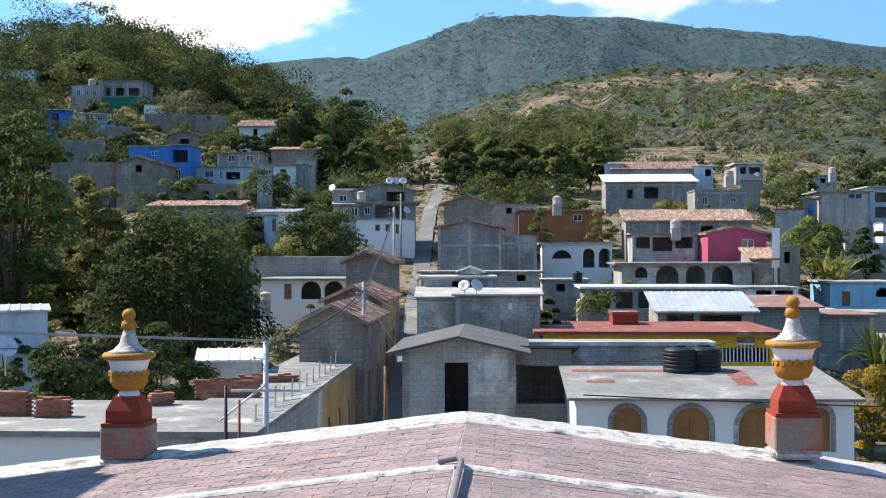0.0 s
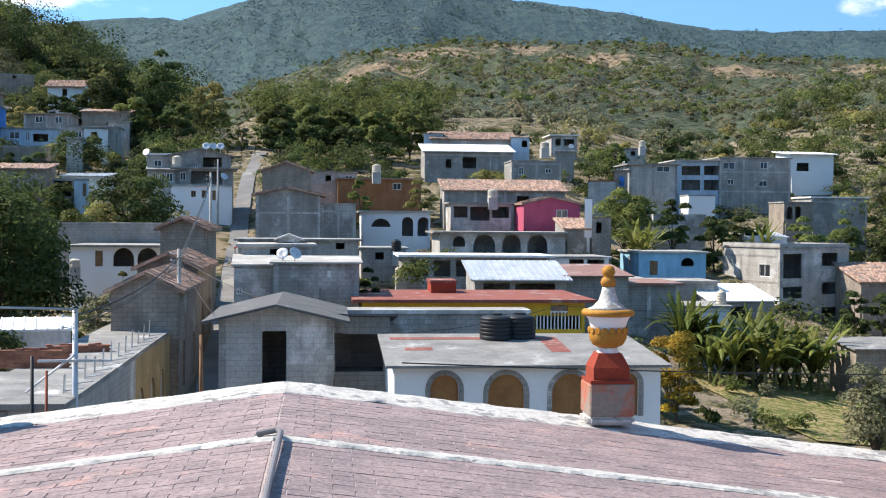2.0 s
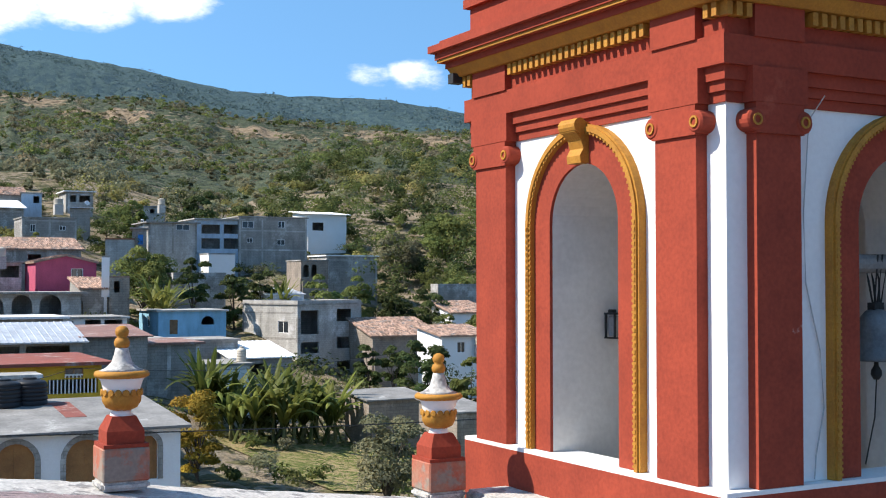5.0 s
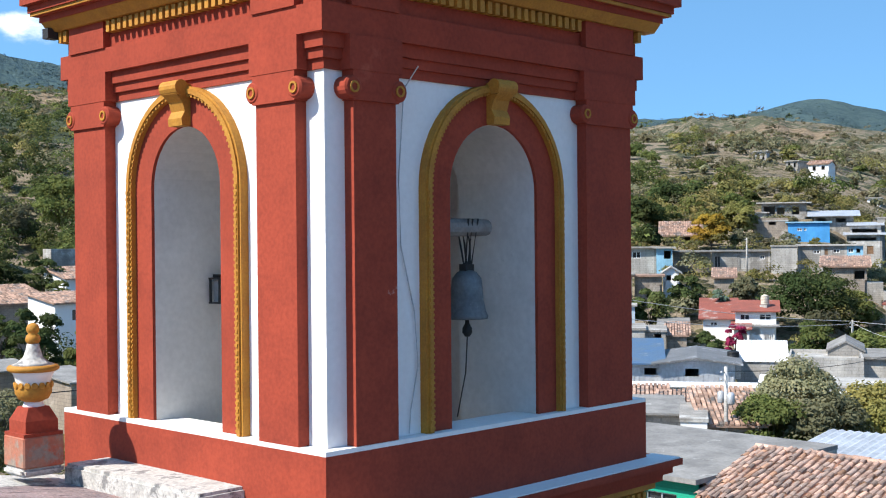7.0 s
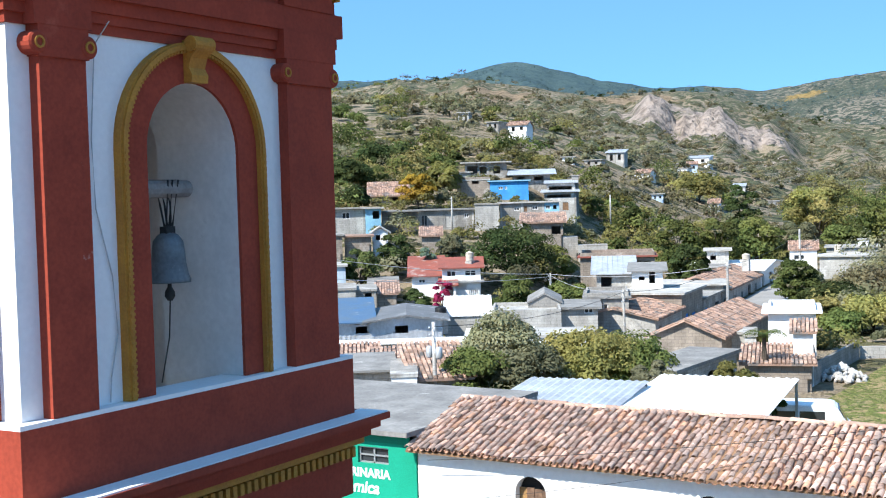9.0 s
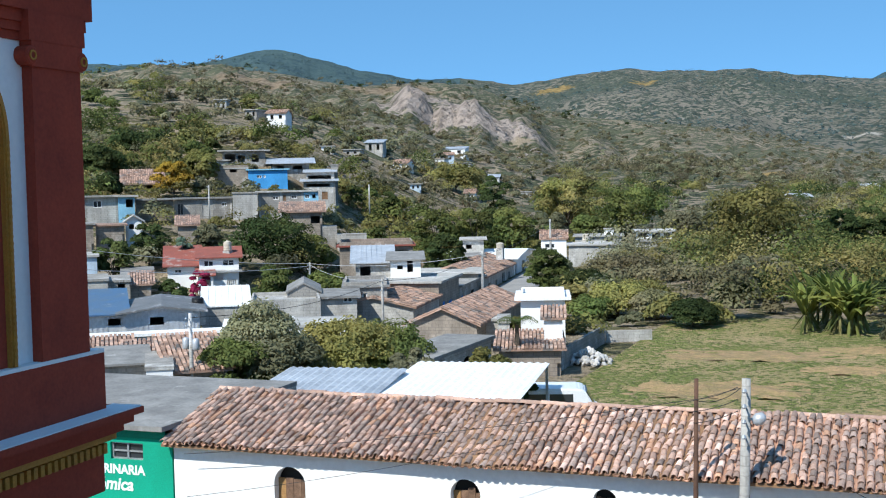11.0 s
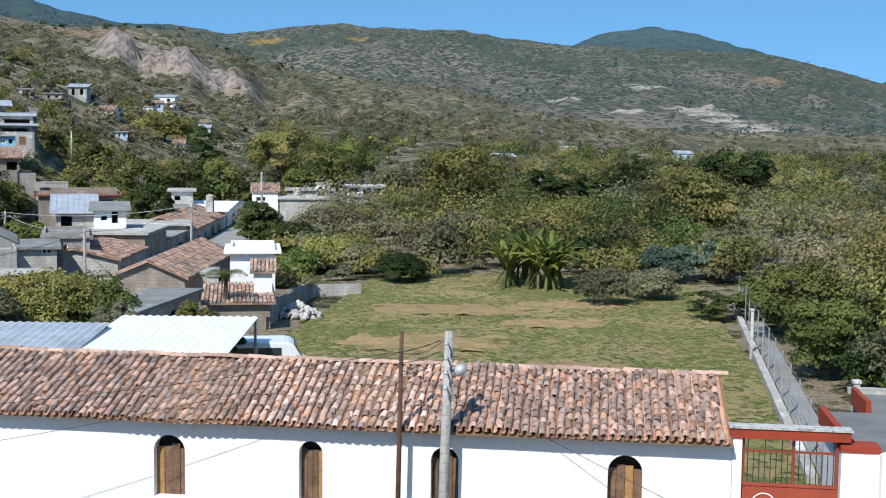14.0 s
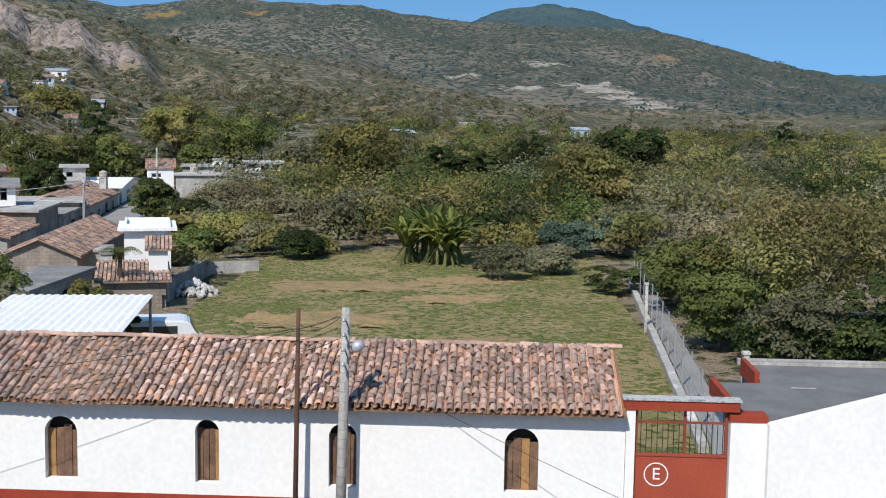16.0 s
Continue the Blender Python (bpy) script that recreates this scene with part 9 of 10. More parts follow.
def arched_wall(y0, n, material, label):
    aw = thing("arched_wall", pose(-5.2, 34.4, 0, 0, 0, 87) @ pose(y0, 0, 0), label, "wall", kind="structure")
    bm = bmesh.new()
    mids = [1.5 + 3.0 * k for k in range(n)]
    wall(bm, 3.0 * n, 4.5, 0.3, [(x - 0.65 - 1.5 * n, x + 0.65 - 1.5 * n, 0.3, 3.2) for x in mids], Matrix.Translation((1.5 * n, 0, 0)))
    part("wall_face", bm, material, aw)
    for x in mids:
        for sg in (-1, 1):
            bm = bmesh.new()
            prism(bm, [(x + sg * 0.65, 3.199)] + [(x + sg * 0.65 * math.sin(math.pi / 2 * q / 8), 2.55 + 0.65 * math.cos(math.pi / 2 * q / 8)) for q in range(9)], 0.002, 0.298)
            part("spandrel", bm, material, aw)
        part("door", boxes((x - 0.65, x + 0.65, 0.2, 0.24, 0.3, 3.2)), WOOD, aw)


arched_wall(0.0, 4, CONC2, "pale plastered street wall with arched doorways")
arched_wall(12.0, 5, OCHREW, "ochre street wall with arched doorways, plaster peeling")

BR = bmesh.new()
box(BR, -0.125, 0.125, -0.06, 0.06, 0, 0.065)
BRICK = mesh_of("brick", BR, BRICKM)


def brick_stack(x, y, z, nx, ny, nz, rz, label, seed=1, ragged=0.15):
    rng = random.Random(seed)
    s = thing("brick_stack", pose(x, y, z, 0, 0, rz), label, "brick stack")
    for k in range(nz):
        for i in range(nx):
            for j in range(ny):
                if k == nz - 1 and rng.random() < ragged * 3:
                    continue
                if 0 < i < nx - 1 and 0 < j < ny - 1 and k < nz - 2:
                    continue
                o = new("brick", BRICK)
                o.parent = s
                o.matrix_local = pose((i - nx / 2) * 0.255 + (0.06 if k % 2 else 0), (j - ny / 2) * 0.125, k * 0.068, 0, 0, rng.uniform(-3, 3))


brick_stack(-13.4, 38.0, 4.61, 5, 4, 11, -3, "stack of new red bricks on the flat roof", 1)
brick_stack(-11.9, 37.6, 4.61, 4, 4, 9, 4, "low stack of red bricks on the flat roof", 2)
brick_stack(-7.4, 42.6, 4.61, 9, 2, 10, -3, "ragged row of red bricks on the flat roof", 3, 0.25)
brick_stack(-9.3, 40.5, 4.61, 3, 3, 7, 30, "small heap of red bricks on the roof", 4, 0.3)
brick_stack(-6.7, 47.5, 4.61, 9, 3, 5, 12, "low heap of bricks at the back of the roof", 5, 0.3)
for k in range(12):
    yy = 36.2 + k * 1.55
    bm = bmesh.new()
    for q in range(3):
        tube(bm, [(0, q * 0.14, 0), (0.02, q * 0.14, 0.55 + 0.1 * (k % 3))], 0.012, 5)
    tube(bm, [(0.0, 0.3, 0.06), (0.55, 0.3, 0.14)], 0.025, 5)
    single("rebar_tuft", bm, STEEL, "pale steel rebar ends sticking out of the roof edge", "rebar", pose(-5.6 + (yy - 36) * 0.052, yy, 4.6), group="rebar ends along the roof")
utility_pole(-5.17, 35.6, 0, 7.1, 0.10, "grey steel utility pole with a crossarm by the flat roof", 2, ZINC)
single("crossarm", boxes((-1.0, 1.0, -0.04, 0.04, 0, 0.07)), ZINC, "pale steel crossarm on the utility pole", "crossarm", pose(-5.17, 35.48, 5.6))
bm = bmesh.new()
tube(bm, [(0, 0, 0), (-0.9, 0.3, -0.7), (-1.4, 0.5, -1.1)], 0.04, 6)
single("stay_pipe", bm, ZINC, "bent pale pipe leaning from the pole", "pipe", pose(-5.17, 35.4, 5.8))
utility_pole(-5.95, 33.4, 0, 6.0, 0.06, "thin dark iron post by the white house", 0, IRON)
utility_pole(-5.6, 33.5, 0, 5.6, 0.05, "thin rusty iron post by the white house", 0, RUST)
utility_pole(-3.75, 57.8, 1.0, 7.3, 0.11, "tall grey utility pole beside the lane", 3)
utility_pole(-2.25, 47.9, 0.6, 4.6, 0.09, "old wooden pole in the lane", 0, WOOD)
utility_pole(-4.0, 100, 4.5, 9.0, 0.12, "utility pole high up the lane", 3)
utility_pole(-4.4, 128, 7.0, 9.0, 0.12, "utility pole by the three-storey house", 3)
for h, x in ((6.9, 0.0), (6.75, 0.1), (6.6, -0.1)):
    wire([(-5.17 + x, 35.6, h), (-3.75, 57.8, h + 1.0), (-4.0, 100, h + 6.2)], 0.35, 0.014 if x else 0.03)
for a in ((-1.6, 46, 6.0), (0.6, 64, 7.2), (-4.2, 62, 5.0), (1.0, 52, 6.0)):
    wire([(-3.75, 57.8, 7.9), a], 0.2, 0.012)
wire([(-24, 11, 9.3), (-12.3, 33.79 - 7, 8.0), (-5.1, 35.6, 7.08)], 0.02, 0.035, "pale grey bundled cable strung to the pole", PALECABLE)
wire([(-24, 11.4, 9.2), (-5.1, 35.6, 7.0)], 0.3, 0.012)
wire([(30, 55, 6.0), (12, 48, 6.3), (2.6, 46, 5.4)], 0.4, 0.012)
wire([(4, 34.5, 5.6), (40, 40, 4.4)], 0.3, 0.02)


# ---- tanks and dishes on the roofs ----
def tank(x, y, z, r, h, material, label):
    t = thing("water_tank", pose(x, y, z), label, "water tank")
    bm = bmesh.new()
    out = [(r * 0.96, 0), (r, 0.05)]
    for k in range(5):
        zz = 0.08 + h * 0.72 * k / 5
        out += [(r, zz), (r, zz + h * 0.1), (r * 0.965, zz + h * 0.115), (r * 0.965, zz + h * 0.135)]
    out += [(r, h * 0.8), (r * 0.85, h * 0.9), (r * 0.4, h * 0.97)]
    lathe(bm, out, 22)
    part("tank_body", bm, material, t, smooth=True)
    bm = bmesh.new()
    lathe(bm, [(r * 0.4, h * 0.96), (r * 0.4, h * 1.02), (r * 0.3, h * 1.04)], 14)
    part("lid", bm, material, t)
    part("base_slab", boxes((-r * 0.9, r * 0.9, -r * 0.9, r * 0.9, -1.2, 0.0)), CONC2, t)


for x, y, z, r, h in ((8.79, 45.1, 5.2, 0.62, 0.98), (9.74, 45.35, 5.2, 0.62, 0.98), (4.16, 92.9, 7.3, 0.4, 0.85), (5.53, 92.8, 7.3, 0.45, 0.9), (10.78, 97.4, 7.3, 0.4, 0.9), (69.78, 37.41, 2.13, 0.38, 0.6)):
    tank(x, y, z, r, h, BLACKP, "black ribbed plastic water tank on a roof")
for x, y, z, r, h in ((3.17, 91.9, 6.9, 0.5, 1.1), (23.1, 120.8, 12.1, 0.5, 0.9), (34.8, 147.9, 18.9, 0.55, 0.8), (-67.0, 232.5, 41.9, 0.7, 1.3), (-8.7, 130.7, 15.5, 0.5, 0.9), (32.9, 83.9, 3.6, 0.36, 1.3), (95.67, 48.33, 4.2, 0.35, 0.85),
                      (53.7, 167.7, 20.6, 0.5, 0.9), (38.9, 165.6, 19.9, 0.5, 0.8), (-12.4, 85.1, 6.4, 0.35, 0.6), (12.45, 132.4, 15.0, 0.5, 0.9), (124.36, 31.24, 2.7, 0.4, 0.6), (147.91, 26.35, 2.3, 0.45, 0.8), (60.3, 94.5, 3.9, 0.45, 0.8), (10.0, 87.4, 5.6, 0.4, 0.8)):
    tank(x, y, z, r, h, CREAM, "cream plastic water tank on a roof")


def dish(x, y, z, r, rz, label="grey satellite dish on a roof"):
    d = thing("satellite_dish", pose(x, y, z, 0, 0, rz), label, "satellite dish")
    bm = bmesh.new()
    lathe(bm, [(0.02, 0.0), (r * 0.5, r * 0.06), (r, r * 0.22), (r * 0.98, r * 0.25), (r * 0.5, r * 0.1), (0.03, 0.03)], 20, Matrix.Translation((0, 0, r)) @ Matrix.Rotation(radians(60), 4, "X"))
    part("reflector", bm, ZINC, d, smooth=True)
    bm = bmesh.new()
    tube(bm, [(0, 0, -0.6), (0, 0, r)], 0.03, 6)
    part("mast", bm, STEEL, d)
    bm = bmesh.new()
    tube(bm, [(0, -0.05, r * 0.5), (0, -r * 0.8, r * 1.3)], 0.015, 5)
    part("feed_arm", bm, STEEL, d)


for x, y, z, r, rz in ((1.15, 63.95, 7.6, 0.32, -20), (1.77, 63.9, 7.6, 0.34, 30), (-5.72, 131.8, 17.1, 0.42, 0), (-4.99, 131.9, 17.1, 0.42, 10), (-4.25, 131.9, 17.1, 0.42, 0), (-3.8, 128.5, 13.8, 0.4, 30), (-11.8, 130.4, 16.3, 0.4, -30), (-15.2, 42.3, 6.0, 0.4, 40), (48.5, 187.8, 21.4, 0.4, 0)):
    dish(x, y, z, r, rz)
um = thing("red_awning", pose(-1.0, 98, ground(-1.0, 98)), "red canvas awning over the lane", "awning")
bm = bmesh.new()
prism(bm, [(-1.1, 2.5), (0, 3.2), (1.1, 2.5), (1.05, 2.42), (0, 3.1), (-1.05, 2.42)], -0.9, 0.9)
part("canvas", bm, paint("red_canvas", (0.6, 0.07, 0.06)), um)
for sx in (-1, 1):
    for sy in (-0.8, 0.8):
        part("post", boxes((sx - 0.03, sx + 0.03, sy - 0.03, sy + 0.03, -0.2, 2.45)), STEEL, um)
palm(17.6, 83.5, 2.2, "short palm in front of the long house", 14, 1.5)
palm(63.0, 14.9, 2.9, "short palm beside the white house", 16, 1.3)
palm(104.1, 41.9, 1.7, "leafy palm among the eastern houses", 18, 2.4)
palm(128.2, 42.9, 4.2, "tall palm on the eastern slope", 18, 2.6)

tree(-14.1, 68.5, 10.8, 10.4, LEAFM, "broad dark mango tree above the roofs", clumps=64, per=300, size=0.14, trunk=0.08)
tree(-23.8, 80.5, 13.6, 5.3, LEAFY, "tall light green tree with a narrow crown", clumps=44, per=240, size=0.14, trunk=0.15)
tree(-26.9, 75.3, 17.8, 7.1, LEAF, "tall leafy tree at the foot of the hill", clumps=60, per=260, size=0.15, trunk=0.08)
tree(-13.8, 44.9, 7.1, 4.5, LEAFD, "low spreading bush beside the flat roofs", clumps=34, per=260, size=0.09, trunk=0.1)
tree(-11.2, 48.7, 6.6, 4.5, LEAFD, "low spreading bush beside the flat roofs", clumps=34, per=260, size=0.09, trunk=0.1)
tree(-15.7, 45.3, 6.3, 3.6, LEAFM, "dark bush behind the flat roofs", clumps=20, per=220, size=0.1, trunk=0.1)
tree(-11.8, 111.3, 8.3, 8.8, LEAFM, "dense dark tree beside the lane", clumps=30, per=200, size=0.17, trunk=0.15)
tree(-13.3, 103.1, 5.9, 5.3, LEAFY, "yellowing shrub below the dark tree", clumps=18, per=170, size=0.15, trunk=0.1)
tree(-19.8, 116.3, 6.3, 6.3, LEAF, "green tree among the hillside houses", clumps=22, per=170, size=0.17)
tree(-22.3, 97.4, 8.1, 5.6, LEAFG, "greyish tree among the hillside houses", clumps=22, per=170, size=0.15)
tree(-23.8, 198.5, 11.5, 8.4, LEAFD, "tall dark tree on the hillside", clumps=26, per=150, size=0.26)
tree(-15.3, 199.4, 14.5, 8.8, LEAFD, "tall dark evergreen on the hillside", clumps=30, per=150, size=0.26, trunk=0.1)
tree(-12.9, 184.5, 7.8, 5.6, LEAFD, "dark conical tree by the lane", clumps=20, per=150, size=0.24, trunk=0.1)
tree(-7.3, 194.8, 9.8, 6.8, LEAFY, "bright yellow-green tree above the lane", clumps=22, per=150, size=0.24)
tree(-19.1, 184.0, 7.7, 6.9, LEAF, "green tree above the terraced houses", clumps=20, per=140, size=0.24)
tree(-2.7, 189.9, 6.6, 3.1, LEAFG, "thin grey tree above the lane", clumps=12, per=110, size=0.2)
tree(2.3, 185.9, 7.6, 6.4, LEAF, "leafy tree in the wood above the town", clumps=24, per=160, size=0.26, trunk=0.12)
tree(7.5, 188.8, 8.3, 6.4, LEAF, "leafy tree in the wood above the town", clumps=24, per=160, size=0.26, trunk=0.12)
tree(12.8, 191.5, 8.2, 6.4, LEAF, "leafy tree in the wood above the town", clumps=24, per=160, size=0.26, trunk=0.12)
tree(17.5, 185.1, 8.6, 6.4, LEAF, "leafy tree in the wood above the town", clumps=24, per=160, size=0.26, trunk=0.12)
tree(22.8, 187.6, 8.3, 6.4, LEAF, "leafy tree in the wood above the town", clumps=24, per=160, size=0.26, trunk=0.12)
tree(2.9, 175.9, 5.9, 5.8, LEAFD, "dark tree at the edge of the wood", clumps=18, per=150, size=0.25, trunk=0.1)
tree(7.6, 178.8, 6.4, 5.8, LEAFD, "dark tree at the edge of the wood", clumps=18, per=150, size=0.25, trunk=0.1)
tree(12.5, 181.5, 6.5, 5.8, LEAFD, "dark tree at the edge of the wood", clumps=18, per=150, size=0.25, trunk=0.1)
tree(-17.6, 177.1, 3.8, 2.1, DRYLEAF, "dry maize standing on a terrace", clumps=8, per=60, size=0.2, trunk=0.1)
tree(-16.2, 180.2, 3.6, 2.1, DRYLEAF, "dry maize standing on a terrace", clumps=8, per=60, size=0.2, trunk=0.1)
tree(-14.8, 183.4, 3.4, 2.1, DRYLEAF, "dry maize standing on a terrace", clumps=8, per=60, size=0.2, trunk=0.1)
tree(-12.7, 177.5, 4.1, 2.1, DRYLEAF, "dry maize standing on a terrace", clumps=8, per=60, size=0.2, trunk=0.1)
tree(-6.7, 177.8, 4.7, 2.5, DRYLEAF, "dry maize standing on a terrace", clumps=8, per=60, size=0.2, trunk=0.1)
tree(-4.9, 180.9, 4.4, 2.5, DRYLEAF, "dry maize standing on a terrace", clumps=8, per=60, size=0.2, trunk=0.1)
tree(-2.9, 183.9, 4.1, 2.5, DRYLEAF, "dry maize standing on a terrace", clumps=8, per=60, size=0.2, trunk=0.1)
tree(-0.9, 178.0, 4.5, 2.5, DRYLEAF, "dry maize standing on a terrace", clumps=8, per=60, size=0.2, trunk=0.1)
tree(-46.8, 220.0, 8.1, 12.5, LEAFG, "pale dry tree by the hilltop house", clumps=20, per=110, size=0.25)
tree(-70.0, 239.9, 8.2, 15.1, LEAF, "pine-like tree by the hilltop house", clumps=20, per=140, size=0.28)
tree(40.0, 144.5, 7.0, 6.3, DRYLEAF, "dry bare-branched shrub above the houses", clumps=18, per=110, size=0.16)
tree(30.0, 155.1, 3.1, 5.9, LEAFY, "shrub in front of the sheet-roofed house", clumps=14, per=120, size=0.18)
tree(31.7, 144.5, 4.3, 2.1, LEAF, "small green shrub by the grey house", clumps=8, per=120, size=0.18)
tree(10.8, 129.5, 6.1, 2.7, LEAF, "shrub beside the orange house", clumps=10, per=120, size=0.17)
tree(17.1, 128.8, 6.0, 3.6, LEAFY, "shrub beside the orange house wall", clumps=10, per=120, size=0.17)
tree(6.1, 65.7, 5.8, 1.4, LEAFD, "dark tree between the grey houses", clumps=12, per=200, size=0.1)
tree(-7.9, 74.5, 4.6, 1.7, LEAFY, "yellow shrub beside the tiled roofs", clumps=10, per=160, size=0.11)
tree(-7.2, 62.5, 5.1, 3.8, LEAFG, "overgrown shrub on the lane wall", clumps=24, per=150, size=0.1)
tree(37.6, 122.3, 7.1, 6.5, LEAF, "round green tree by the blue house", clumps=20, per=170, size=0.17)
tree(42.8, 122.7, 7.9, 4.2, LEAFD, "dark tree among the houses", clumps=16, per=170, size=0.17)
tree(51.4, 172.5, 6.4, 4.2, LEAF, "tree behind the pale houses", clumps=14, per=130, size=0.24)
tree(61.7, 174.4, 9.6, 6.0, LEAFD, "dark tree behind the pale houses", clumps=16, per=130, size=0.24)
banana_clump(35.8, 112.4, 3, 6.2, 1.4, "young banana plant among the houses")
banana_clump(30.2, 72.0, 34, 4.7, 4.4, "banana plant in a dense grove by the meadow", dry=0.25)
tree(20.2, 56.6, 4.5, 3.2, LEAFYY, "shrub covered in yellow leaves", clumps=24, per=220, size=0.09, trunk=0.05)
tree(25.5, 47.7, 4.8, 3.6, LEAFG, "grey-green bush beside the meadow", clumps=26, per=240, size=0.085, trunk=0.05)
tree(42.6, 74.8, 7.3, 4.4, LEAFD, "dark tree beside the tall block", clumps=24, per=200, size=0.13, trunk=0.15)
tree(44.7, 71.2, 5.4, 2.8, LEAF, "green tree behind the finial", clumps=16, per=190, size=0.13)
tree(58.9, 124.9, 6.8, 5.2, LEAF, "green tree above the tall block", clumps=18, per=160, size=0.18)
tree(64.0, 125.8, 7.6, 5.2, LEAF, "green tree above the tall block", clumps=18, per=160, size=0.18)
tree(66.7, 123.2, 7.7, 5.3, LEAFD, "tree above the tiled house", clumps=18, per=160, size=0.18)
tree(71.8, 123.8, 6.7, 5.3, LEAFD, "tree above the tiled house", clumps=18, per=160, size=0.18)
tree(82.4, 151.1, 6.8, 8.0, LEAFG, "pale tree on the slope", clumps=20, per=150, size=0.22)
tree(92.9, 154.3, 8.4, 9.2, LEAF, "tall leafy tree on the slope", clumps=26, per=170, size=0.22)
tree(102.1, 154.4, 4.2, 8.6, LEAFD, "dark tree on the slope behind the tower", clumps=22, per=150, size=0.22)
tree(40.9, 134.0, 5.1, 6.5, LEAF, "dark green tree by the pink house", clumps=20, per=160, size=0.18)
tree(47.5, 123.3, 6.7, 3.8, LEAFD, "tree above the blue house", clumps=14, per=150, size=0.18)
tree(51.5, 124.9, 6.1, 3.8, LEAFD, "tree above the blue house", clumps=14, per=150, size=0.18)
banana_clump(37.6, 118.3, 3, 5.2, 1.7, "banana plant above the blue house")
banana_clump(52.0, 123.6, 3, 5.5, 1.6, "banana plant on the slope")
banana_clump(84.2, -1.7, 26, 4.1, 3.4, "banana plant in a clump behind the field", dry=0.3)
tree(74.0, -5.8, 2.1, 3.8, LEAFG, "spreading grey-green shrub in the field", clumps=24, per=220, size=0.1, trunk=0.05)
tree(76.7, -8.9, 1.8, 3.8, LEAFG, "spreading grey-green shrub in the field", clumps=24, per=220, size=0.1, trunk=0.05)
tree(85.5, -10.9, 2.7, 4.2, LEAFB, "blue-green shrub behind the field", clumps=24, per=200, size=0.12, trunk=0.1)
tree(88.1, -14.4, 2.5, 4.2, LEAFB, "blue-green shrub behind the field", clumps=24, per=200, size=0.12, trunk=0.1)
tree(128.1, 5.0, 9.6, 10.4, LEAFY, "tall pale eucalyptus above the wood", clumps=46, per=190, size=0.2, open_=0.2)
tree(120.2, -1.2, 4.2, 3.6, LEAFM, "dark pointed conifer in the wood", clumps=22, per=200, size=0.16, trunk=0.05)
tree(150.2, -3.4, 6.9, 4.8, LEAFM, "dark tree in the valley wood", clumps=24, per=150, size=0.22, trunk=0.05)
tree(153.0, -7.2, 6.8, 4.8, LEAFM, "dark tree in the valley wood", clumps=24, per=150, size=0.22, trunk=0.05)
tree(169.8, -12.0, 5.7, 4.9, LEAFD, "dark broad tree in the valley wood", clumps=24, per=150, size=0.24, trunk=0.05)
tree(172.5, -16.0, 5.6, 4.9, LEAFD, "dark broad tree in the valley wood", clumps=24, per=150, size=0.24, trunk=0.05)
tree(187.7, -31.0, 8.5, 7.2, LEAFD, "tall dark tree in the valley wood", clumps=24, per=150, size=0.26, trunk=0.05)
tree(189.7, -36.6, 8.5, 7.2, LEAFD, "tall dark tree in the valley wood", clumps=24, per=150, size=0.26, trunk=0.05)
tree(115.0, -16.9, 6.7, 10.0, LEAFO, "big domed olive-green tree", clumps=36, per=200, size=0.2, trunk=0.1)
tree(119.9, -9.2, 2.5, 3.8, LEAFY, "yellow-green tree behind the banana clump", clumps=18, per=150, size=0.17)
tree(122.6, -12.3, 2.3, 3.8, LEAFY, "yellow-green tree behind the banana clump", clumps=18, per=150, size=0.17)
tree(55.2, -18.8, 6.6, 10.0, LEAFO, "large tree in cream blossom", clumps=60, per=280, size=0.1, second=CREAMFL, trunk=0.1)
tree(60.7, -14.1, 4.1, 5.2, LEAF, "leafy tree along the fenced path", clumps=26, per=230, size=0.11, trunk=0.1)
tree(50.6, -13.2, 3.5, 3.9, LEAF, "bright green shrub beside the path", clumps=26, per=230, size=0.1, trunk=0.08)
tree(45.9, -15.2, 3.4, 4.2, LEAFG, "dry grey-green shrub behind the tarred roof", clumps=26, per=230, size=0.08, trunk=0.08)
tree(43.1, -16.9, 4.3, 2.8, LEAFD, "dark bush behind the tarred roof", clumps=24, per=230, size=0.09, trunk=0.08)
tree(-18.4, 52.9, 6.5, 1.8, LEAFM, "dark shrub behind the pale shed", clumps=16, per=200, size=0.1, trunk=0.05)
tree(-25.0, 84.3, 8.2, 4.5, LEAFM, "dark tree below the hillside houses", clumps=26, per=220, size=0.15, trunk=0.08)
tree(-28.2, 81.2, 9.1, 4.4, LEAFD, "dark tree at the foot of the hill", clumps=28, per=220, size=0.15, trunk=0.08)
tree(-14.4, 98.9, 5.5, 4.6, LEAF, "green shrub above the white house", clumps=16, per=180, size=0.14)
tree(51.2, 99.7, 5.1, 3.2, LEAFD, "dark trees in front of the tiled house", clumps=16, per=180, size=0.15, trunk=0.06)
tree(54.9, 101.2, 5.0, 3.2, LEAFD, "dark trees in front of the tiled house", clumps=16, per=180, size=0.15, trunk=0.06)
tree(66.8, 111.6, 6.9, 4.3, LEAF, "green trees around the white house", clumps=18, per=170, size=0.17, trunk=0.06)
tree(71.3, 112.4, 5.8, 4.3, LEAF, "green trees around the white house", clumps=18, per=170, size=0.17, trunk=0.06)
tree(100.1, 5.0, 4.2, 2.6, LEAFG, "pale open tree behind the field", clumps=18, per=120, size=0.13, trunk=0.1)
tree(103.2, 3.1, 4.0, 2.6, LEAFG, "pale open tree behind the field", clumps=18, per=120, size=0.13, trunk=0.1)
tree(118.2, -0.7, 4.8, 1.9, LEAFM, "narrow dark conifer behind the banana plants", clumps=16, per=170, size=0.15, trunk=0.05)
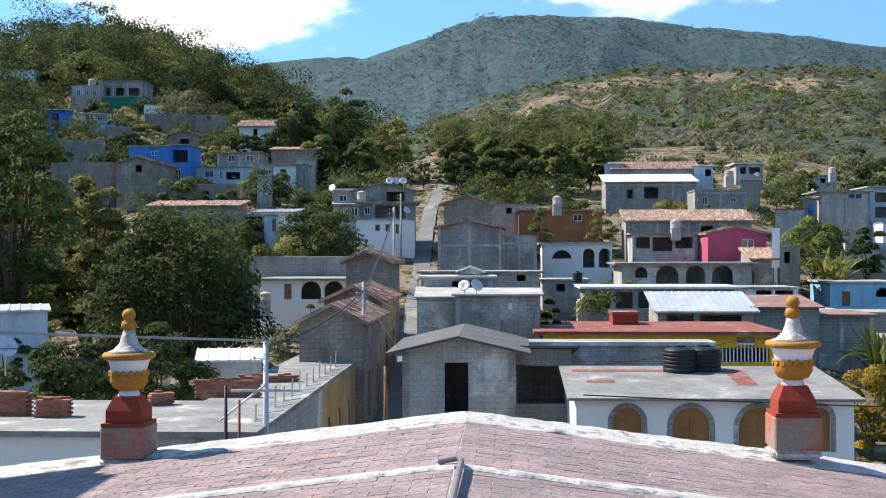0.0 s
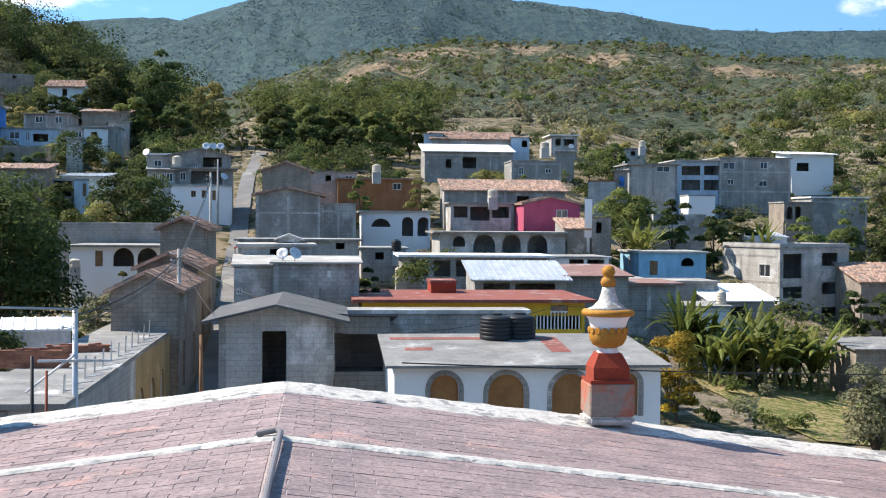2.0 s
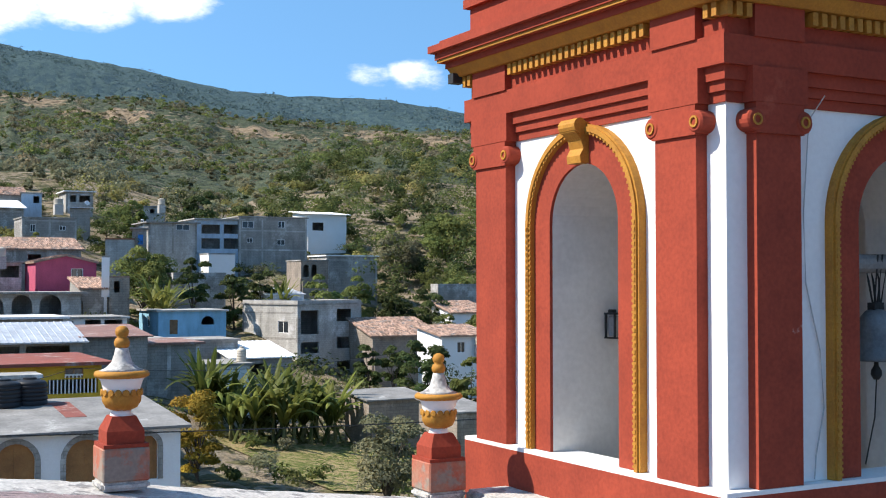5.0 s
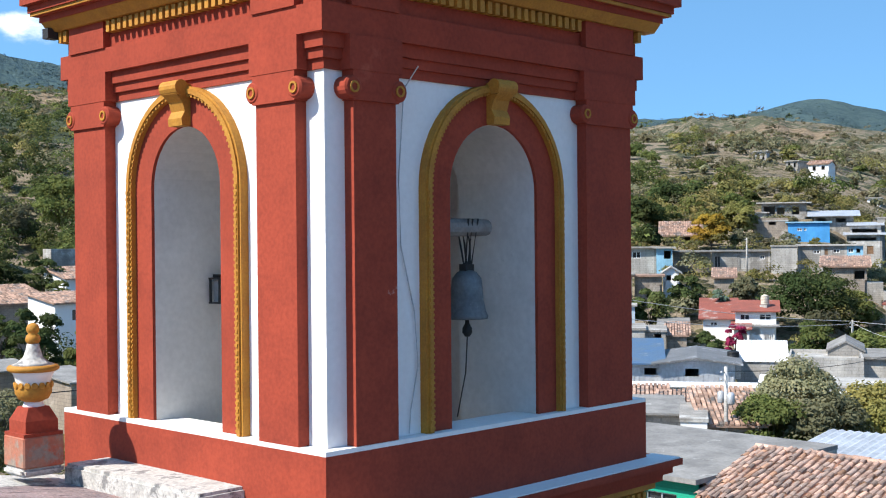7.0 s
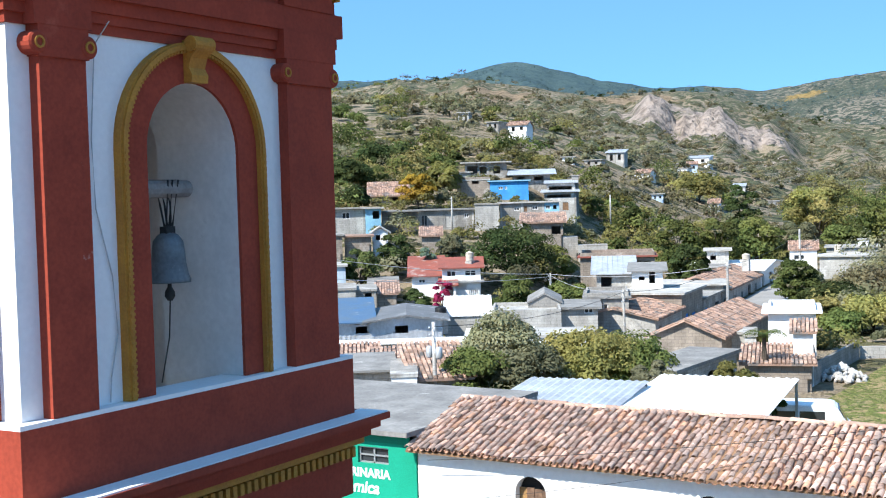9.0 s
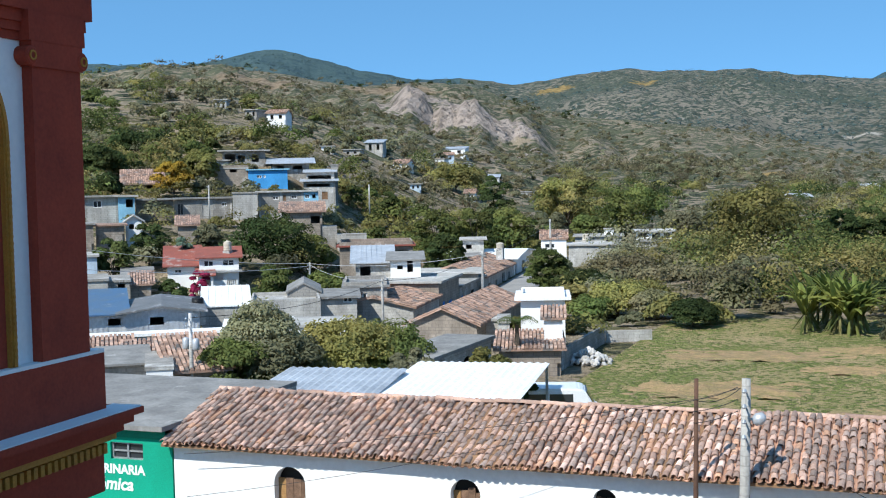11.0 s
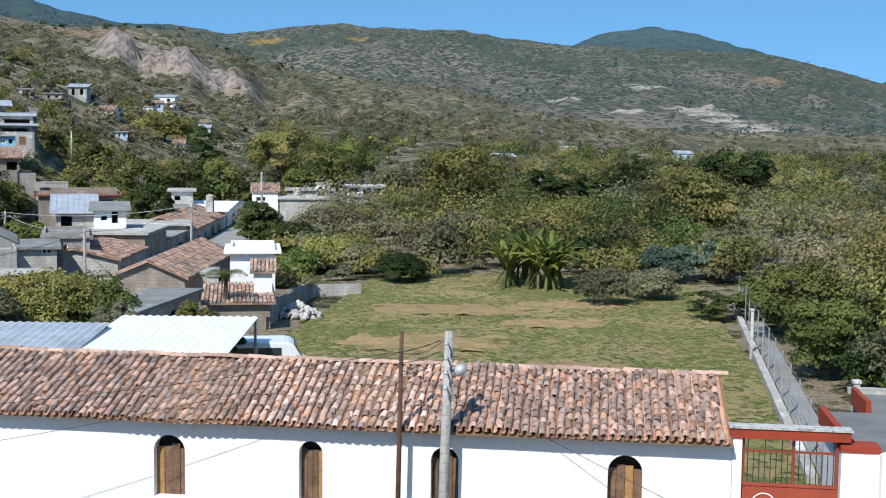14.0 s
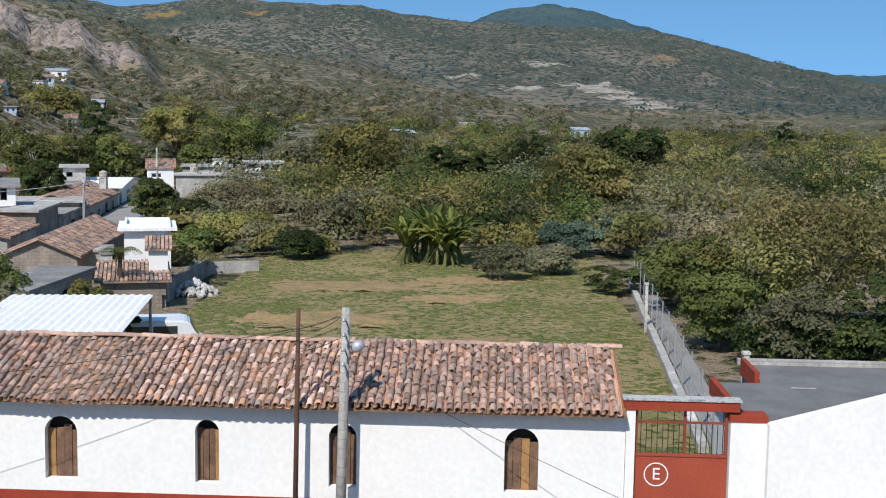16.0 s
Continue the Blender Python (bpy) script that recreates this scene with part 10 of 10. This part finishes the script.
tree(169.4, -17.0, 7.6, 7.1, LEAFM, "dark tree above the valley woodland", clumps=20, per=150, size=0.22, trunk=0.08)
tree(189.9, -11.5, 3.5, 5.0, LEAFO, "rounded olive tree in the valley", clumps=20, per=150, size=0.22, trunk=0.06)
tree(192.6, -15.4, 3.4, 5.0, LEAFO, "rounded olive tree in the valley", clumps=20, per=150, size=0.22, trunk=0.06)
tree(239.2, -73.6, 9.4, 5.8, LEAFD, "tall dark tree far down the valley", clumps=16, per=130, size=0.3, trunk=0.08)
tree(148.8, -21.0, 5.6, 10.4, LEAFO, "big domed tree in the valley", clumps=30, per=180, size=0.2, trunk=0.06)
tree(-31.9, 146.5, 6.0, 4.9, LEAF, "green shrub below the blue house", clumps=14, per=130, size=0.18, trunk=0.05)
tree(-28.7, 144.1, 4.4, 4.3, LEAFD, "dark shrubs on the terrace wall", clumps=12, per=130, size=0.18, trunk=0.05)
tree(-26.0, 147.7, 3.9, 4.3, LEAFD, "dark shrubs on the terrace wall", clumps=12, per=130, size=0.18, trunk=0.05)
tree(-47.4, 183.9, 4.0, 5.9, LEAFD, "dark tree beside the blue house", clumps=14, per=120, size=0.22, trunk=0.05)
tree(-53.9, 171.7, 5.6, 5.7, LEAF, "green trees on the terrace", clumps=14, per=120, size=0.22, trunk=0.05)
tree(-50.7, 175.8, 4.6, 5.7, LEAF, "green trees on the terrace", clumps=14, per=120, size=0.22, trunk=0.05)
tree(-22.4, 156.4, 5.3, 6.6, LEAFD, "dark tree among the hillside houses", clumps=18, per=130, size=0.2, trunk=0.05)
tree(-33.6, 182.9, 4.1, 6.5, LEAFO, "olive tree above the pale blue house", clumps=14, per=120, size=0.22, trunk=0.05)
tree(-32.7, 195.2, 4.3, 5.2, LEAFD, "dark trees beside the white gabled house", clumps=14, per=120, size=0.22, trunk=0.05)
tree(-29.2, 198.8, 4.5, 5.2, LEAFD, "dark trees beside the white gabled house", clumps=14, per=120, size=0.22, trunk=0.05)
tree(-12.7, 149.4, 5.4, 5.6, LEAFD, "dark tree above the three-storey house", clumps=16, per=130, size=0.2, trunk=0.05)

# trees of the eastern quarter
tree(101.6, 47.6, 5.3, 7.8, LEAFD, "large dark tree above the white and red house", clumps=40, per=220, size=0.14)
tree(106.9, 45.6, 3.9, 4.8, LEAF, "green tree beside the large dark one", clumps=28, per=170, size=0.15)
tree(92.8, 37.9, 3.5, 4.2, LEAF, "leafy shrubbery beside the red-roofed house", clumps=28, per=170, size=0.13)
tree(89.3, 40.9, 4.1, 4.1, LEAF, "leafy shrubs below the white house", clumps=28, per=170, size=0.13)
tree(85.5, 48.2, 2.9, 2.7, LEAFD, "dense dark shrub in front of the red-roofed wing", clumps=18, per=170, size=0.13)
tree(99.3, 58.3, 4.2, 3.7, LEAFD, "dark tree between the hillside rows", clumps=21, per=170, size=0.15)
tree(98.3, 54.1, 3.4, 2.1, LEAFB, "blue-green agave clump between the houses", clumps=12, per=170, size=0.14)
tree(91.7, 57.3, 4.2, 4.0, LEAFD, "dark trees below the two-storey pale house", clumps=25, per=170, size=0.14)
tree(104.8, 54.6, 3.5, 3.3, LEAFG, "grey-green shrub below the long grey house", clumps=18, per=170, size=0.15)
tree(131.1, 73.2, 4.8, 4.9, LEAFYY, "yellowing tree beside the tiled hillside house", clumps=21, per=170, size=0.19)
tree(139.6, 74.4, 4.5, 5.9, LEAFY, "bright green tree beside the tan wall", clumps=25, per=170, size=0.20)
tree(159.1, 94.7, 3.6, 7.7, LEAFD, "large dark tree behind the hillside row", clumps=26, per=170, size=0.24)
tree(139.4, 88.6, 4.2, 6.9, LEAFD, "dark tree at the edge of the hill wood", clumps=28, per=170, size=0.21)
tree(127.2, 79.8, 3.1, 4.2, LEAFM, "very dark tree among the hillside houses", clumps=18, per=170, size=0.19)
tree(160.7, 56.1, 5.5, 3.5, LEAFM, "dark pointed tree on the eastern slope", clumps=13, per=170, size=0.22)
tree(193.9, 49.8, 11.3, 6.1, LEAFD, "rounded dark tree on the open slope", clumps=20, per=170, size=0.26)
tree(124.0, 46.0, 2.8, 5.5, LEAFD, "dark tree beside the bougainvillea", clumps=28, per=170, size=0.17)
tree(143.5, 44.4, 7.5, 6.3, LEAF, "green trees above the street houses", clumps=28, per=170, size=0.19)
tree(145.0, 39.2, 7.7, 5.6, LEAF, "leafy green tree above the white roof", clumps=25, per=170, size=0.19)
tree(117.1, 35.1, 5.2, 4.5, LEAFD, "round dark tree behind the street row", clumps=25, per=170, size=0.16)
tree(153.8, 37.2, 6.8, 7.3, LEAF, "green tree behind the end of the street", clumps=31, per=170, size=0.20)
tree(156.9, 32.4, 6.7, 5.2, LEAFG, "grey-green tree by the utility pole", clumps=21, per=170, size=0.20)
tree(115.7, 24.3, 3.4, 4.9, LEAFG, "broad grey tree at the end of the street", clumps=26, per=170, size=0.15)
tree(102.6, 18.2, 2.5, 5.3, LEAFD, "broad dark tree behind the white flat roof", clumps=34, per=210, size=0.13)
tree(111.0, 16.7, 3.4, 6.8, LEAFS, "brownish half-bare tree behind the field", clumps=30, per=170, size=0.14)
tree(99.4, 13.2, 1.9, 5.1, LEAFO, "olive tree at the corner of the field", clumps=28, per=170, size=0.13)
tree(83.9, 7.6, 1.8, 3.5, LEAFM, "round dark mango at the edge of the field", clumps=34, per=240, size=0.11, trunk=0.3)
tree(127.7, 12.1, 4.1, 6.5, LEAFG, "pale open tree behind the field", clumps=34, per=170, size=0.16)
tree(80.1, 18.8, 1.2, 1.7, LEAFY, "yellow-green bush by the palm", clumps=13, per=170, size=0.10)
tree(88.4, 47.1, 3.4, 2.0, BOUGAIN, "bougainvillea in magenta flower by the white house", clumps=12, per=170, size=0.13)
tree(120.2, 44.7, 1.7, 2.6, BOUGAIN, "bougainvillea in flower above the red-parapet house", clumps=10, per=170, size=0.16)
tree(50.6, 24.3, 4.8, 4.7, LEAFG, "tall grey-green tree behind the tiled roof", clumps=78, per=260, size=0.09, trunk=0.04)
tree(47.5, 23.9, 3.8, 3.4, LEAF, "lower leafy bush beside the tall one", clumps=42, per=260, size=0.09, trunk=0.03)
tree(49.5, 22.1, 3.6, 4.5, LEAFG, "grey-green bush behind the metal canopy", clumps=50, per=260, size=0.09, trunk=0.03)
tree(53.2, 21.1, 4.1, 4.8, LEAFY, "yellow-green tree behind the metal canopy", clumps=61, per=260, size=0.09, trunk=0.04)
tree(54.9, 19.3, 3.5, 4.8, LEAF, "leafy tree by the carport", clumps=56, per=260, size=0.09, trunk=0.04)
tree(47.7, 15.7, 3.4, 2.2, LEAFG, "thin grey bush by the carport", clumps=33, per=200, size=0.08, trunk=0.03)
tree(104.0, 21.8, 4.7, 3.9, LEAF, "green tree at the end of the street row", clumps=26, per=200, size=0.14, trunk=0.06)
tree(90.6, 17.1, 2.6, 3.0, LEAFO, "olive bush behind the white flat house", clumps=23, per=200, size=0.12, trunk=0.04)
tree(88.9, 15.5, 1.7, 3.8, LEAF, "leafy tree at the field corner", clumps=30, per=200, size=0.12, trunk=0.04)
tree(91.2, 13.7, 2.6, 4.7, LEAFO, "broad olive tree at the edge of the field", clumps=36, per=200, size=0.12, trunk=0.04)
tree(89.6, 10.7, 1.9, 3.8, LEAFS, "brownish tree at the edge of the field", clumps=30, per=200, size=0.12, trunk=0.04)
tree(80.7, 15.7, 1.2, 2.3, LEAFY, "yellow-green shrub by the boundary wall", clumps=20, per=200, size=0.11, trunk=0.04)
tree(48.6, 12.6, 3.3, 2.1, LEAFY, "bright bush beside the carport arch", clumps=30, per=200, size=0.08, trunk=0.03)
tree(46.0, 10.7, 2.9, 1.5, LEAF, "weedy bush below the tile roof", clumps=23, per=200, size=0.08, trunk=0.03)
tree(259.5, 75.2, 5.2, 13.8, LEAFO, "olive trees around the far small houses", clumps=34, per=170, size=0.35)
tree(216.2, 42.2, 11.8, 12.3, LEAFO, "olive trees at the foot of the open hill", clumps=34, per=170, size=0.28)
tree(208.2, 29.6, 9.1, 12.7, LEAF, "green trees at the foot of the open hill", clumps=34, per=170, size=0.27)
tree(172.7, 29.8, 5.5, 7.3, LEAF, "green trees behind the pale street houses", clumps=28, per=170, size=0.22)
tree(179.4, 17.8, 5.6, 9.2, LEAFG, "grey-green trees behind the gallery house", clumps=34, per=170, size=0.23)

# ---- roof bricks, last: the nearest ones singly, the rest in one piece ----
def roof_bricks():
    rng = random.Random(21)
    nave = bpy.data.objects["church_nave"]
    L, W, T = 0.27, 0.135, 0.006
    shapes = []
    for k in range(5):
        bm = bmesh.new()
        j = lambda: rng.uniform(-0.006, 0.006)
        vs = box(bm, -L / 2 + 0.0035, L / 2 - 0.0035, -W / 2 + 0.003, W / 2 - 0.003, 0, T)
        for v in vs[4:]:
            v.co += Vector((j() * 1.3, j() * 1.3, j() * 0.25))
        shapes.append(mesh_of("roof_brick", bm, ROOFT))
    verts, faces = [], []
    for side in (-1, 1):
        ang = math.atan(PITCH) * side
        end = HALF_L if side < 0 else HALF_R
        row = 0
        v = -0.50
        while v > -15.0:
            u = (0.275 if row % 2 else 0.14)
            if row % 2 and abs(v - BAND_V) > 0.17:        # half bricks along the ridge
                n, a, b = len(verts), 0.063, W / 2 - 0.003
                m = Matrix.Translation((side * 0.07, v, roof_z(0.07) - 0.001)) @ Matrix.Rotation(ang, 4, "Y")
                verts += [tuple(m @ Vector(p)) for p in ((-a, -b, 0), (a, -b, 0), (a, b, 0), (-a, b, 0), (-a, -b, T), (a, -b, T), (a, b, T), (-a, b, T))]
                faces += [(n + 4, n + 5, n + 6, n + 7), (n, n + 1, n + 5, n + 4), (n + 1, n + 2, n + 6, n + 5), (n + 2, n + 3, n + 7, n + 6), (n + 3, n, n + 4, n + 7)]
            while u < end - 0.2:
                if abs(v - BAND_V) > 0.17 and rng.random() < 0.998:
                    uu = side * u
                    m = Matrix.Translation((uu, v + rng.uniform(-0.006, 0.006), roof_z(uu) - 0.001 + rng.uniform(-0.0015, 0.0015))) @ Matrix.Rotation(ang, 4, "Y") @ Matrix.Rotation(rng.uniform(-0.02, 0.02), 4, "Z")
                    if abs(uu) < 2.25 and BAND_V + 0.1 < v:
                        o = new("roof_brick", shapes[rng.randrange(5)])
                        o.parent, o.matrix_local = nave, m
                    else:
                        n = len(verts)
                        a, b = L / 2 - 0.0035, W / 2 - 0.003
                        verts += [tuple(m @ Vector(p)) for p in ((-a, -b, 0), (a, -b, 0), (a, b, 0), (-a, b, 0), (-a, -b, T), (a, -b, T), (a, b, T), (-a, b, T))]
                        faces += [(n + 4, n + 5, n + 6, n + 7), (n, n + 1, n + 5, n + 4), (n + 1, n + 2, n + 6, n + 5), (n + 2, n + 3, n + 7, n + 6), (n + 3, n, n + 4, n + 7)]
                u += L
            row += 1
            v -= W
    me = bpy.data.meshes.new("roof_brick_rest")
    me.from_pydata(verts, [], faces)
    me.materials.append(ROOFT)
    o = new("roof_brick_rest", me)
    o.parent = nave
    tagged(o, kind="stuff")


roof_bricks()
